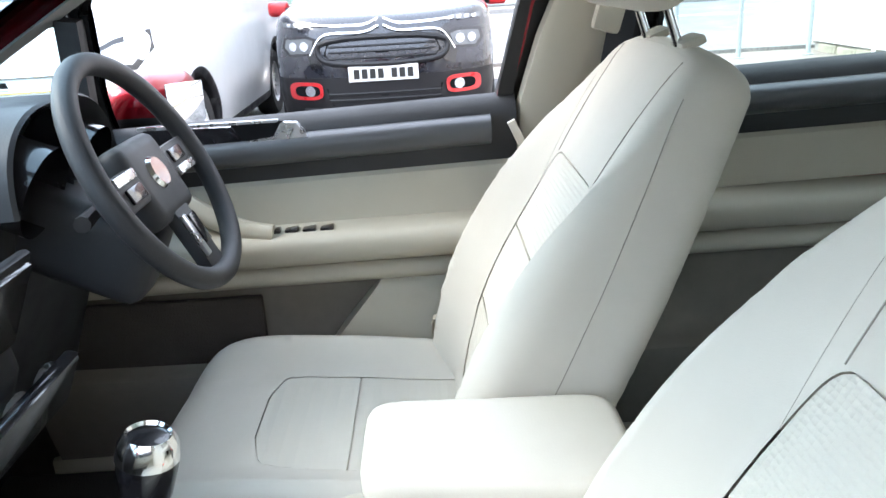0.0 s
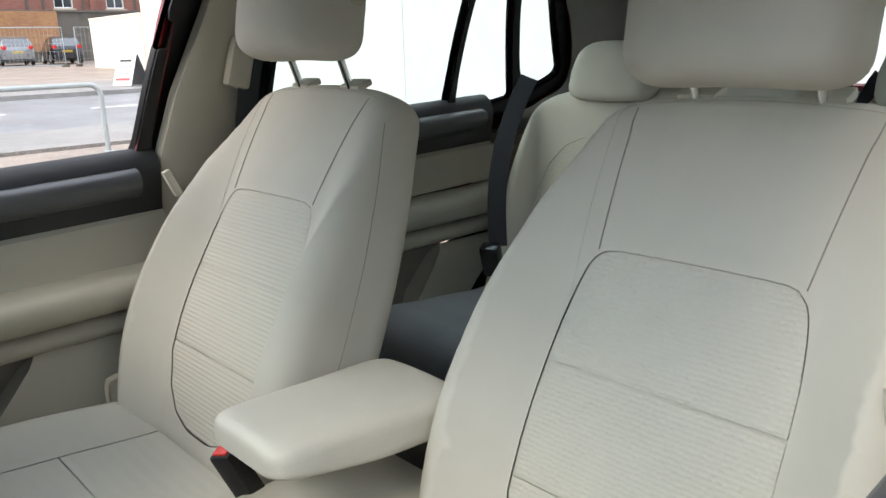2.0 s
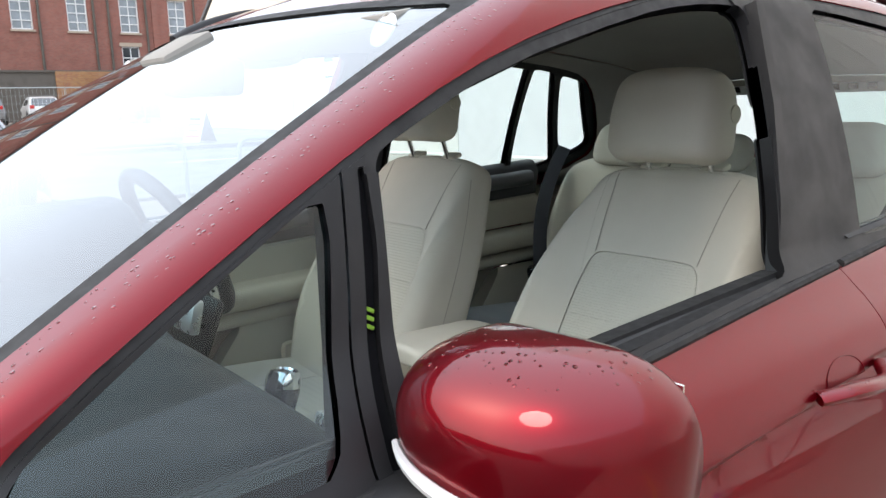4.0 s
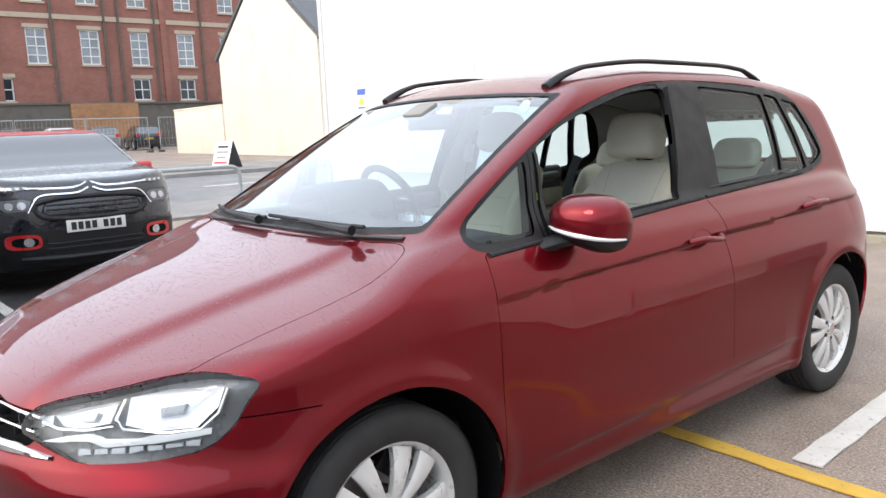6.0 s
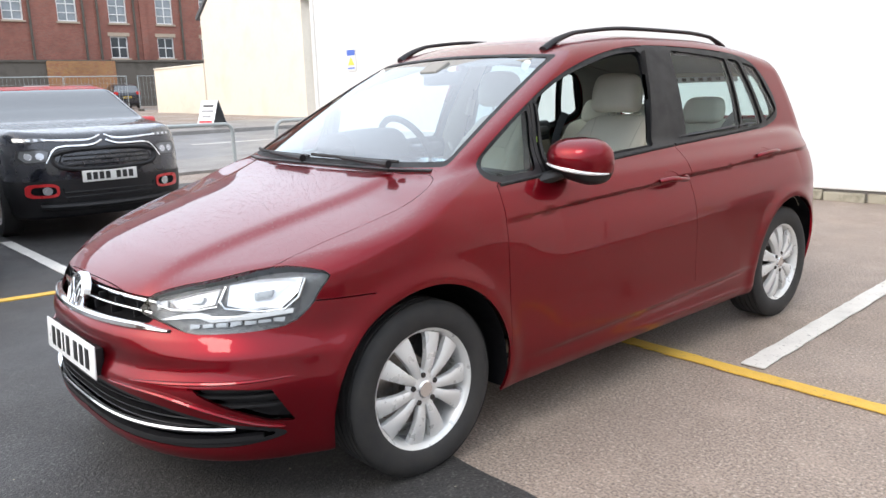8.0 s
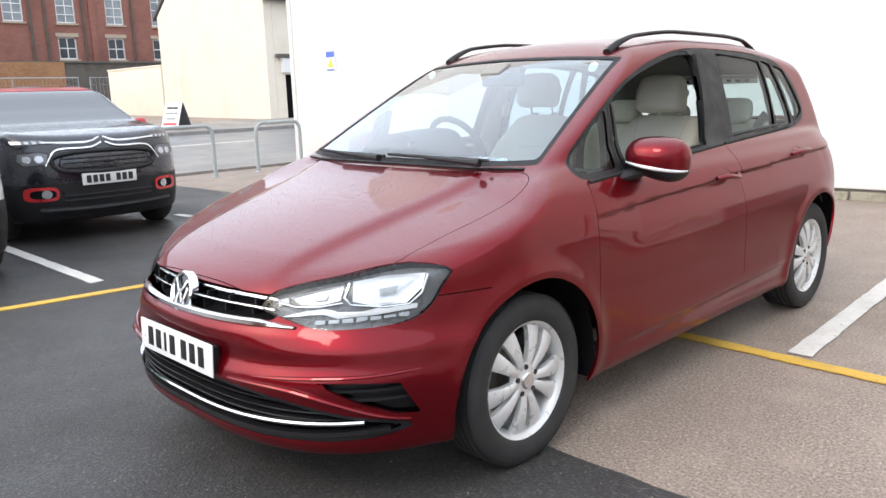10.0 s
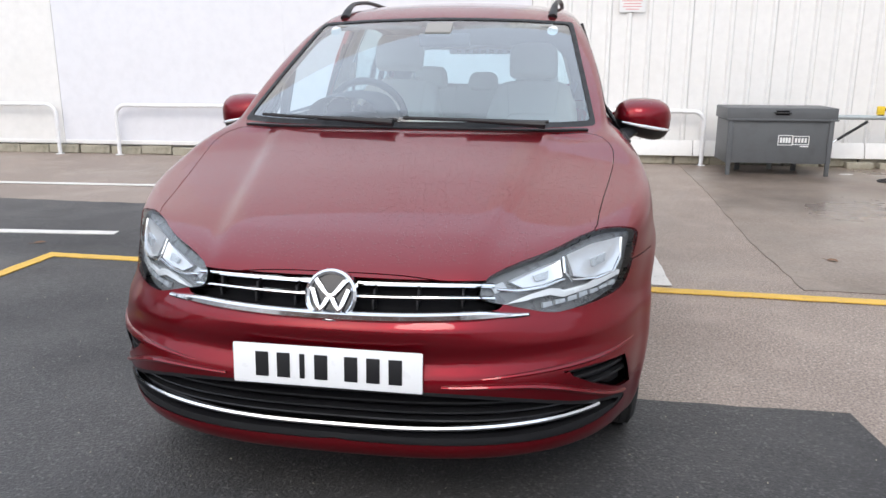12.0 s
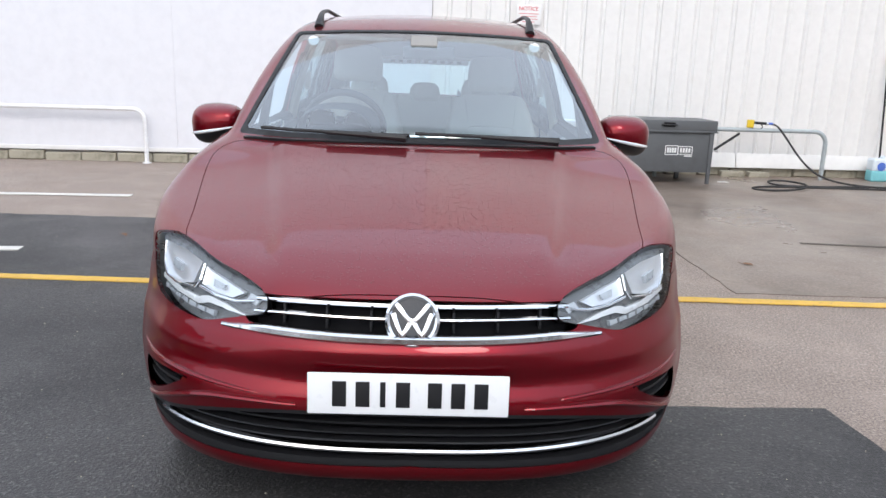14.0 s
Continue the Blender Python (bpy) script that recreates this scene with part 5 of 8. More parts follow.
def door_trim(side, y0, y1, z, name):
    base = part(name, door_band(side, y0, y1, [(0.745, 1.020 + z), (0.735, 1.026 + z), (0.722, 1.022 + z), (0.709, 1.010 + z), (0.702, 0.997 + z), (0.698, 0.985 + z), (0.70, 0.955 + z), (0.708, 0.925 + z), (0.712, 0.900 + z)], 0.036), DASH, red_car, "dark upper door trim")
    part("door_inlay", door_band(side, y0 + 0.02, y1 - 0.05, smooth_line([(0.690, 0.994 + z), (0.672, 0.987 + z), (0.667, 0.965 + z), (0.680, 0.944 + z), (0.698, 0.938 + z)], 1).tolist(), 0.036), INSET, base)
    part("door_pad", door_band(side, y0, y1, smooth_line([(0.712, 0.906 + z), (0.700, 0.895 + z), (0.703, 0.85 + z), (0.700, 0.805 + z)], 1).tolist(), 0.030), BEIGE, base, "beige padded door panel")
    part("door_armrest", door_band(side, y0, y1, smooth_line([(0.702, 0.815 + z), (0.668, 0.812 + z), (0.640, 0.806 + z), (0.630, 0.790 + z), (0.634, 0.765 + z), (0.655, 0.742 + z), (0.700, 0.728 + z)], 2).tolist(), 0.016), BEIGE, base, "beige door armrest")
    part("door_ledge", door_band(side, y0, y1, smooth_line([(0.702, 0.732 + z), (0.678, 0.726 + z), (0.674, 0.70 + z), (0.700, 0.686 + z)], 1).tolist(), 0.010), BEIGE, base)
    split_y = y0 + 0.72 * (y1 - y0)
    part("door_pocket", door_band(side, y0, split_y, smooth_line([(0.715, 0.690 + z), (0.732, 0.66 + z), (0.735, 0.56), (0.70, 0.53), (0.66, 0.525), (0.652, 0.50), (0.66, 0.42), (0.69, 0.32)], 1).tolist(), 0.0), TAUPE_SHADED, base, "taupe lined door pocket, shade put into its colour")
    lower = door_band(side, split_y, y1, smooth_line([(0.700, 0.690 + z), (0.682, 0.67 + z), (0.672, 0.56), (0.668, 0.45), (0.69, 0.32)], 1).tolist(), 0.0)
    for w in lower.verts:
        if w.co.y < split_y + 0.01:
            w.co.y -= 0.85 * (0.69 + z - w.co.z)
    part("door_lower", lower, BEIGE, base)
    bm = bmesh.new()
    edge = [((0.700, 0.690 + z), (0.735, 0.66 + z)), ((0.682, 0.67 + z), (0.735, 0.60)), ((0.672, 0.56), (0.70, 0.53)), ((0.668, 0.45), (0.656, 0.46)), ((0.69, 0.32), (0.69, 0.32))]
    rows = [[bm.verts.new((side * p[0], split_y - 0.85 * (0.69 + z - p[1]), p[1])) for p in e] for k, e in enumerate(edge)]
    for r, s in zip(rows, rows[1:]):
        bm.faces.new((r[0], r[1], s[1], s[0]))
    part("pocket_end", bm, BEIGE, base)
    return base


for side in (1, -1):
    trim = door_trim(side, 0.50, 1.495, -0.016 if side > 0 else 0.004, "door_trim")
    door_trim(side, 1.69, 2.44, 0.012, "rear_door_trim")
    # opener plate and pull
    x = side * 0.684
    drop = -0.045 if side > 0 else 0.0
    part("opener_plate", moved(plate([(0.80, 1.020), (0.80, 0.996), (0.86, 0.982), (0.985, 0.982), (0.962, 1.018)], 0.010, "x", 0), pose(x - 0.005, 0, drop)), GLOSS_BLACK, trim)
    part("opener_frame", moved(plate([(0.85, 0.984), (0.86, 0.974), (0.99, 0.974), (0.99, 0.986)], 0.012, "x", 0), pose(x - 0.006, 0, drop)), SATIN, trim, "satin silver opener frame")
    part("opener_trim", moved(plate([(0.79, 1.026), (0.79, 1.020), (1.05, 1.022), (1.05, 1.027)], 0.010, "x", 0), pose(x - 0.005, 0, drop)), SATIN, trim)
    part("opener_cup", moved(plate([(0.962, 1.022), (0.985, 0.984), (1.045, 0.990), (1.060, 1.024)], 0.009, "x", 0), pose(x - 0.0045, 0, drop)), DARK, trim)
    part("opener_lever", moved(plate([(0.975, 0.974), (1.108, 0.986), (1.084, 1.020), (1.056, 1.022), (1.040, 0.997), (0.985, 0.989)], 0.018, "x", 0), pose(x - 0.009, 0, drop)), SATIN, trim, "satin silver door opener")
    for k in range(4):
        part("window_switch", moved(box(0.022, 0.026, 0.010, 0.003), pose(side * 0.668, 1.02 + 0.034 * k, 0.815, 8)), GLOSS_BLACK, trim)
    part("pull_grip", tube(smooth_line([(side * 0.690, 0.80, 0.93), (side * 0.672, 0.88, 0.86), (side * 0.662, 0.96, 0.822), (side * 0.655, 1.02, 0.812)], 2), 0.016, 10, flat=1.3), BEIGE, trim)
    part("window_slot", sweep([(side * 0.757, y, along(y, [0.62, 1.40, 2.22], [0.985, 1.024, 1.055]).item() - 0.006) for y in np.linspace(0.76, 1.46, 20)], [(-0.02, -0.02), (0.02, -0.02), (0.02, 0.002), (-0.02, 0.002)]), SEAL, trim)
    part("window_channel", sweep([(side * 0.735, y, along(y, [0.62, 1.40, 2.22], [0.985, 1.024, 1.055]).item()) for y in np.linspace(0.66, 1.46, 20)], [(-0.014, -0.02), (0.014, -0.02), (0.014, 0.004), (-0.014, 0.002)]), SEAL, trim)
# lowered pane's guide beside the quarter window
for side in (1, -1):
    part("window_guide", sweep([(side * x, y, z) for x, y, z in ((0.707, 0.688, 0.97), (0.692, 0.700, 1.07), (0.664, 0.716, 1.225))], [(-0.022, -0.02), (0.010, -0.02), (0.010, 0.02), (-0.022, 0.02)], up=(0, 1, 0)), SEAL, red_car)
STICKER = material("green_sticker", (0.22, 0.42, 0.04), 0.5)
for k in range(3):
    part("guide_sticker", moved(box(0.003, 0.010, 0.0042, 0.001), Matrix.Translation(Vector(flank(0.7035 + 0.0018 * k, 1.098 + 0.0075 * k, -0.005))) @ pose(0, 0, 0, -30)), STICKER, red_car, "small green printed mark")

# -- floor, sill covers, console
part("carpet", box(1.36, 2.2, 0.02, 0.004, at=(0, 1.43, 0.285)), CARPET, red_car, "dark carpet")
part("tunnel", box(0.24, 1.9, 0.20, 0.05, at=(0, 1.35, 0.37)), CARPET, red_car)
part("boot_floor", box(1.1, 0.75, 0.03, 0.005, at=(0, 2.88, 0.55)), CARPET, red_car)
part("parcel_shelf", box(1.16, 0.50, 0.02, 0.006, at=(0, 2.93, 1.02)), DASH, red_car, "dark parcel shelf")
for side in (1, -1):
    part("footwell_side", box(0.02, 0.62, 0.42, 0.005, at=(side * 0.70, 0.66, 0.46)), CARPET, red_car)
    part("sill_cover", box(0.05, 1.95, 0.06, 0.012, at=(side * 0.70, 1.45, 0.30)), BEIGE, red_car)

console = thing("centre_console", "beige and black centre console with armrest between seats", "console")
part("console_body", box(0.20, 0.62, 0.30, 0.02, at=(0.02, 1.50, 0.50)), BEIGE, console)
part("console_front", box(0.21, 0.55, 0.24, 0.03, at=(0.0, 0.96, 0.48)), BLACK_PLASTIC, console)
part("console_tray", box(0.15, 0.36, 0.02, 0.006, at=(0.0, 1.02, 0.605)), GLOSS_BLACK, console)
part("console_rear", moved(box(0.16, 0.10, 0.14, 0.04, 4), pose(0.03, 1.70, 0.68, 12)), BEIGE, console)


def arm_pad(v):
    p = v - np.array((0.028, 1.385, 0.752))
    a, y, z = p[:, 0], p[:, 1], p[:, 2] + 0.05 * p[:, 1] - 0.006
    f = smax(np.abs(a) - 0.086 - 0.05 * y, np.abs(y) - 0.146, 0.035)
    return smax(smax(f, z - 0.034 + 0.5 * a**2, 0.018), -z - 0.028 + 0.12 * np.clip(-y, 0, 1), 0.012)


v, t = soft_body(arm_pad, (-0.1, 1.2, 0.68), (0.16, 1.58, 0.84), 0.010)
lid, under = split(v, t, lambda p: 0.755 - p[:, 2] - 0.05 * (p[:, 1] - 1.385), arm_pad)
pad = panel("armrest_pad", *lid, arm_pad, HIDE, console, "pale beige padded armrest", flange=0.006)
panel("armrest_base", *under, arm_pad, HIDE, pad, flange=0.006, lift=-0.001)
part("armrest_hinge", box(0.10, 0.05, 0.10, 0.015, at=(0.03, 1.52, 0.68)), GLOSS_BLACK, console)
for x, y, z, tilt in ((-0.085, 1.295, 0.665, -24), (0.125, 1.30, 0.60, -18)):
    buckle = part("belt_buckle", moved(box(0.036, 0.028, 0.10, 0.006), pose(x, y, z, 0, 0, 20) @ pose(0, 0, 0, 18, tilt * 0.6)), BLACK_PLASTIC, console, "seat belt buckle with red button")
    part("buckle_button", moved(box(0.024, 0.018, 0.008, 0.002), pose(x, y, z, 0, 0, 20) @ pose(0, 0, 0, 18, tilt * 0.6) @ pose(0, 0, 0.049)), RED_BUTTON, buckle)
knob = part("gear_knob", moved(turned([(0.0, 0.030), (0.018, 0.029), (0.026, 0.020), (0.028, 0.0), (0.024, -0.03), (0.016, -0.05), (0.014, -0.10)], 28, "z"), pose(-0.01, 0.985, 0.752, -12) @ Matrix.Scale(1.25, 4)), GLOSS_BLACK, console, "black gear knob with chrome top")
part("knob_cap", moved(turned([(0.019, 0.0295), (0.021, 0.033), (0.027, 0.024), (0.0290, 0.008), (0.027, 0.006)], 28, "z"), pose(-0.01, 0.985, 0.752, -12) @ Matrix.Scale(1.25, 4)), CHROME, knob)
part("gear_gaiter", moved(turned([(0.016, 0.06), (0.03, 0.03), (0.055, 0.0)], 20, "z"), pose(-0.01, 0.975, 0.625, -6)), BLACK_PLASTIC, console)


# -- dashboard
def dash_shape(v):
    a, y, z = v[:, 0], v[:, 1], v[:, 2]
    top = along(np.clip(y, 0.25, 0.85), [0.25, 0.45, 0.62, 0.72, 0.8], [0.985, 1.005, 0.995, 0.965, 0.90]) - 0.05 * a**4
    hood = 0.055 * np.exp(-(((a + 0.36) / 0.17) ** 4)) * np.clip((y - 0.45) / 0.15, 0, 1)
    face = along(np.clip(z, 0.4, 1.05), [0.4, 0.6, 0.75, 0.88, 0.97, 1.05], [0.52, 0.60, 0.66, 0.715, 0.735, 0.70])
    face = face + 0.11 * np.exp(-(((a + 0.03) / 0.16) ** 6)) * np.clip((0.98 - z) / 0.16, 0, 1)
    f = smax(np.abs(a) - 0.70, z - top - hood, 0.03)
    return smax(smax(f, y - face, 0.05), smax(0.34 - y, 0.52 - z, 0.05), 0.03)


dash = thing("dashboard", "black moulded dashboard with round dials and air vents", "dashboard")
v, t = soft_body(dash_shape, (-0.76, 0.28, 0.46), (0.76, 0.9, 1.12), 0.022)
panel("dash_panel", v, t, dash_shape, DASH, dash, flange=0.004)
for x in (-0.44, -0.28):
    m = pose(x, 0.748, 1.035, 66, 0, 0)
    dial = part("dial", moved(turned([(0.0, 0.0), (0.052, 0.0), (0.056, 0.03), (0.064, 0.034), (0.066, -0.06)], 36, "z"), m), GLOSS_BLACK, dash, "round dial")
    part("dial_ring", moved(turned([(0.056, 0.028), (0.060, 0.036), (0.066, 0.034), (0.067, 0.026)], 36, "z"), m), SATIN, dial)
bm = bmesh.new()
rows = []
for y, k in ((0.50, 0.90), (0.62, 0.97), (0.72, 1.0), (0.805, 1.0), (0.81, 0.97), (0.80, 0.93), (0.70, 0.90)):
    rows.append([bm.verts.new((-0.36 + 0.175 * k * math.copysign(abs(math.cos(a)) ** 0.7, math.cos(a)), y, 1.0 + 0.130 * k * math.sin(a) ** 0.8)) for a in np.linspace(0, math.pi, 25)])
for r, q in zip(rows, rows[1:]):
    for k in range(24):
        bm.faces.new((r[k], r[k + 1], q[k + 1], q[k]))
part("dial_hood", bm, DASH, dash)
part("column_shroud", moved(box(0.11, 0.24, 0.13, 0.03, 3), pose(-0.36, 0.80, 0.925, -26)), DASH, dash)
for s in (-1, 1):
    part("column_stalk", tube([(-0.36 + s * 0.05, 0.865, 0.985), (-0.36 + s * 0.19, 0.895, 0.995)], [0.008, 0.011], 8), BLACK_PLASTIC, dash)
part("screen", moved(box(0.20, 0.02, 0.115, 0.006), pose(-0.03, 0.815, 0.915, -24)), GLOSS_BLACK, dash, "dark glossy radio screen")
part("screen_frame", moved(box(0.225, 0.016, 0.14, 0.01), pose(-0.03, 0.809, 0.915, -24)), BLACK_PLASTIC, dash)
part("heater_panel", moved(box(0.22, 0.02, 0.075, 0.008), pose(-0.045, 0.842, 0.800, -24)), GLOSS_BLACK, dash)
for x in (-0.075, 0.0, 0.075):
    part("heater_knob", moved(turned([(0.0, 0.030), (0.018, 0.030), (0.022, 0.026), (0.024, 0.012), (0.0215, 0.011), (0.022, 0.0)], 24, "z"), pose(x - 0.045, 0.852, 0.803, -114, 0, 0) @ pose(0, 0, 0, 180)), SATIN, dash, "ridged silver heater knob")
for x in (-0.62, 0.62, -0.06, 0.06):
    vent = part("air_vent", moved(box(0.10 if abs(x) < 0.1 else 0.11, 0.02, 0.06, 0.008), pose(x, 0.735 + (0.045 if abs(x) < 0.1 else 0), 0.965 - (0.0 if abs(x) < 0.1 else 0.04), -14)), SATIN, dash)
    for k in (-0.016, 0.0, 0.016):
        part("vent_slat", moved(box(0.09, 0.012, 0.008, 0.002), pose(x, 0.744 + (0.045 if abs(x) < 0.1 else 0), 0.965 + k - (0.0 if abs(x) < 0.1 else 0.04), -14)), DARK, vent)
part("mirror_stalk", tube([(0, 0.86, 1.42), (0, 0.90, 1.385)], 0.012, 8), DARK, red_car)
part("sensor_cover", moved(box(0.12, 0.10, 0.03, 0.012), pose(0, 0.83, 1.40, 28)), LINER, red_car)
rear_mirror = part("rear_view_mirror", moved(box(0.23, 0.035, 0.06, 0.014, 3), pose(0.02, 0.86, 1.355, -8, 0, 6)), DASH, red_car, "grey rear view mirror")
part("mirror_stem", tube([(0.0, 0.85, 1.40), (0.015, 0.855, 1.37)], 0.012, 8), DASH, rear_mirror)
for s in (-1, 1):
    part("sun_visor", moved(box(0.40, 0.14, 0.016, 0.006), pose(s * 0.30, 0.98, 1.425, 12)), LINER, red_car)
    part("grab_handle", tube(smooth_line([(s * 0.53, 1.15, 1.43), (s * 0.50, 1.18, 1.405), (s * 0.50, 1.34, 1.42), (s * 0.52, 1.37, 1.445)], 2), 0.010, 8), LINER, red_car)
    p = reach((s * 0.50, -0.5, 1.40), (0, 1, 0))
    part("windscreen_sticker", moved(turned([(0.0, 0.0), (0.024, 0.0), (0.024, 0.002)], 24, "z"), Matrix.Translation(Vector(p) + Vector((0, 0.014, -0.004))) @ pose(0, 0, 0, 62)), PLATE_WHITE, red_car)

steering = thing("steering_wheel", "black leather three-spoke steering wheel with silver inserts", "steering wheel", pose(-0.36, 0.930, 1.014, -64) @ pose(0, 0, 0, 0, 0, 180))
ring = [(0.178 * math.cos(a), 0.178 * math.sin(a) * 0.985, 0) for a in np.linspace(0, 2 * math.pi, 64, endpoint=False)]
part("rim", tube(ring, 0.0165, 12, closed=True), DASH, steering)
hub = part("airbag_cover", moved(box(0.15, 0.13, 0.05, 0.022, 3), pose(0, -0.005, -0.025)), DASH, steering)
part("hub_emblem", moved(turned([(0.0, 0.006), (0.022, 0.006), (0.026, 0.0)], 28, "z"), pose(0, 0, 0.0)), CHROME, hub, "plain round chrome emblem")
for a, w in ((0, 0.055), (180, 0.055), (270, 0.06)):
    arm = part("spoke", moved(box(0.12, w, 0.022, 0.008), pose(0, 0, 0, 0, 0, a) @ pose(0.115, 0, -0.012)), DASH, steering)
    part("spoke_trim", moved(box(0.07, w * 0.25, 0.006, 0.002), pose(0, 0, 0, 0, 0, a) @ pose(0.105, -w * 0.33, 0.001)), SATIN, arm)
    part("spoke_buttons", moved(box(0.05, w * 0.4, 0.006, 0.002), pose(0, 0, 0, 0, 0, a) @ pose(0.10, w * 0.12, 0.001)), GLOSS_BLACK, arm)

# dealer strip across the top of the rear window
strip_at = pose(0, 3.048, 1.322, 118)
dealer_strip = part("window_strip", moved(box(0.62, 0.045, 0.002, 0.0008), strip_at), PLATE_WHITE, red_car, "white strip with dark bars on the rear window")
for k in range(9):
    part("strip_bar", moved(box(0.030, 0.022, 0.002), strip_at @ pose(-0.24 + 0.06 * k, 0, 0.002)), SEAL, dealer_strip)

# ---------------------------------------------------------------- other vehicles
NAVY_PAINT = material("black_blue_paint", (0.012, 0.014, 0.022), 0.25, 0.2, 0.9)
uneven(NAVY_PAINT, 9, 0.2, 0.35)
WHITE_CAR = material("white_car_paint", (0.74, 0.75, 0.76), 0.3, 0, 0.7)
vary(WHITE_CAR, (0.74, 0.75, 0.76), (0.6, 0.6, 0.6), 4, 0.4)
RED_PAINT = material("bright_red_paint", (0.55, 0.02, 0.025), 0.3, 0, 0.7)
uneven(RED_PAINT, 12, 0.25, 0.4)
SILVER_CAR = material("grey_car_paint", (0.22, 0.23, 0.24), 0.3, 0.6, 0.7)
uneven(SILVER_CAR, 9, 0.25, 0.4)
CAR_GLASS = material("dark_car_glass", (0.018, 0.024, 0.03), 0.05, 0, 0)
CAR_GLASS.node_tree.nodes["Principled BSDF"].inputs["IOR"].default_value = 2.4
uneven(CAR_GLASS, 5, 0.03, 0.08)
LAMP_GLASS = material("clear_lamp_body", (0.55, 0.57, 0.6), 0.12, 0.6)
uneven(LAMP_GLASS, 40, 0.06, 0.3)
TAIL_RED = material("red_tail_lens", (0.5, 0.02, 0.02), 0.15)
uneven(TAIL_RED, 30, 0.1, 0.25)
PLATE_WHITE = material("white_plate_face", (0.75, 0.75, 0.73), 0.4)
vary(PLATE_WHITE, (0.75, 0.75, 0.73), (0.6, 0.6, 0.58), 12, 0.5)
PLATE_YELLOW = material("yellow_plate_face", (0.75, 0.52, 0.05), 0.4)
vary(PLATE_YELLOW, (0.75, 0.52, 0.05), (0.6, 0.4, 0.05), 12, 0.5)
PLATE_INK = material("plate_ink", (0.02, 0.02, 0.02), 0.5)


class Shape:
    """A plain car form: nose at x = 0, tail at -length, side profile given by its top line."""

    def __init__(self, length, half, top_x, top_z, belt, wheels, radius, tumble=0.30, nose=0.30, low=0.20):
        self.length, self.half, self.belt, self.wheels, self.radius = length, half, belt, wheels, radius
        self.top_x, self.top_z, self.tumble, self.nose, self.low = top_x, top_z, tumble, nose, low

    def top(self, x):
        return along(-np.asarray(x), self.top_x, self.top_z)

    def width(self, x, z):
        w = self.half - 0.05 * np.clip((0.55 - z) / 0.35, 0, 1) ** 2
        w = w - self.tumble * np.clip(z - self.belt, 0, None) - 0.03 * np.clip((z - 0.75) / 0.3, 0, 1) ** 2
        return w - 0.10 * np.clip((x + 0.9) / 0.9, 0, 1) ** 2 - 0.06 * np.clip((-x - self.length + 0.7) / 0.7, 0, 1) ** 2

    def __call__(self, v):
        x, y, z = v[:, 0], np.abs(v[:, 1]), v[:, 2]
        s = np.clip(y / self.half, 0, 1.2)
        up = (z - self.top(x)) * 0.8
        side = y - self.width(x, z)
        front = x + self.nose * s ** 3.2 + 0.10 * np.clip((z - 0.62) / 0.4, 0, 2) ** 2 + 0.06 * np.clip((0.45 - z) / 0.25, 0, 1) ** 2
        rear = -self.length - x + 0.16 * s ** 4 + 0.12 * np.clip((z - 0.8) / 0.6, 0, 1.5) ** 2 + 0.05 * np.clip((0.5 - z) / 0.3, 0, 1) ** 2
        f = smax(smax(up, side, 0.10), smax(front, rear, 0.05), 0.09)
        f = smax(f, self.low - z, 0.05)
        for w in self.wheels:
            d = np.hypot(x + w, z - self.radius)
            f = np.maximum(f, -np.maximum(d - self.radius - 0.05, self.half - 0.26 - y))
        return f

    def front(self, y, z):
        """x of the nose at a height and a side."""
        xs = np.linspace(0.1, -1.6, 700)
        v = np.stack([xs, np.full(700, float(y)), np.full(700, float(z))], 1)
        return float(xs[np.argmax(self(v) < 0)])

    def back(self, y, z):
        xs = np.linspace(-self.length - 0.1, -self.length + 1.2, 500)
        v = np.stack([xs, np.full(500, float(y)), np.full(500, float(z))], 1)
        return float(xs[np.argmax(self(v) < 0)])


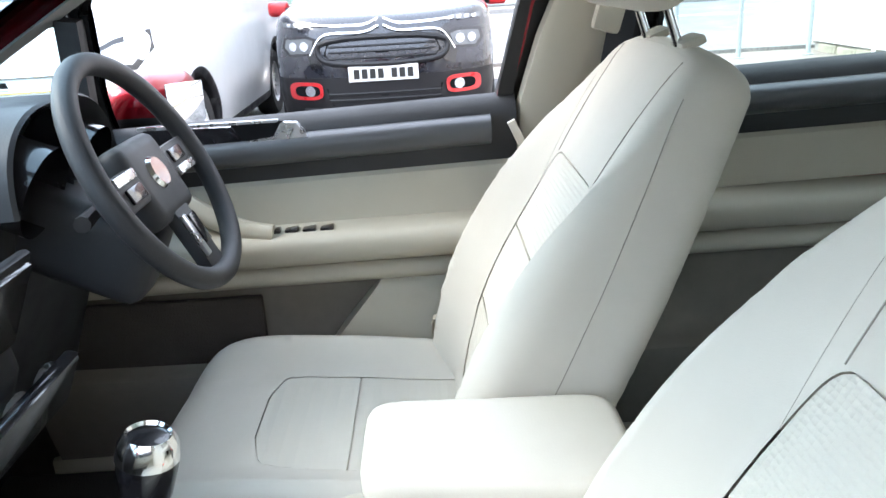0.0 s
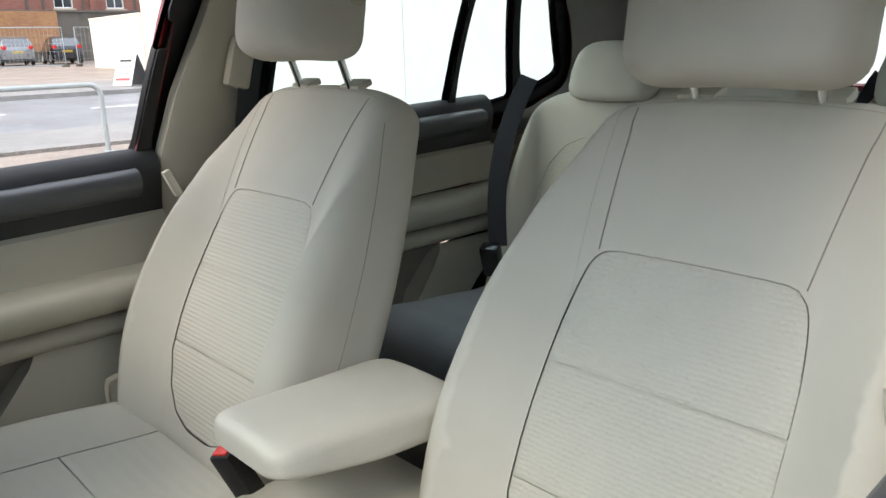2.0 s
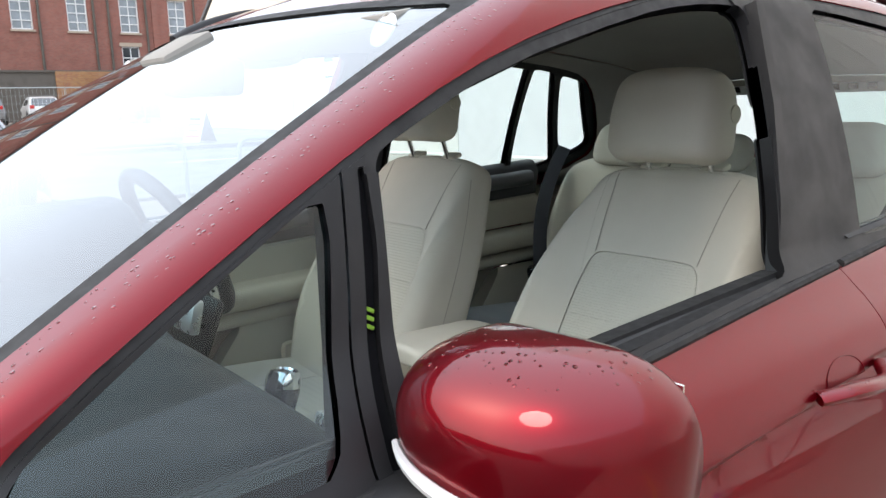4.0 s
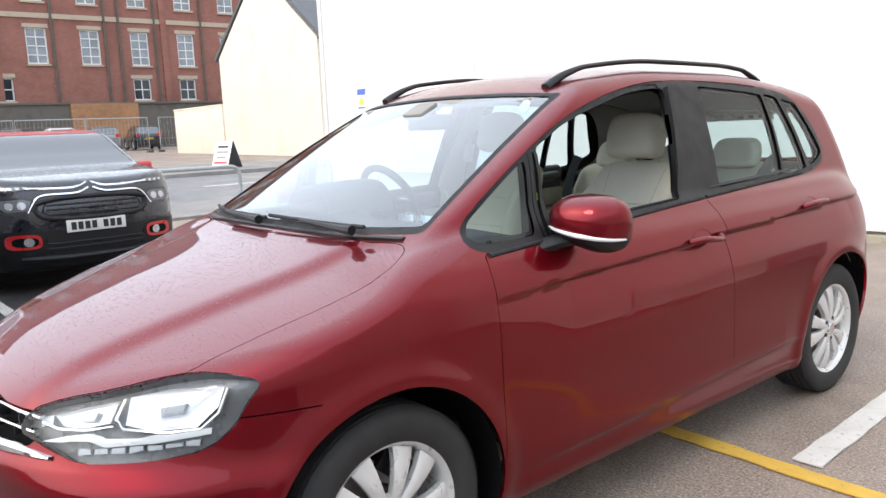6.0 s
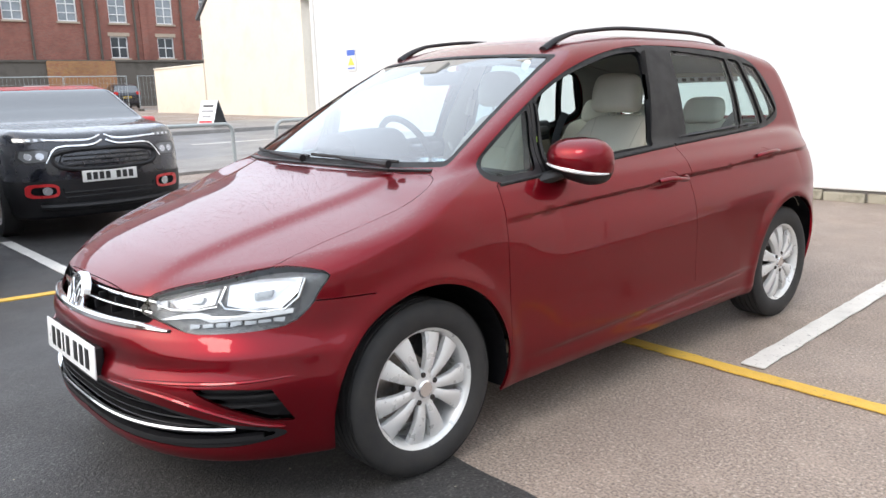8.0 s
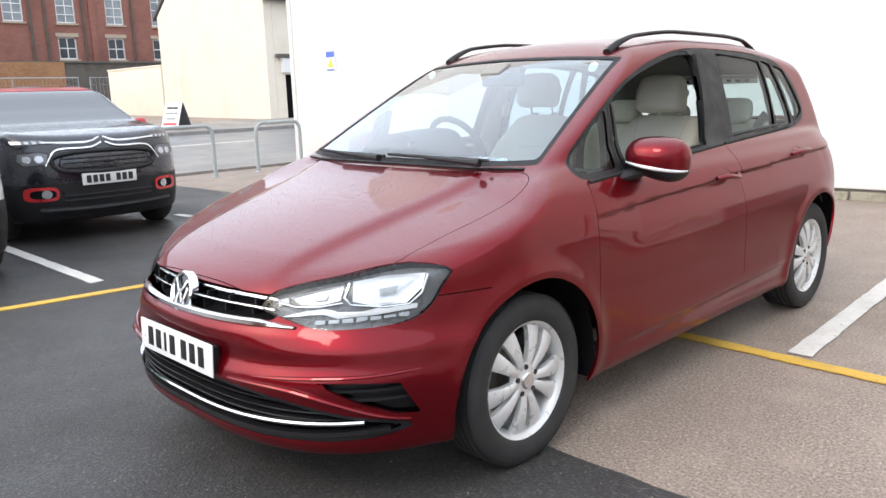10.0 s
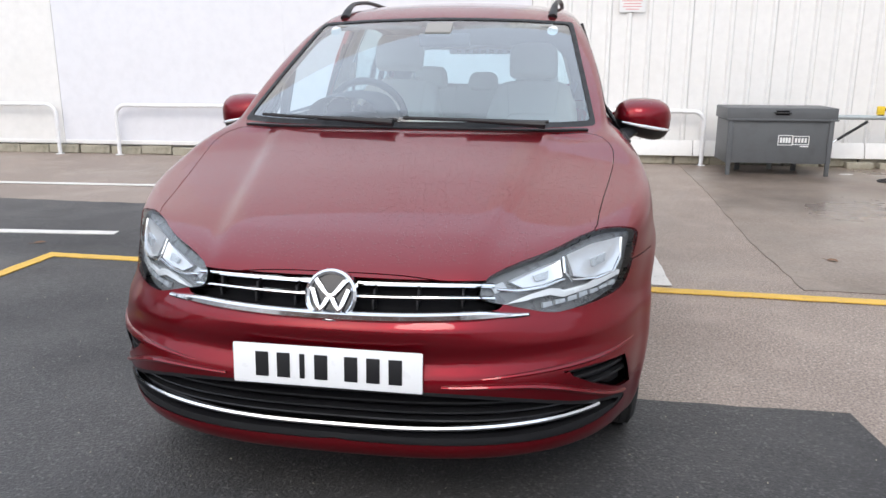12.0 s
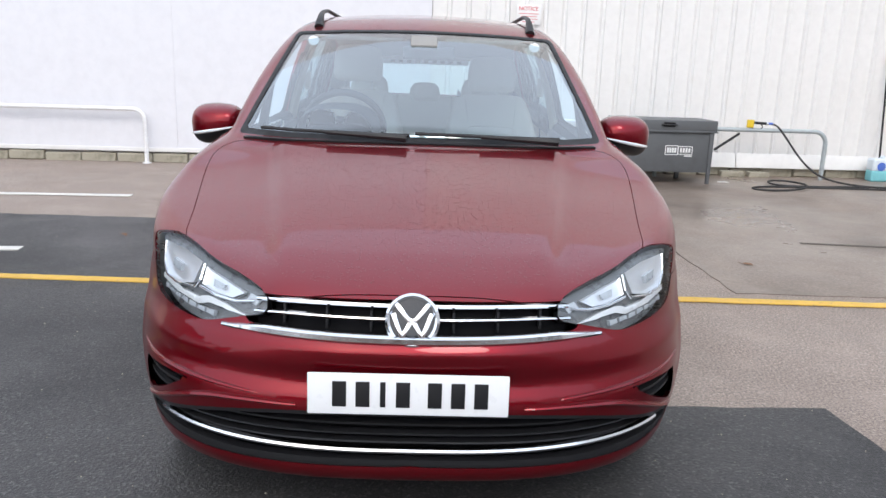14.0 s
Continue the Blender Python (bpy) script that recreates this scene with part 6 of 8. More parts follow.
def shell(car, shape, step, paint, roof, screen, back_light, side_poly, clad, front_clad):
    """Cuts the form into body, roof, glass and cladding."""
    L = shape.length
    v, t = skin(shape, (-L - 0.15, -shape.half - 0.1, shape.low - 0.12), (0.15, shape.half + 0.1, max(shape.top_z) + 0.12), step)
    v = settle_on(shape, v, 1)
    edge = lambda p: shape.width(p[:, 0], p[:, 2]) - np.abs(p[:, 1])  # noqa: E731
    poly = shape_distance(side_poly, 1)
    g_screen = lambda p: np.maximum.reduce([0.075 - edge(p), p[:, 0] + screen[0], -screen[1] - p[:, 0], shape.belt - 0.1 - p[:, 2]])  # noqa: E731
    g_back = lambda p: np.maximum.reduce([0.085 - edge(p), p[:, 0] + back_light[0], -L - p[:, 0], shape.belt + 0.02 - p[:, 2], p[:, 2] - back_light[1]])  # noqa: E731
    g_side = lambda p: np.maximum(poly(p[:, 0], p[:, 2]), edge(p) - 0.09)  # noqa: E731
    g_roof = lambda p: np.maximum.reduce([shape.top(p[:, 0]) - 0.075 - p[:, 2], p[:, 0] + screen[1] - 0.01, -L + 0.3 - p[:, 0]])  # noqa: E731

    def g_clad(p):
        d = p[:, 2] - clad
        for w in shape.wheels:
            d = np.minimum(d, np.hypot(p[:, 0] + w, p[:, 2] - shape.radius) - shape.radius - 0.115)
        return np.minimum(d, np.maximum(p[:, 2] - front_clad, -0.45 - p[:, 0]))

    for name, g, mat, lift in (("windscreen", g_screen, CAR_GLASS, -0.004), ("rear_window", g_back, CAR_GLASS, -0.004), ("side_glass", g_side, CAR_GLASS, -0.006),
                               ("roof", g_roof, roof, 0.0), ("cladding", g_clad, BLACK_PLASTIC, 0.004)):
        (a, b), (v, t) = split(v, t, g)
        halves = split(a, b, lambda p: p[:, 1]) if name == "side_glass" else ((a, b),)
        for a, b in halves:
            if len(b):
                panel(name, a, b, shape, mat, car, flange=0.02, lift=lift)
    panel("body", v, t, shape, paint, car, flange=0.02)


def road_wheel(car, x, y, r):
    w = part("wheel", turned([(r * 0.62, -0.09), (r * 0.93, -0.095), (r, -0.06), (r, 0.06), (r * 0.93, 0.095), (r * 0.62, 0.09)], 36), RUBBER, car, "black tyre")
    s = 1 if y > 0 else -1
    w.matrix_local = pose(x, y, r) @ Matrix.Rotation(radians(90 * s), 4, "Z")
    spokes = [turned([(r * 0.55, 0.03), (r * 0.64, 0.075), (r * 0.61, 0.085), (r * 0.52, 0.05)], 36, closed=True), turned([(0.0, 0.06), (0.06, 0.055), (0.07, 0.03)], 20)]
    for k in range(10):
        spokes.append(moved(box(0.03, 0.03, r * 0.56, at=(0.045, 0, r * 0.30)), Matrix.Rotation(2 * math.pi * k / 10, 4, "X")))
    rim = part("rim", join(*spokes), ALLOY, w)
    part("hub_shadow", turned([(0, 0.0), (r * 0.62, 0.0), (r * 0.62, 0.02), (0, 0.02)], 28), DARK, w)


def number_plate(car, x, z, mat, yaw=0):
    p = part("number_plate", box(0.012, 0.52, 0.112, 0.004), mat, car)
    p.matrix_local = pose(x, 0, z, 0, 0, yaw)
    for k in range(7):
        part("plate_bar", box(0.004, 0.042, 0.07, at=(0.0085, -0.20 + 0.06 * k + (0.04 if k > 3 else 0), 0)), PLATE_INK, p)


def nose_patch(shape, outline, out=0.006, back=0.03):
    """A closed outline (y, z) laid on the nose and given depth."""
    bm = bmesh.new()
    pts = [(shape.front(y, z), y, z) for y, z in outline]
    hi = [bm.verts.new((x + out, y, z)) for x, y, z in pts]
    lo = [bm.verts.new((x - back, y, z)) for x, y, z in pts]
    n = len(pts)
    cy, cz = sum(p[1] for p in pts) / n, sum(p[2] for p in pts) / n
    mid = bm.verts.new((shape.front(cy, cz) + out, cy, cz))
    for k in range(n):
        bm.faces.new((hi[k], hi[(k + 1) % n], mid))
        bm.faces.new((hi[k], lo[k], lo[(k + 1) % n], hi[(k + 1) % n]))
    return bm


def nose_bar(shape, pts, r, flat=0.6):
    line = smooth_line(pts, 2)
    return tube([(shape.front(y, z) + r * 0.5, y, z) for y, z in line], r, 8)


def flip(pts, s):
    return [(y * s, z) for y, z in pts]


# black hatchback with a red roof
HATCH = Shape(3.99, 0.875, [0, 0.12, 0.5, 0.95, 1.3, 1.8, 2.3, 3.0, 3.6, 3.85, 3.99], [0.935, 1.0, 1.065, 1.105, 1.235, 1.455, 1.50, 1.49, 1.41, 1.22, 0.95], 1.03, (0.80, 3.34), 0.315, 0.32, 0.34, 0.21)
hatch = thing("black_hatchback", "black small hatchback with red roof and red fog lamp surrounds", "car", pose(-5.11, 1.0, 0))
shell(hatch, HATCH, 0.045, NAVY_PAINT, RED_PAINT, (1.03, 1.80), (3.3, 1.3), [(-1.15, 1.04), (-3.2, 1.10), (-3.3, 1.22), (-2.9, 1.35), (-1.95, 1.36)], 0.36, 0.58)
for x in (-0.80, -3.34):
    for y in (-0.77, 0.77):
        road_wheel(hatch, x, y, 0.315)
part("upper_grille", nose_patch(HATCH, [(-0.40, 0.835), (0.40, 0.835), (0.44, 0.745), (0.36, 0.685), (-0.36, 0.685), (-0.44, 0.745)], 0.004), DARK, hatch)
for z in (0.715, 0.76, 0.80):
    part("grille_bar", nose_bar(HATCH, [(-0.40, z), (0, z), (0.40, z)], 0.008), BLACK_PLASTIC, hatch)
part("grille_surround", tube([(HATCH.front(y, z) + 0.006, y, z) for y, z in smooth_line([(-0.46, 0.86), (0.46, 0.86), (0.50, 0.74), (0.38, 0.665), (-0.38, 0.665), (-0.50, 0.74)], 2, True)], 0.022, 8, closed=True), BLACK_PLASTIC, hatch)
part("lower_grille", nose_patch(HATCH, [(-0.44, 0.50), (0.44, 0.50), (0.40, 0.37), (-0.40, 0.37)], 0.008), DARK, hatch)
for z in (0.41, 0.455):
    part("grille_bar", nose_bar(HATCH, [(-0.42, z), (0, z), (0.42, z)], 0.009), BLACK_PLASTIC, hatch)
part("chin", nose_bar(HATCH, [(-0.62, 0.33), (0, 0.315), (0.62, 0.33)], 0.03), BLACK_PLASTIC, hatch)
number_plate(hatch, HATCH.front(0, 0.60) + 0.014, 0.60, PLATE_WHITE)
POD_GLASS = material("smoked_lamp_glass", (0.12, 0.125, 0.13), 0.1, 0.3, 0.6)
uneven(POD_GLASS, 30, 0.06, 0.2)
for s in (-1, 1):
    part("running_lamp", nose_patch(HATCH, flip([(0.46, 0.965), (0.58, 0.985), (0.76, 0.985), (0.755, 0.950), (0.60, 0.940)], s), 0.01), POD_GLASS, hatch, "slim clear running lamp")
    for k in range(4):
        y0 = 0.51 + 0.058 * k
        part("running_light", nose_patch(HATCH, flip([(y0, 0.972), (y0 + 0.038, 0.976), (y0 + 0.03, 0.952), (y0 + 0.004, 0.950)], s), 0.014), LAMP_GLASS, hatch, "bright light segment")
    lamp = part("headlamp", nose_patch(HATCH, flip([(0.48, 0.860), (0.56, 0.885), (0.75, 0.875), (0.77, 0.80), (0.71, 0.735), (0.52, 0.745)], s), 0.012), GLOSS_BLACK, hatch, "dark headlamp pod")
    part("pod_glass", nose_patch(HATCH, flip([(0.51, 0.850), (0.57, 0.868), (0.73, 0.860), (0.745, 0.805), (0.70, 0.755), (0.54, 0.762)], s), 0.018), POD_GLASS, lamp)
    for y0, z0, r in ((0.585, 0.812, 0.034), (0.675, 0.812, 0.032)):
        part("reflector", nose_patch(HATCH, [(s * y0 + r * math.cos(a), z0 + r * math.sin(a)) for a in [2 * math.pi * k / 14 for k in range(14)]], 0.026), LAMP_GLASS, lamp, "bright round reflector")
    part("upper_trim", nose_bar(HATCH, flip([(0.02, 0.985), (0.10, 0.948), (0.22, 0.943), (0.52, 0.956)], s), 0.010), CHROME, hatch, "chrome strip with a pointed middle")
    part("lower_trim", nose_bar(HATCH, flip([(0.02, 0.935), (0.10, 0.896), (0.20, 0.890), (0.40, 0.895), (0.47, 0.865), (0.54, 0.745)], s), 0.012), CHROME, hatch, "chrome strip with a pointed middle")
    part("bumper_corner", nose_patch(HATCH, flip([(0.50, 0.86), (0.56, 0.74), (0.54, 0.64), (0.46, 0.66), (0.44, 0.72)], s), 0.014), GLOSS_BLACK, hatch, "glossy dark bumper corner")
    fog = part("fog_surround", nose_patch(HATCH, [(0.60 * s + 0.135 * math.copysign(abs(math.cos(a)) ** 0.5, math.cos(a)), 0.485 + 0.066 * math.copysign(abs(math.sin(a)) ** 0.6, math.sin(a))) for a in [2 * math.pi * k / 28 for k in range(28)]], 0.02), RED_PAINT, hatch, "red fog lamp surround")
    part("fog_recess", nose_patch(HATCH, [(0.59 * s + 0.10 * math.copysign(abs(math.cos(a)) ** 0.6, math.cos(a)), 0.485 + 0.040 * math.copysign(abs(math.sin(a)) ** 0.7, math.sin(a))) for a in [2 * math.pi * k / 24 for k in range(24)]], 0.024), DARK, fog)
    part("fog_lamp", nose_patch(HATCH, [(0.565 * s + 0.040 * math.cos(a), 0.485 + 0.040 * math.sin(a)) for a in [2 * math.pi * k / 16 for k in range(16)]], 0.03), LAMP_GLASS, fog, "round clear fog lamp")
    mirror = part("mirror", box(0.10, 0.19, 0.13, 0.045, 3, at=(-1.46, 0.98 * s, 1.05)), RED_PAINT, hatch, "red mirror cap")
    part("mirror_arm", tube([(-1.45, 0.80 * s, 1.02), (-1.42, 0.92 * s, 1.03)], 0.03, 8), BLACK_PLASTIC, mirror)
    part("bonnet_gap", tube([(x, (0.70 + 0.05 * k) * s, float(HATCH.top(x)) - 0.012 - 0.02 * k) for k, x in enumerate((-0.32, -0.6, -0.9))], 0.005, 6), SEAL, hatch)

# white van beside it
VAN = Shape(4.6, 0.925, [0, 0.12, 0.45, 0.95, 1.3, 1.75, 2.2, 3.5, 4.5, 4.6], [0.98, 1.07, 1.15, 1.24, 1.45, 1.72, 1.85, 1.88, 1.86, 1.6], 1.15, (0.86, 3.65), 0.33, 0.14, 0.32, 0.21)
van = thing("white_van", "white van with a black lower bumper", "van", pose(-3.69, -1.12, 0))
shell(van, VAN, 0.05, WHITE_CAR, WHITE_CAR, (0.98, 1.85), (4.3, 1.6), [(-1.2, 1.2), (-2.2, 1.2), (-2.2, 1.62), (-1.75, 1.60)], 0.30, 0.62)
for x in (-0.86, -3.65):
    for y in (-0.8, 0.8):
        road_wheel(van, x, y, 0.33)
for s in (-1, 1):
    lamp = part("headlamp", nose_patch(VAN, flip([(0.52, 0.95), (0.66, 1.02), (0.82, 1.06), (0.84, 0.95), (0.76, 0.84), (0.58, 0.85)], s), 0.01), GLOSS_BLACK, van, "headlamp")
    part("reflector", nose_patch(VAN, flip([(0.56, 0.94), (0.66, 0.99), (0.80, 1.02), (0.81, 0.95), (0.74, 0.87), (0.60, 0.88)], s), 0.016), LAMP_GLASS, lamp, "bright reflector")
    part("fog_recess", nose_patch(VAN, flip([(0.52, 0.52), (0.76, 0.54), (0.74, 0.40), (0.54, 0.38)], s), 0.012), DARK, van)
    mirror = part("mirror", box(0.13, 0.20, 0.24, 0.05, 3, at=(-1.38, 1.06 * s, 1.32)), BLACK_PLASTIC, van, "black mirror housing")
    part("mirror_arm", tube([(-1.42, 0.86 * s, 1.24), (-1.38, 1.0 * s, 1.25)], 0.035, 8), BLACK_PLASTIC, mirror)
part("upper_grille", nose_patch(VAN, [(-0.48, 0.90), (0.48, 0.90), (0.46, 0.72), (-0.46, 0.72)], 0.008), DARK, van)
for z in (0.77, 0.85):
    part("grille_bar", nose_bar(VAN, [(-0.46, z), (0, z), (0.46, z)], 0.012), CHROME, van, "bright grille bar")
number_plate(van, VAN.front(0, 0.52) + 0.014, 0.52, PLATE_WHITE)
part("lower_grille", nose_patch(VAN, [(-0.44, 0.44), (0.44, 0.44), (0.42, 0.32), (-0.42, 0.32)], 0.01), DARK, van)

# cars in the far parking, tails towards the street
FAR = Shape(4.3, 0.9, [0, 0.15, 0.6, 1.1, 1.9, 2.4, 3.2, 3.9, 4.15, 4.3], [0.75, 0.85, 0.95, 1.02, 1.48, 1.58, 1.58, 1.46, 1.15, 0.9], 1.0, (0.85, 3.45), 0.34, 0.3, 0.3, 0.22)


def parked(m, paint, label):
    c = thing("parked_car", label, "car", m, "cars in the far parking")
    shell(c, FAR, 0.11, paint, paint, (1.15, 1.95), (3.6, 1.48), [(-1.5, 1.04), (-3.7, 1.08), (-3.6, 1.38), (-2.2, 1.46)], 0.34, 0.4)
    for x in (-0.85, -3.45):
        for y in (-0.8, 0.8):
            road_wheel(c, x, y, 0.34)
    for s in (-1, 1):
        part("tail_lamp", box(0.12, 0.26, 0.2, 0.03, at=(FAR.back(0.66 * s, 0.98) + 0.02, 0.68 * s, 0.98)), TAIL_RED, c, "red tail lamp")
    number_plate(c, FAR.back(0, 0.72) - 0.012, 0.72, PLATE_YELLOW, 180)


for x, y, turn, paint, label in ((-52.3, 9.6, 168, SILVER_CAR, "grey estate car parked behind the mesh fence"), (-52.6, 14.8, 172, SILVER_CAR, "grey sports utility car parked behind the mesh fence"),
                                 (-52.9, 12.2, 175, WHITE_CAR, "white car parked behind the mesh fence"), (-53.0, 17.6, 172, NAVY_PAINT, "black hatchback parked behind the mesh fence")):
    parked(pose(x, y, 0.8, 0, 0, turn), paint, label)

# ---------------------------------------------------------------- the place: materials
def speckled(name, base, dark, pale, wet=(0.55, 0.85), grain=140.0, depth=0.004):
    """Asphalt or concrete: pale and dark grit, stains, drier and wetter patches."""
    m = material(name, base, 0.8)
    vary(m, base, dark, grain, 0.85, 3.0, 0.45, 0.62)
    vary(m, base, pale, grain * 0.7, 0.7, 2.0, 0.56, 0.68)
    vary(m, base, tuple(c * 0.55 for c in base), 0.9, 0.55, 7.0, 0.45, 0.75)
    vary(m, base, tuple(min(1, c * 1.5) for c in base), 2.7, 0.35, 7.0, 0.5, 0.75)
    relief(m, grain, 0.7, depth)
    relief(m, 5.0, 0.3, 0.01, 5.0)
    uneven(m, 0.8, wet[0], wet[1], 7.0)
    return m


OLD_ASPHALT = speckled("worn_brown_asphalt", (0.325, 0.258, 0.215), (0.11, 0.09, 0.076), (0.56, 0.47, 0.40), (0.42, 0.8), 95, 0.008)
NEW_ASPHALT = speckled("dark_tarmac", (0.047, 0.045, 0.045), (0.018, 0.0175, 0.017), (0.15, 0.145, 0.14), (0.34, 0.75), 110, 0.008)
CONCRETE = speckled("damp_brown_concrete", (0.235, 0.185, 0.15), (0.16, 0.125, 0.10), (0.31, 0.255, 0.215), (0.22, 0.55), 60, 0.001)
vary(CONCRETE, (0.2, 0.17, 0.14), (0.085, 0.064, 0.05), 0.5, 0.75, 6.0, 0.5, 0.66)
STREET = speckled("wet_street_asphalt", (0.20, 0.20, 0.205), (0.12, 0.12, 0.12), (0.27, 0.27, 0.27), (0.3, 0.5), 90, 0.002)
PAVING = speckled("grey_pavement", (0.25, 0.235, 0.22), (0.14, 0.13, 0.125), (0.36, 0.34, 0.32), (0.4, 0.75), 40, 0.004)


def worn_paint(name, color, ground):
    m = material(name, color, 0.65)
    vary(m, color, ground, 46, 0.9, 6.0, 0.6, 0.72)
    vary(m, color, tuple(c * 0.6 for c in color), 5, 0.5, 6.0, 0.45, 0.75)
    relief(m, 140, 0.6, 0.004)
    return m


YELLOW = worn_paint("yellow_road_paint", (0.68, 0.42, 0.07), (0.2, 0.17, 0.14))
WHITE_PAINT = worn_paint("white_road_paint", (0.66, 0.64, 0.60), (0.2, 0.19, 0.18))


def soiled(name, base, dirt, scale, rough=0.6, amount=0.5, grain=60):
    m = material(name, base, rough)
    vary(m, base, dirt, scale, amount, 7.0, 0.5, 0.8)
    vary(m, base, tuple(c * 0.85 for c in base), scale * 9, 0.35, 5.0, 0.4, 0.7)
    relief(m, grain, 0.2, 0.003)
    return m


WHITE_SHEET = soiled("white_painted_sheet", (0.74, 0.73, 0.71), (0.62, 0.60, 0.56), 1.1, 0.5, 0.35, 12)
WHITE_BOARD = soiled("white_painted_board", (0.70, 0.70, 0.73), (0.64, 0.64, 0.67), 0.8, 0.55, 0.4, 20)
WALL_CORE = soiled("grey_block_wall", (0.35, 0.33, 0.31), (0.2, 0.19, 0.18), 3)
PLINTH = soiled("mossy_plinth_block", (0.36, 0.33, 0.26), (0.10, 0.095, 0.06), 9, 0.85, 0.8, 90)
MORTAR = soiled("dark_damp_mortar", (0.11, 0.10, 0.085), (0.05, 0.045, 0.04), 12, 0.9)
WHITE_TUBE = soiled("white_painted_tube", (0.78, 0.78, 0.78), (0.45, 0.42, 0.38), 14, 0.4, 0.4)
GREY_TUBE = soiled("galvanised_tube", (0.36, 0.40, 0.41), (0.22, 0.23, 0.23), 12, 0.42, 0.6)
STEEL_BOX = soiled("dark_grey_painted_steel", (0.095, 0.10, 0.105), (0.055, 0.055, 0.055), 5, 0.45, 0.6)
CREAM = soiled("cream_render", (0.78, 0.71, 0.60), (0.58, 0.49, 0.38), 0.8, 0.85, 0.55, 25)
SLATE = soiled("grey_slate", (0.10, 0.105, 0.115), (0.05, 0.05, 0.055), 2.5, 0.55)
SOOT_STONE = soiled("sooty_stone", (0.105, 0.092, 0.078), (0.04, 0.036, 0.03), 1.4, 0.9, 0.8, 8)
WHITE_FRAME = soiled("white_window_frame", (0.72, 0.72, 0.71), (0.5, 0.5, 0.48), 5, 0.4)
SANDSTONE = soiled("sandstone_lintel", (0.42, 0.34, 0.26), (0.25, 0.2, 0.16), 3, 0.85)
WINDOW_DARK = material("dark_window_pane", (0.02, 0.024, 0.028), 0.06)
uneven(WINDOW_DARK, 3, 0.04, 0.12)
# window glass with a pale sky reflection put into its colour
SKY_TINT_PANE = material("sky_tinted_window_pane", (0.28, 0.31, 0.33), 0.1)
vary(SKY_TINT_PANE, (0.28, 0.31, 0.33), (0.12, 0.14, 0.15), 0.9, 0.8)
GREEN_SHEET = soiled("green_cladding", (0.16, 0.24, 0.19), (0.10, 0.15, 0.12), 0.6, 0.5)
RED_FASCIA = soiled("red_shop_fascia", (0.48, 0.06, 0.04), (0.32, 0.05, 0.04), 2, 0.4)
SIGN_WHITE = soiled("white_sign_face", (0.78, 0.78, 0.77), (0.62, 0.61, 0.6), 6, 0.4)
SIGN_RED = soiled("red_sign_print", (0.62, 0.05, 0.06), (0.5, 0.06, 0.06), 9, 0.4)
SIGN_PINK = soiled("faded_red_print", (0.68, 0.30, 0.30), (0.6, 0.25, 0.25), 9, 0.4)
SIGN_BLUE = soiled("blue_sign_print", (0.08, 0.16, 0.55), (0.06, 0.12, 0.4), 9, 0.4)
SIGN_YELLOW = soiled("yellow_sign_print", (0.75, 0.62, 0.10), (0.6, 0.5, 0.1), 9, 0.4)
SIGN_BLACK = soiled("black_print", (0.02, 0.02, 0.022), (0.04, 0.04, 0.04), 9, 0.5)
PRINT_GREY = soiled("grey_print", (0.3, 0.3, 0.31), (0.22, 0.22, 0.22), 9, 0.5)
GUN_YELLOW = soiled("yellow_plastic", (0.72, 0.50, 0.03), (0.45, 0.3, 0.03), 30, 0.4)
MILKY = soiled("milky_plastic", (0.66, 0.72, 0.76), (0.5, 0.6, 0.66), 14, 0.35)
AQUA = soiled("aqua_liquid_plastic", (0.20, 0.52, 0.56), (0.14, 0.42, 0.48), 14, 0.3)


def brick_surface(name, one, two, mortar, axis):
    """Small far bricks: each 0.22 by 0.075 m, on a wall whose run lies along x or y."""
    m = material(name, one, 0.85)
    tc = m.node_tree.nodes.new("ShaderNodeTexCoord")
    sep = m.node_tree.nodes.new("ShaderNodeSeparateXYZ")
    com = m.node_tree.nodes.new("ShaderNodeCombineXYZ")
    link(m, tc.outputs["Object"], sep.inputs[0])
    link(m, sep.outputs[axis], com.inputs[0])
    link(m, sep.outputs[2], com.inputs[1])
    b = node(m, "ShaderNodeTexBrick", Color1=(*one, 1), Color2=(*two, 1), Mortar=(*mortar, 1), Scale=1.0)
    b.inputs["Mortar Size"].default_value = 0.006
    b.inputs["Brick Width"].default_value, b.inputs["Row Height"].default_value = 0.225, 0.075
    link(m, com.outputs[0], b.inputs["Vector"])
    link(m, b.outputs["Color"], m.node_tree.nodes["Principled BSDF"].inputs["Base Color"])
    vary(m, one, tuple(c * 0.55 for c in one), 0.35, 0.6, 7.0, 0.45, 0.7)
    vary(m, one, tuple(c * 1.25 for c in one), 1.6, 0.4, 7.0, 0.5, 0.75)
    return m


RED_BRICK = brick_surface("red_mill_brick", (0.30, 0.115, 0.085), (0.24, 0.085, 0.065), (0.22, 0.16, 0.13), 0)
SOOT_BRICK = brick_surface("dark_yard_brick", (0.17, 0.09, 0.07), (0.13, 0.075, 0.06), (0.14, 0.12, 0.10), 0)
ORANGE_BRICK = brick_surface("orange_brick", (0.36, 0.19, 0.075), (0.28, 0.11, 0.06), (0.28, 0.2, 0.14), 0)


# ---------------------------------------------------------------- ground and markings
def land(x):
    """Height of the ground: level by the wall, rising gently beyond the street."""
    return float(np.interp(x, [-600, -60, -24, -11, 600], [1.2, 0.9, 0.45, 0, 0]))


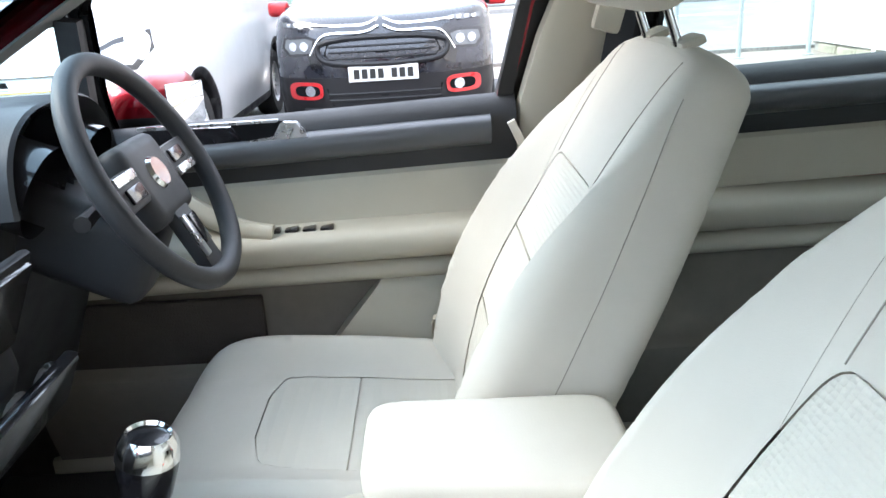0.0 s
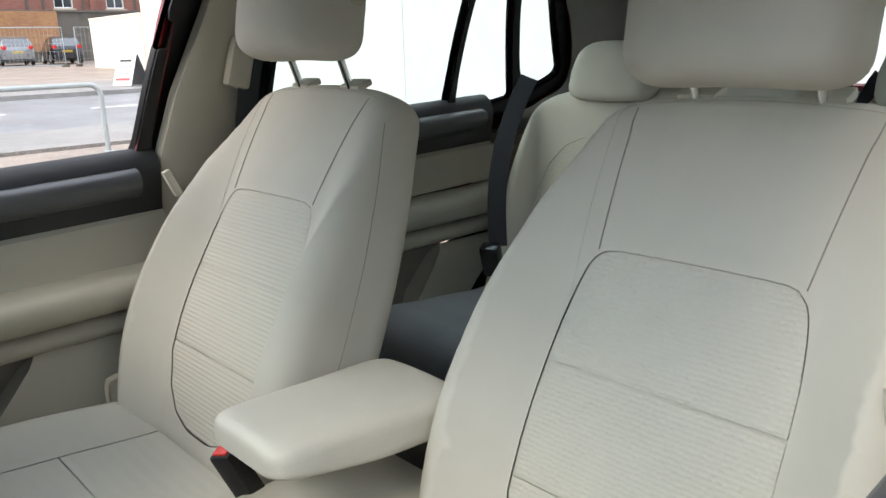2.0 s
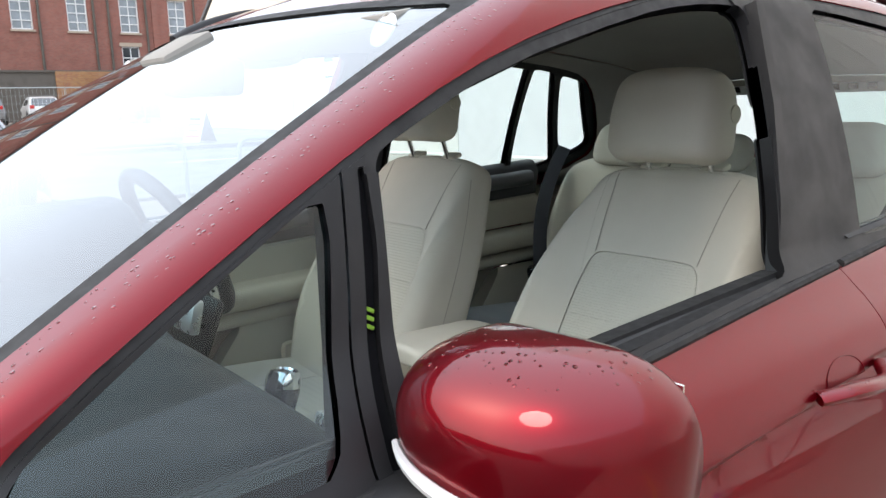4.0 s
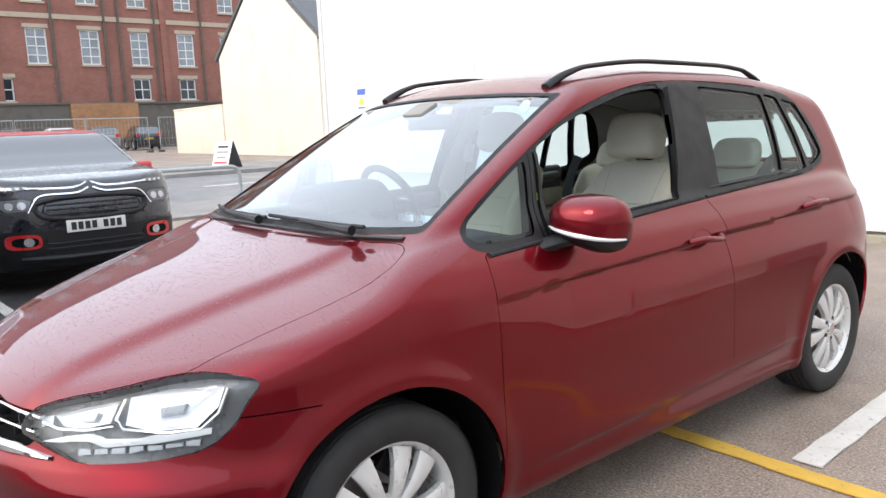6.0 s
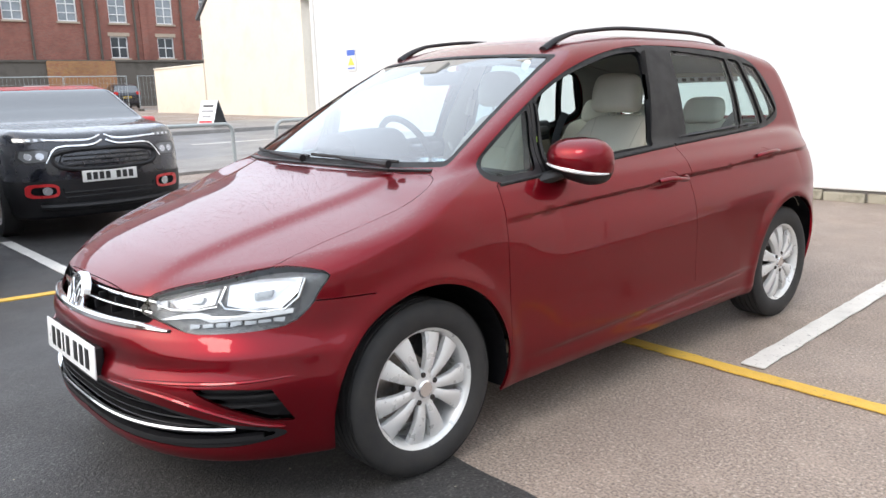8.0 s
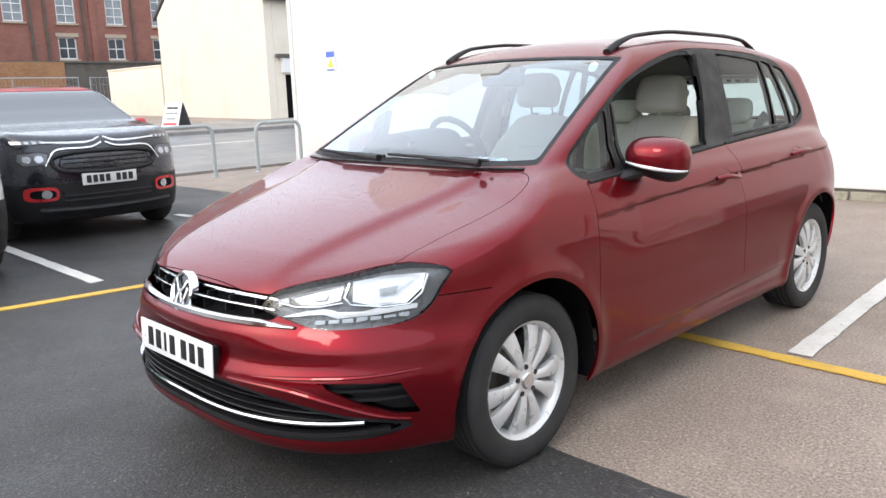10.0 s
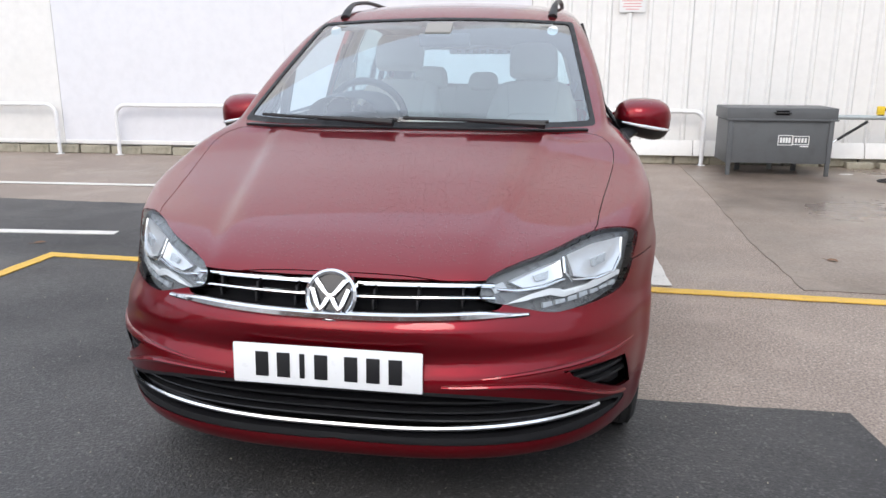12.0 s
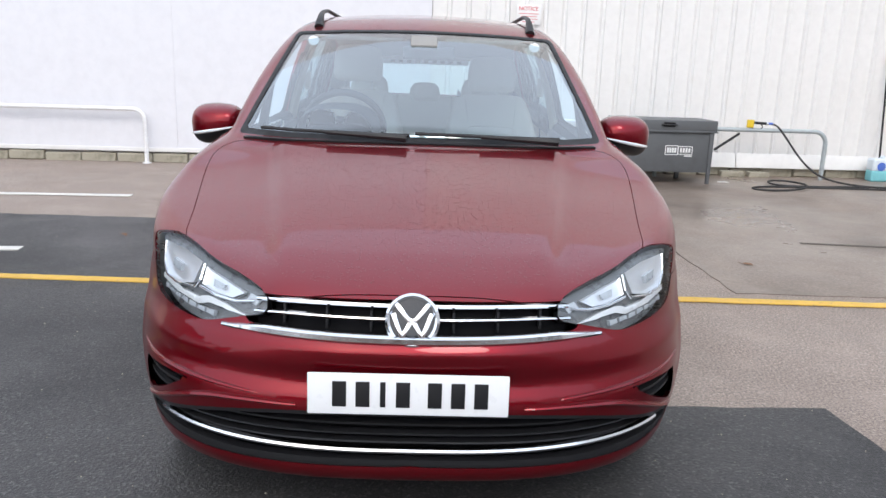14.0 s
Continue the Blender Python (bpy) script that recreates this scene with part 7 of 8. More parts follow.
def strip(x0, x1, y0, y1, thick, step=2.0, y1b=None):
    """A thin sheet lying on the ground between two x and two y."""
    n = max(1, int(abs(x1 - x0) / step))
    xs = [x0 + (x1 - x0) * i / n for i in range(n + 1)]
    bm = bmesh.new()
    rows = [[bm.verts.new((x, y, land(x) + dz)) for y, dz in ((y0, -0.05), (y0, thick), (y1, thick), (y1, -0.05))] for x in xs]
    for a, b in zip(rows, rows[1:]):
        for k in range(4):
            bm.faces.new((a[k], a[(k + 1) % 4], b[(k + 1) % 4], b[k]))
    bm.faces.new(rows[0])
    bm.faces.new(rows[-1][::-1])
    return bm


def ground_sheet():
    xs = [-600, -200, -60, -42, -24, -17.5, -11, -5, 0, 5, 40, 600]
    ys = [-600, -60, -20, 0, 20, 60, 600]
    bm = bmesh.new()
    grid = [[bm.verts.new((x, y, land(x))) for y in ys] for x in xs]
    low = [[bm.verts.new((x, y, land(x) - 0.4)) for y in ys] for x in xs]
    for i in range(len(xs) - 1):
        for j in range(len(ys) - 1):
            bm.faces.new((grid[i][j], grid[i + 1][j], grid[i + 1][j + 1], grid[i][j + 1]))
            bm.faces.new((low[i][j], low[i][j + 1], low[i + 1][j + 1], low[i + 1][j]))
    return bm


def structure(name, bm, mat, label, category):
    return tagged(part(name, bm, mat), label, category, kind="structure")


def ragged(points, amount, seed, every=0.12):
    """An outline with a slightly broken edge."""
    rng = random.Random(seed)
    out = []
    for a, b in zip(points, points[1:] + points[:1]):
        a, b = Vector(a), Vector(b)
        n = max(1, min(60, int((b - a).length / every)))
        for i in range(n):
            p = a.lerp(b, i / n)
            out.append((p.x + rng.uniform(-amount, amount), p.y + rng.uniform(-amount, amount)))
    return out


structure("ground", ground_sheet(), OLD_ASPHALT, "worn brownish damp asphalt of the car park", "ground")
structure("tarmac_patch", plate(ragged([(-9, -14), (9, -14), (9, -1.6), (1.72, -0.28), (1.66, 0.14), (1.03, 0.14), (-1.0, 0.14), (-1.1, 0.66), (-1.15, 3.55), (-9, 3.55)], 0.012, 4), 0.05, "z", -0.046),
          NEW_ASPHALT, "newer dark tarmac with a ragged edge", "tarmac")
structure("concrete_apron", plate(ragged([(1.94, 1.78), (12, 1.66), (12, 7.6), (1.90, 7.2), (1.92, 5.1), (1.89, 2.97)], 0.008, 9), 0.05, "z", -0.045),
          CONCRETE, "damp smooth brown concrete by the wall", "concrete")
structure("drain_channel", plate([(3.03, 3.225), (3.9, 3.145), (3.9, 3.185), (3.03, 3.262)], 0.004, "z", 0.006), SOOT_STONE, "narrow dark drain slot in the concrete", "drain")


def line_of(name, points, width, mat, label, seed):
    """A painted line of one even width along a few points."""
    pts = [Vector((*p, 0)) for p in points]
    left, right = [], []
    rng = random.Random(seed)
    for i, p in enumerate(pts):
        d = (pts[min(i + 1, len(pts) - 1)] - pts[max(i - 1, 0)]).normalized()
        side = Vector((-d.y, d.x, 0)) * width / 2
        left.append((p + side).xy)
        right.append((p - side).xy)
    ring = ragged([tuple(q) for q in left + right[::-1]], 0.004, seed, 0.06)
    return tagged(part(name, plate(ring, 0.006, "z", 0.004 + 0.0004 * (seed % 4)), mat), label, "road marking", kind="structure")


line_of("yellow_line_across", [(-2.79, 1.74), (-1.0, 1.70), (1.2, 1.62), (4.4, 1.56)], 0.085, YELLOW, "worn yellow bay line across the asphalt", 1)
line_of("yellow_line_along", [(-2.75, 1.70), (-2.75, 1.24), (-3.05, -0.75), (-3.12, -1.9)], 0.085, YELLOW, "worn yellow bay line leading off at an angle", 2)
line_of("white_line_1", [(1.15, 1.72), (0.97, 5.9)], 0.11, WHITE_PAINT, "worn white bay line beside the red car", 3)
line_of("white_line_2", [(-2.75, 4.53), (-7.2, 4.23)], 0.10, WHITE_PAINT, "worn white bay line near the white wall", 4)
line_of("white_line_3", [(-2.7, 2.4), (-6.0, 2.07)], 0.10, WHITE_PAINT, "worn white bay line on dark tarmac", 5)
line_of("white_line_4", [(-3.3, 0.1), (-5.5, 0.09)], 0.10, WHITE_PAINT, "worn white bay line beside the parked hatchback", 6)

structure("road", strip(-19.0, -12.6, -60, 80, 0.006), STREET, "wet grey street", "road")
structure("pavement_near", strip(-12.5, -10.3, -60, 80, 0.05), PAVING, "grey pavement along the car park", "pavement")
structure("pavement_far", strip(-22.6, -19.0, -60, 80, 0.11), PAVING, "patched grey pavement across the street", "pavement")
for i in range(9):
    y = -6 + 4.2 * i
    tagged(part("road_dash", strip(-15.96, -15.84, y, y + 2.6, 0.010, 0.2), WHITE_PAINT), "white dashed centre line on the street", "road marking", "centre dashes", "structure")

# ---------------------------------------------------------------- the white warehouse wall
WALL = Matrix.Translation((0, 7.15, 0)) @ Matrix.Rotation(math.atan(0.05), 4, "Z")


def ribbed_sheet(width, height, ribs, base):
    """Trapezoid-profile cladding sheet with upright ribs."""
    p = width / ribs
    bm = bmesh.new()
    pts = []
    for i in range(ribs):
        for a, d in ((0.0, 0), (0.70, 0), (0.78, -0.026), (0.92, -0.026)):
            pts.append(((i + a) * p, d))
    pts.append((width, 0))
    lo = [bm.verts.new((x, y, base)) for x, y in pts]
    hi = [bm.verts.new((x, y, height)) for x, y in pts]
    for k in range(len(pts) - 1):
        bm.faces.new((lo[k], lo[k + 1], hi[k + 1], hi[k]))
    bk = [bm.verts.new(c) for c in ((0, 0.02, base), (width, 0.02, base), (width, 0.02, height), (0, 0.02, height))]
    bm.faces.new(bk[::-1])
    return bm


wall = structure("wall_north", moved(box(40.3, 0.3, 9.0, at=(10.05, 0.175, 4.5)), WALL), WALL_CORE, "high white clad warehouse wall on a stone plinth", "wall")
sheet_me = None
for i in range(36):
    x = 0.05 + 0.957 * i
    if x > 29:
        break
    if sheet_me is None:
        first = part("cladding_sheet", ribbed_sheet(0.955, 9.0, 4, 0.14), WHITE_SHEET, wall, smooth=False)
        sheet_me = first.data
        ob = first
    else:
        ob = put("cladding_sheet", sheet_me, None, wall)
    ob.matrix_world = WALL @ Matrix.Translation((x, 0, 0))
ob = part("smooth_board", box(3.89, 0.03, 8.87, 0.001, 1, at=(-8.147, -0.008, 4.565)), WHITE_SHEET, wall, "smooth white painted board")
ob.matrix_world = WALL
for i in range(2):
    ob = part("smooth_board", box(3.119, 0.03, 8.87, 0.001, 1, at=(0, 0, 4.565)), WHITE_BOARD, wall, "smooth white painted board")
    ob.matrix_world = WALL @ Matrix.Translation((-4.64 + 3.12 * i, -0.003, 0))
for x0, x1 in ((-10.08, -6.21), (-6.19, 0.04)):
    ob = part("bottom_rail", box(x1 - x0, 0.02, 0.05, 0.004, at=((x0 + x1) / 2, -0.026, 0.155)), WHITE_SHEET, wall)
    ob.matrix_world = WALL
for i in range(5):
    ob = part("base_board", box(1.99, 0.022, 0.19, 0.004, at=(0, 0, 0)), WHITE_SHEET, wall, "loose white base board")
    ob.matrix_world = WALL @ Matrix.Translation((1.05 + 2.0 * i, -0.075, 0.205)) @ Matrix.Rotation(radians(-14), 4, "X")
ob = part("corner_trim", box(0.1, 0.06, 8.9, 0.004, at=(-10.08, -0.02, 4.55)), WHITE_SHEET, wall)
ob.matrix_world = WALL
block_me = part("plinth_block", box(0.42, 0.09, 0.115, 0.012, 1), PLINTH, wall)
blocks = random.Random(3)
for i in range(46):
    ob = block_me if i == 0 else put("plinth_block", block_me.data, None, wall)
    ob.matrix_world = WALL @ Matrix.Translation((-9.7 + 0.435 * i + blocks.uniform(-0.012, 0.012), 0.01 + blocks.uniform(-0.014, 0.014), 0.055 + blocks.uniform(-0.02, 0.006)))


def lettering(text, size, depth=0.002):
    """Plain built-in letters as a mesh in the x-z plane, starting at the origin."""
    cu = bpy.data.curves.new("letters", "FONT")
    cu.body, cu.size, cu.extrude = text, size, depth
    ob = bpy.data.objects.new("letters", cu)
    me = bpy.data.meshes.new_from_object(ob)
    bpy.data.objects.remove(ob)
    bm = bmesh.new()
    bm.from_mesh(me)
    bpy.data.meshes.remove(me)
    bpy.data.curves.remove(cu)
    return moved(bm, Matrix.Rotation(radians(90), 4, "X"))


def wall_thing(name, label, category, x, d, z=0.0, group=""):
    return thing(name, label, category, WALL @ Matrix.Translation((x, -d, z)), group)


sign = wall_thing("notice_sign", "small white notice sign with a red heading on the wall", "sign", 1.23, 0.03, 1.81)
part("sign_plate", box(0.30, 0.008, 0.24, 0.002, at=(0, -0.004, 0.12)), SIGN_WHITE, sign)
part("heading", moved(lettering("NOTICE", 0.066), Matrix.Translation((-0.127, -0.0105, 0.168))), SIGN_RED, sign, "red heading letters")
for i, w in enumerate((0.24, 0.20, 0.22, 0.15)):
    part("text_bar", box(w, 0.003, 0.010, at=(0, -0.0095, 0.13 - 0.032 * i)), SIGN_PINK, sign)
sign = wall_thing("warning_sign", "small white warning sign with a blue band and yellow triangle", "sign", -8.97, 0.03, 1.7)
part("sign_plate", box(0.27, 0.008, 0.40, 0.002, at=(0, -0.004, 0.2)), SIGN_WHITE, sign)
part("blue_band", box(0.23, 0.003, 0.10, at=(0, -0.0095, 0.32)), SIGN_BLUE, sign, "blue printed band")
part("triangle", plate([(-0.09, 0.10), (0.09, 0.10), (0, 0.25)], -0.004, "y", -0.008), SIGN_YELLOW, sign, "yellow triangle")
part("text_bar", box(0.2, 0.003, 0.025, at=(0, -0.0095, 0.05)), SIGN_BLUE, sign)


def hoop(x0, x1, top, r, bend=0.14):
    """A bent tube: two posts and a top rail, along local x."""
    pts = [(x0, 0, -0.03), (x0, 0, top - bend)]
    pts += [(x0 + bend * (1 - math.cos(a)), 0, top - bend + bend * math.sin(a)) for a in [math.pi / 2 * k / 6 for k in range(1, 7)]]
    pts += [(x1 - bend * (1 - math.sin(a)), 0, top - bend + bend * math.cos(a)) for a in [math.pi / 2 * k / 6 for k in range(0, 7)]]
    pts += [(x1, 0, -0.03)]
    return tube(pts, r, 14)


for x0, x1 in ((-8.5, -6.22), (-5.37, -3.43), (0.35, 2.15)):
    b = wall_thing("hoop_barrier", "white painted tubular hoop barrier at the wall foot", "barrier", 0, 0.14, 0, "white hoops")
    part("hoop", hoop(x0, x1, 0.655, 0.026), WHITE_TUBE, b)
    for x in (x0, x1):
        part("foot_plate", turned([(0, -0.01), (0.055, -0.01), (0.055, 0.008), (0.028, 0.014)], 20, "z"), WHITE_TUBE, b).location = (x, 0, 0)
rail = wall_thing("hoop_barrier", "galvanised grey tubular hoop barrier at the wall foot", "barrier", 0, 0.32)
part("hoop", hoop(2.9, 5.09, 0.62, 0.027, 0.16), GREY_TUBE, rail)

# unseen plain walls added behind the camera to shape reflections and block low sky
structure("unseen_wall_east", box(0.4, 34, 5.0, 0.02, at=(10.2, -9.4, 2.5)), WHITE_SHEET, "unseen white sheet wall added for the car's side reflections", "wall")
structure("unseen_wall_south", box(22, 0.4, 2.4, 0.02, at=(-0.8, -19, 1.2)), SOOT_BRICK, "unseen dark brick wall added to block low sky", "wall")

# ---------------------------------------------------------------- steel site box
chest = thing("steel_site_box", "dark grey steel site box on legs with a hinged lid", "tool box", WALL @ Matrix.Translation((2.82, -0.62, 0)))
part("body", box(1.13, 0.54, 0.47, 0.008, at=(0, 0, 0.375)), STEEL_BOX, chest)
part("lid", join(box(1.17, 0.57, 0.135, 0.01, at=(0, -0.004, 0.685)), box(1.19, 0.05, 0.02, 0.006, at=(0, -0.28, 0.622))), STEEL_BOX, chest)
part("lid_handle", tube(smooth_line([(-0.085, -0.289, 0.70), (-0.08, -0.318, 0.70), (0.08, -0.318, 0.70), (0.085, -0.289, 0.70)], 1), 0.009, 8), BLACK_PLASTIC, chest)
# flat dark plate on the lid, coloured as a recess in shade
part("handle_recess", box(0.14, 0.006, 0.05, 0.002, at=(0, -0.291, 0.70)), DARK, chest)
for x in (-0.53, 0.53):
    part("corner_post", box(0.045, 0.03, 0.62, 0.004, at=(x, -0.272, 0.31)), STEEL_BOX, chest)
    part("leg", box(0.05, 0.05, 0.16, 0.004, at=(x * 0.6, 0.18, 0.08)), STEEL_BOX, chest)
for x, w, h in ((0.06, 0.15, 0.105), (0.225, 0.17, 0.09)):
    part("emblem_frame", join(box(w, 0.004, 0.008, at=(x, -0.273, 0.40 + h / 2)), box(w, 0.004, 0.008, at=(x, -0.273, 0.40 - h / 2)),
                              box(0.008, 0.004, h, at=(x - w / 2, -0.273, 0.40)), box(0.008, 0.004, h, at=(x + w / 2, -0.273, 0.40))), SIGN_WHITE, chest, "white painted outline")
    for k in range(4):
        part("emblem_bar", box(0.022, 0.004, h * 0.55, at=(x + (k - 1.5) * w * 0.2, -0.273, 0.40)), SIGN_WHITE, chest)
part("emblem_bar", box(0.09, 0.004, 0.016, at=(0.265, -0.273, 0.335)), SIGN_WHITE, chest)

# ---------------------------------------------------------------- washing gear
gun = wall_thing("pressure_washer_gun", "yellow and black pressure washer gun lying on the rail", "spray gun", 4.12, 0.32, 0.64)
part("grip", box(0.085, 0.045, 0.10, 0.014, at=(-0.05, -0.01, 0.06)), GUN_YELLOW, gun, "yellow plastic grip")
part("barrel", tube([(-0.02, -0.01, 0.075), (0.06, -0.01, 0.07), (0.15, -0.01, 0.065)], 0.017, 10), BLACK_PLASTIC, gun)
part("trigger_guard", tube(smooth_line([(-0.04, -0.01, 0.02), (0.0, -0.01, -0.008), (0.08, -0.01, -0.012), (0.12, -0.01, 0.02), (0.09, -0.01, 0.055)], 2), 0.007, 8), BLACK_PLASTIC, gun)
part("coupling", tube([(0.15, -0.01, 0.065), (0.18, -0.01, 0.065)], 0.02, 10), CHROME, gun, "bright metal coupling")
lance = wall_thing("spray_lance", "black spray lance leaning between rail and ground", "lance", 0, 0.30)
a, b = Vector((3.93, -0.06, 0.575)), Vector((3.32, -0.10, 0.17))
part("handle", tube([a, a.lerp(b, 0.52)], 0.016, 10), BLACK_PLASTIC, lance)
part("pipe", tube([a.lerp(b, 0.52), a.lerp(b, 0.93)], 0.009, 10), CHROME, lance, "bright steel pipe")
part("nozzle", tube([a.lerp(b, 0.92), b], 0.015, 10), BLACK_PLASTIC, lance)
hose = wall_thing("pressure_hose", "long black rubber hose looped on the concrete", "hose", 0, 0.32)
run = [(4.30, -0.01, 0.705), (4.42, -0.02, 0.69), (4.55, -0.05, 0.52), (4.78, -0.1, 0.22), (4.98, -0.25, 0.05), (5.25, -0.55, 0.016), (5.7, -0.72, 0.014), (6.3, -0.8, 0.014)]
loop = [(6.3, -0.98, 0.014), (5.4, -0.78, 0.014), (4.6, -0.75, 0.014), (4.0, -0.72, 0.016), (3.72, -0.88, 0.014), (3.9, -1.06, 0.014), (4.3, -1.02, 0.03), (4.52, -0.78, 0.05),
        (4.4, -0.45, 0.05), (4.16, -0.42, 0.045), (4.1, -0.68, 0.03), (4.5, -0.72, 0.018), (5.1, -0.62, 0.014), (5.6, -0.60, 0.014), (6.3, -0.64, 0.014)]
part("hose", tube(smooth_line(run, 3), 0.012, 10), RUBBER, hose)
part("hose_loop", tube(smooth_line(loop, 3), 0.012, 10), RUBBER, hose)
part("blue_sleeve", tube([(4.29, -0.01, 0.706), (4.36, -0.012, 0.705)], 0.016, 10), SIGN_BLUE, hose, "blue hose sleeve")
can = wall_thing("screenwash_can", "pale blue plastic can of cleaning liquid by the wall", "can", 5.86, 0.28)
part("liquid", box(0.22, 0.16, 0.15, 0.03, 3, at=(0, 0, 0.077)), AQUA, can, "aqua liquid in the lower half")
part("container", join(box(0.218, 0.158, 0.16, 0.03, 3, at=(0, 0, 0.22)), box(0.05, 0.05, 0.04, 0.01, at=(0.05, 0, 0.315))), MILKY, can)
part("emblem", turned([(0, 0), (0.055, 0), (0.055, 0.003)], 24, "z"), SIGN_BLUE, can, "blue swirl emblem").matrix_local = pose(0, -0.082, 0.20, 90, 0, 0)
pole = wall_thing("leaning_pole", "thin dark pole leaning on the wall", "pole", 5.95, 0.14)
part("pole", tube([(0, -0.05, 0), (-0.02, 0.09, 1.5)], 0.012, 10), BLACK_PLASTIC, pole)
part("tip", tube([(-0.02, 0.09, 1.5), (-0.021, 0.098, 1.58)], 0.014, 10), SIGN_RED, pole, "red tip")
brk = wall_thing("loose_brick", "loose pale brick lying under the base board", "brick", 3.98, 0.14, 0.0, "loose bricks")
part("brick", box(0.30, 0.11, 0.075, 0.008, at=(0, 0, 0.0375)), PLINTH, brk)
brk = wall_thing("loose_brick", "loose pale brick lying under the base board", "brick", 4.33, 0.15, 0.0, "loose bricks")
part("brick", box(0.26, 0.11, 0.07, 0.008, at=(0, 0, 0.035)), PLINTH, brk)
paper = wall_thing("scrap_of_paper", "crumpled white scrap on the concrete", "litter", 3.62, 0.72, 0.008)
part("sheet", moved(plate(ragged([(-0.07, -0.02), (0.07, -0.03), (0.06, 0.03), (-0.06, 0.03)], 0.008, 2, 0.03), 0.004, "z"), Matrix()), SIGN_WHITE, paper)

# ---------------------------------------------------------------- street side
for y0, y1 in ((2.0, 4.58), (5.42, 6.35)):
    b = thing("hoop_barrier", "grey galvanised hoop barrier beside the street pavement", "barrier", pose(-9.6, 0, 0.004, 0, 0, 90), "street hoops")
    part("hoop", hoop(y0, y1, 0.86, 0.032, 0.15), GREY_TUBE, b)
    for y in (y0, y1):
        part("foot_plate", turned([(0, -0.01), (0.07, -0.01), (0.07, 0.008), (0.03, 0.014)], 20, "z"), GREY_TUBE, b).location = (y, 0, 0)
ab = thing("pavement_sign", "white folding pavement sign with red lettering bars", "sign", pose(-20.2, 9.2, land(-20.2) + 0.11, 0, 0, 24))
for s, mat in ((-1, SIGN_WHITE), (1, STEEL_BOX)):
    bd = part("board", box(0.62, 0.03, 0.86, 0.006, at=(0, 0, 0.43)), mat, ab)
    bd.matrix_local = pose(0, 0.34 * s, 0, 22 * s, 0, 0)
    if s < 0:
        for i, (w, c) in enumerate(((0.4, SIGN_BLACK), (0.46, PRINT_GREY), (0.34, PRINT_GREY), (0.5, SIGN_RED))):
            part("text_bar", box(w, 0.005, 0.07, at=(0, -0.017, 0.68 - 0.17 * i)), c, bd)


def pierced(x0, x1, z0, z1, holes, thick):
    """A wall (x, z) with rectangular openings (xa, xb, za, zb) right through it, face at y = 0."""
    xs = sorted({x0, x1, *[h[0] for h in holes], *[h[1] for h in holes]})
    zs = sorted({z0, z1, *[h[2] for h in holes], *[h[3] for h in holes]})
    solid = lambda i, k: 0 <= i < len(xs) - 1 and 0 <= k < len(zs) - 1 and not any(h[0] <= xs[i] < h[1] and h[2] <= zs[k] < h[3] for h in holes)  # noqa: E731
    bm = bmesh.new()

    def quad(*c):
        bm.faces.new([bm.verts.new(p) for p in c])

    for i in range(len(xs) - 1):
        for k in range(len(zs) - 1):
            if not solid(i, k):
                continue
            a, b, c, d = xs[i], xs[i + 1], zs[k], zs[k + 1]
            quad((a, 0, c), (b, 0, c), (b, 0, d), (a, 0, d))
            quad((b, thick, c), (a, thick, c), (a, thick, d), (b, thick, d))
            if not solid(i - 1, k):
                quad((a, thick, c), (a, 0, c), (a, 0, d), (a, thick, d))
            if not solid(i + 1, k):
                quad((b, 0, c), (b, thick, c), (b, thick, d), (b, 0, d))
            if not solid(i, k - 1):
                quad((a, thick, c), (b, thick, c), (b, 0, c), (a, 0, c))
            if not solid(i, k + 1):
                quad((a, 0, d), (b, 0, d), (b, thick, d), (a, thick, d))
    bmesh.ops.remove_doubles(bm, verts=bm.verts, dist=1e-4)
    return bm


def sash(parent, xa, xb, za, zb, cols, rows, deep, glass, rim=0.09, bar=0.05):
    """A window in an opening: outer rim with glazing bars, and its pane."""
    w = part("window", box(xb - xa, 0.03, zb - za, at=((xa + xb) / 2, deep + 0.05, (za + zb) / 2)), glass, parent, "dark glass window in a white rim")
    bits = [box(rim, 0.07, zb - za, 0.006, at=(xa + rim / 2, deep, (za + zb) / 2)), box(rim, 0.07, zb - za, 0.006, at=(xb - rim / 2, deep, (za + zb) / 2)),
            box(xb - xa, 0.072, rim, 0.006, at=((xa + xb) / 2, deep, za + rim / 2)), box(xb - xa, 0.072, rim, 0.006, at=((xa + xb) / 2, deep, zb - rim / 2))]
    for i in range(1, cols):
        bits.append(box(bar, 0.05, zb - za - rim, at=(xa + (xb - xa) * i / cols, deep, (za + zb) / 2)))
    for i in range(1, rows):
        bits.append(box(xb - xa - rim, 0.052, bar, at=((xa + xb) / 2, deep, za + (zb - za) * i / rows)))
    part("window_frame", join(*bits), WHITE_FRAME, w)
    return w


# brick mill across the street
MILL = pose(-60, 0, 0, 0, 0, 90)
mill = thing("brick_mill", "tall red brick mill with white sash windows and downpipes", "building", MILL)
holes = [(16.6 + 3.68 * i, 18.0 + 3.68 * i, 7.2, 9.75) for i in range(-6, 7)]
holes += [(10.45 + 3.68 * i if i < 1 else 20.2 + 3.68 * (i - 1), (10.45 + 3.68 * i if i < 1 else 20.2 + 3.68 * (i - 1)) + 1.35, 4.55, 6.2) for i in range(-4, 6)]
holes += [(16.6 + 3.68 * i, 18.0 + 3.68 * i, 11.6, 14.0) for i in range(-6, 7)]
part("wall", pierced(-8, 44, 0.3, 16.5, holes, 0.5), RED_BRICK, mill, "weathered red brick wall", smooth=False)
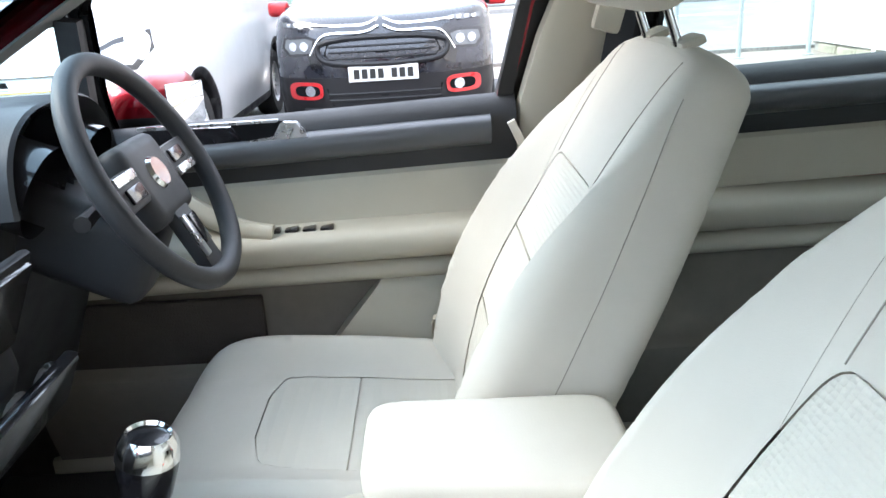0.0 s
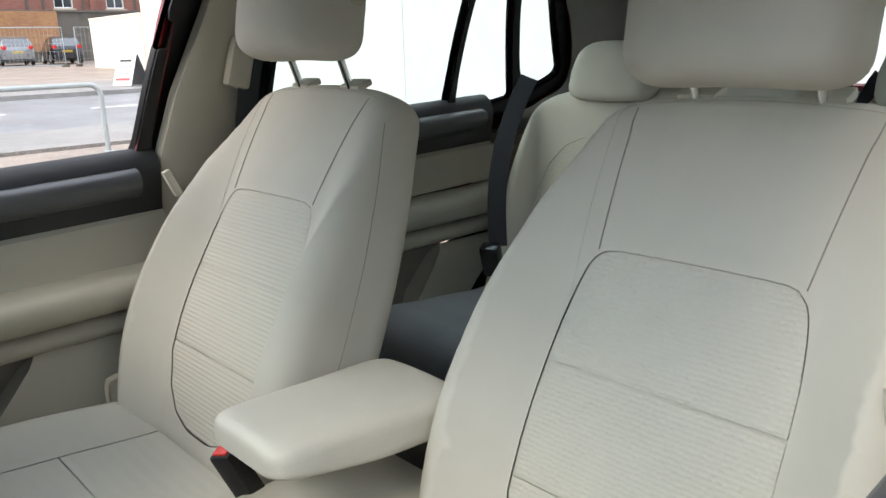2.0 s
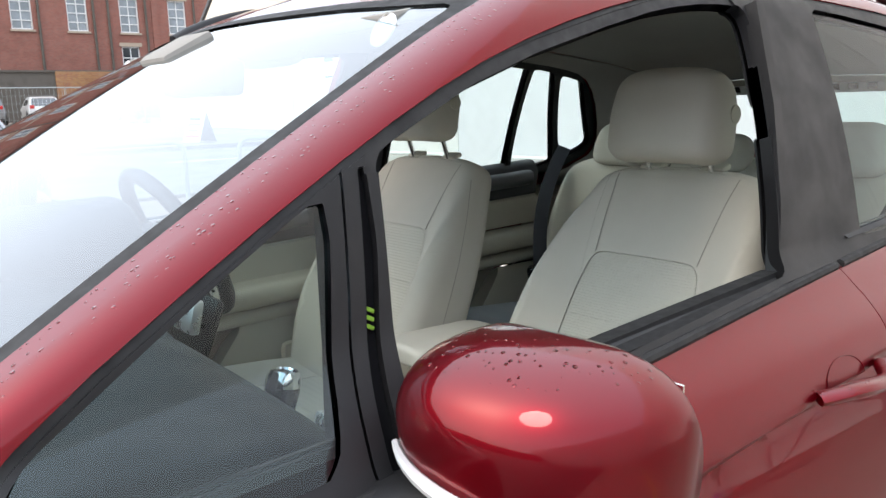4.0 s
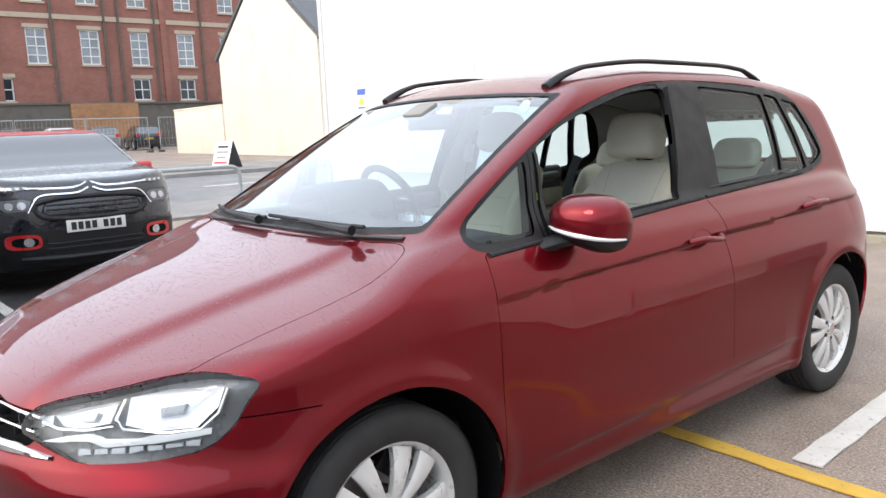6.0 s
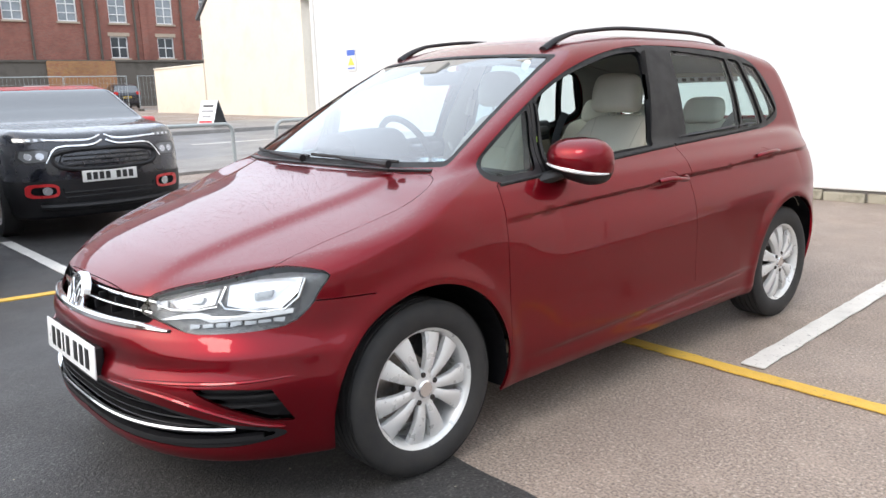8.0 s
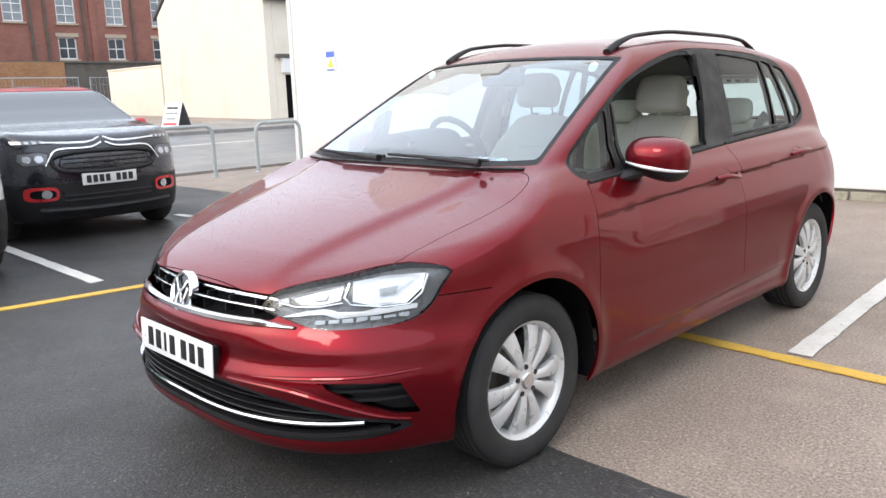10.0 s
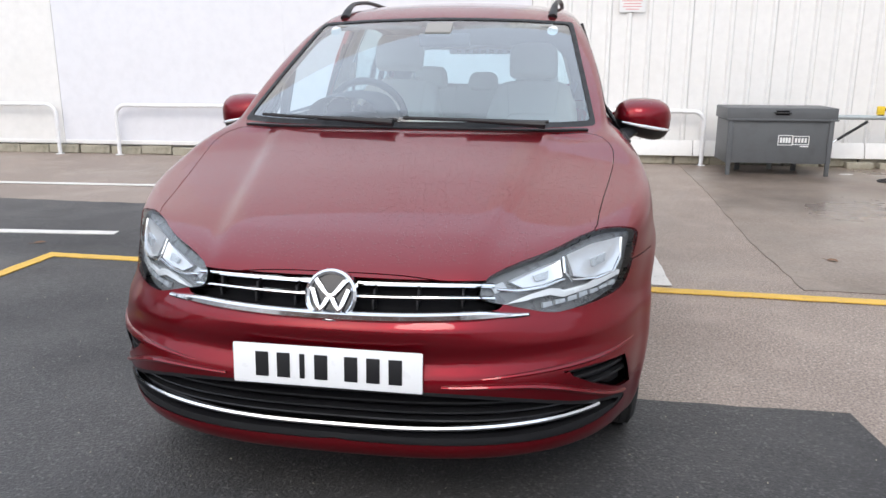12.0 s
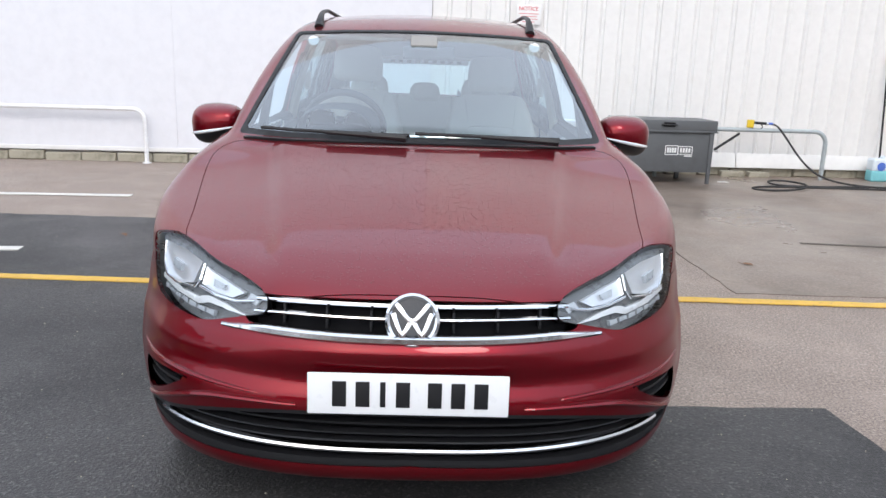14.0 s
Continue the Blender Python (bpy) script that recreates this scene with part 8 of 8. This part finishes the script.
part("rear_wall", box(52, 0.4, 16.2, at=(18, 12, 8.4)), RED_BRICK, mill)
part("roof", box(52.4, 13, 0.4, at=(18, 6, 16.7)), SLATE, mill)
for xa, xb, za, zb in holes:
    # upper rows take the pane with the painted sky reflection
    w = sash(mill, xa, xb, za, zb, 2, 4 if zb > 7 else 2, 0.16, SKY_TINT_PANE if za > 7 else WINDOW_DARK, 0.1, 0.07)
    part("lintel", box(xb - xa + 0.3, 0.06, 0.28, at=((xa + xb) / 2, -0.02, zb + 0.14)), SANDSTONE, w)
    part("sill", box(xb - xa + 0.2, 0.16, 0.14, at=((xa + xb) / 2, -0.06, za - 0.07)), SANDSTONE, w)
for x in (7.3, 14.7, 18.4, 19.45, 22.2, 26.0, 29.9):
    part("downpipe", tube([(x, -0.1, 4.0), (x, -0.1, 16.4)], 0.09, 8), SOOT_STONE, mill)
for x in (10.9, 22.9):
    part("pilaster", box(0.5, 0.12, 16.0, at=(x, -0.06, 8.3)), RED_BRICK, mill, smooth=False)
part("string_course", box(52, 0.09, 0.35, at=(18, -0.045, 10.6)), SANDSTONE, mill)
ret = tagged(part("retaining_wall", box(60, 0.8, 4.2, 0.03, at=(0, 0.4, 2.05)), SOOT_STONE), "sooty stone retaining wall across the street", "wall", kind="structure")
ret.matrix_world = pose(-57, 15, 0, 0, 0, 90)
ob = part("brick_infill", box(4.7, 0.12, 2.6, 0.01, at=(1.95, -0.06, 2.9)), ORANGE_BRICK, ret, "orange brick patch in the stone wall", smooth=False)
part("coping", box(60, 1.0, 0.16, 0.02, at=(0, 0.4, 4.2)), SOOT_STONE, ret)

# cream corner building
house = thing("cream_corner_building", "cream rendered corner building with a slate roof", "building", pose(-23.8, 14.9, 0))
part("gable_wall", plate([(-8.8, 0.3), (0, 0.3), (0, 5.0), (-4.4, 8.3), (-8.8, 5.0)], 0.35, "y", 0), CREAM, house, "plain cream rendered gable wall", smooth=False)
ob = part("front_wall", pierced(0.36, 16, 0.3, 5.0, [(0.8, 1.75, 0.36, 2.15), (2.2, 6.0, 0.75, 2.15), (2.5, 3.5, 3.1, 4.6), (6.2, 7.2, 3.1, 4.6), (10, 11, 3.1, 4.6), (8, 12, 0.7, 2.1)], 0.35), CREAM, house, smooth=False)
ob.matrix_local = Matrix.Rotation(radians(90), 4, "Z")
for xa, xb, za, zb, g in ((2.5, 3.5, 3.1, 4.6, 0), (6.2, 7.2, 3.1, 4.6, 0), (10, 11, 3.1, 4.6, 0), (2.2, 6.0, 0.75, 2.15, 1), (8, 12, 0.7, 2.1, 1)):
    w = sash(house, xa, xb, za, zb, 3 if g else 1, 1 if g else 2, 0.15, WINDOW_DARK)
    w.matrix_local = Matrix.Rotation(radians(90), 4, "Z")
    for c in w.children:
        c.matrix_local = Matrix()
for nm, bm, mt in (("shop_fascia", box(6.2, 0.16, 0.55, 0.01, at=(3.7, -0.08, 2.5)), SIGN_WHITE), ("fascia_text_bar", box(1.9, 0.01, 0.17, at=(2.4, -0.165, 2.5)), PRINT_GREY),
                   ("shop_door", box(0.95, 0.06, 1.79, 0.01, at=(1.275, 0.2, 1.255)), DARK), ("door_panel", box(0.32, 0.02, 1.0, at=(1.5, 0.16, 1.0)), RED_FASCIA),
                   ("cornice", box(15.6, 0.22, 0.14, 0.02, at=(8.2, -0.11, 2.86)), SOOT_STONE), ("gutter", box(16, 0.16, 0.14, 0.02, at=(8, -0.1, 4.98)), SOOT_STONE)):
    part(nm, bm, mt, house).matrix_local = Matrix.Rotation(radians(90), 4, "Z")
part("roof_slope", plate([(0.35, 4.88), (-4.4, 8.4), (-4.4, 8.55), (0.42, 5.02)], 16.2, "y", -0.06), SLATE, house, "grey slate roof", smooth=False)
part("roof_slope", plate([(-9.15, 4.88), (-4.4, 8.4), (-4.4, 8.55), (-9.22, 5.02)], 16.2, "y", -0.06), SLATE, house, "grey slate roof", smooth=False)
part("rear_wall", box(0.35, 15.6, 4.7, at=(-8.6, 8.2, 2.65)), CREAM, house)
yard = tagged(part("yard_wall", join(box(6.0, 0.3, 2.6, 0.02, at=(-35.85, 15.1, 1.55))), CREAM), "low weathered cream rendered yard wall", "wall", kind="structure")
part("coping", box(6.05, 0.36, 0.08, 0.01, at=(-35.85, 15.1, 2.89)), CREAM, yard)

# shops further down the street
shop = thing("shop_building", "low green clad shop with a red fascia across the street", "building", pose(-30, 0, 0, 0, 0, 90))
part("green_wall", pierced(-16, -1.8, 0.3, 4.6, [(-7, -3.4, 1.0, 2.6), (-14, -9, 1.0, 2.6)], 0.4), GREEN_SHEET, shop, "green profiled cladding", smooth=False)
for xa, xb in ((-7, -3.4), (-14, -9)):
    sash(shop, xa, xb, 1.0, 2.6, 3, 1, 0.2, WINDOW_DARK)
part("brick_front", pierced(-1.8, 3.2, 0.3, 4.6, [(-1.3, 2.7, 0.6, 1.75)], 0.4), ORANGE_BRICK, shop, smooth=False)
sash(shop, -1.3, 2.7, 0.6, 1.75, 3, 1, 0.2, WINDOW_DARK)
part("fascia", box(4.7, 0.18, 0.7, 0.02, at=(0.75, -0.09, 2.05)), RED_FASCIA, shop, "red fascia board")
part("fascia_text_bar", box(2.2, 0.01, 0.26, at=(0.7, -0.19, 2.05)), SIGN_WHITE, shop)
part("roof", box(19.6, 8.4, 0.3, 0.02, at=(-6.4, 4.0, 4.75)), SLATE, shop)
part("end_wall", box(0.3, 7.4, 4.3, at=(3.05, 4.1, 2.45)), ORANGE_BRICK, shop)


# mesh fence panels in front of the far parking
def fence_panel(length, m):
    f = thing("mesh_fence_panel", "grey steel mesh fence panel on feet", "fence", m, "mesh fence")
    part("frame", tube([(0, 0, 0.1), (0, 0, 2.0), (length, 0, 2.0), (length, 0, 0.1)], 0.03, 8, True), GREY_TUBE, f)
    wires = [box(0.008, 0.008, 1.86, at=(0.1 * k, 0, 1.05)) for k in range(1, int(length / 0.1), 2)] + [box(length, 0.008, 0.008, at=(length / 2, 0, z)) for z in (0.4, 0.8, 1.2, 1.6)]
    part("mesh", join(*wires), GREY_TUBE, f)
    for x in (0.02, length - 0.02):
        part("foot", box(0.22, 0.6, 0.13, 0.02, at=(x, 0, 0.065)), SOOT_STONE, f)


for y0, ln, turn in ((4.6, 3.4, 90), (8.1, 3.4, 88), (11.6, 3.4, 92), (15.6, 1.2, 84)):
    fence_panel(ln, pose(-43, y0, land(-43), 0, 0, turn))


# loose grit and a few fallen leaves on the tarmac
def grit(count, seed):
    rng = random.Random(seed)
    verts, faces = [], []
    for _ in range(count):
        x, y, r = rng.uniform(-4.2, 3.6), rng.uniform(-2.2, 4.4), rng.uniform(0.0012, 0.0045)
        b = len(verts)
        verts += [(x + r * rng.uniform(0.7, 1.3) * a, y + r * rng.uniform(0.7, 1.3) * c, 0.0045) for a, c in ((1, 0), (0, 1), (-1, 0), (0, -1))]
        verts += [(x + rng.uniform(-0.4, 0.4) * r, y + rng.uniform(-0.4, 0.4) * r, 0.0045 + r * 1.1)]
        faces += [(b + k, b + (k + 1) % 4, b + 4) for k in range(4)]
    me = bpy.data.meshes.new("loose_grit")
    me.from_pydata(verts, [], faces)
    return me


tagged(put("loose_grit", grit(900, 8), PLINTH), "small pale loose grit on the tarmac", "grit", kind="stuff")
LEAF = soiled("dead_brown_leaf", (0.20, 0.10, 0.05), (0.10, 0.055, 0.03), 60, 0.7)
for x, y, turn in ((-3.05, 2.02, 20), (-2.2, 2.9, 130), (1.5, -0.9, 200), (2.3, 2.5, 310)):
    leaf = thing("fallen_leaf", "dry brown fallen leaf lying on the tarmac", "leaf", pose(x, y, 0.006, 4, -3, turn), "fallen leaves")
    bm = bmesh.new()
    mid = [bm.verts.new((0.045 * k - 0.045, 0, 0.004 * k * (2 - k))) for k in (0, 0.5, 1.0, 1.5, 2.0)]
    for s in (1, -1):
        rim = [bm.verts.new((0.045 * k - 0.045, s * 0.024 * math.sin(math.pi * k / 2), 0.008)) for k in (0.5, 1.0, 1.5)]
        row = [mid[0], *rim, mid[4]]
        for k in range(4):
            f = [row[k], row[k + 1], mid[k + 1], mid[k]]
            bm.faces.new([v for i, v in enumerate(f) if v not in f[:i]])
    part("leaf_blade", bm, LEAF, leaf)
    part("leaf_stalk", tube([(-0.045, 0, 0.002), (-0.075, 0.006, 0.003)], 0.0012, 5), LEAF, leaf)
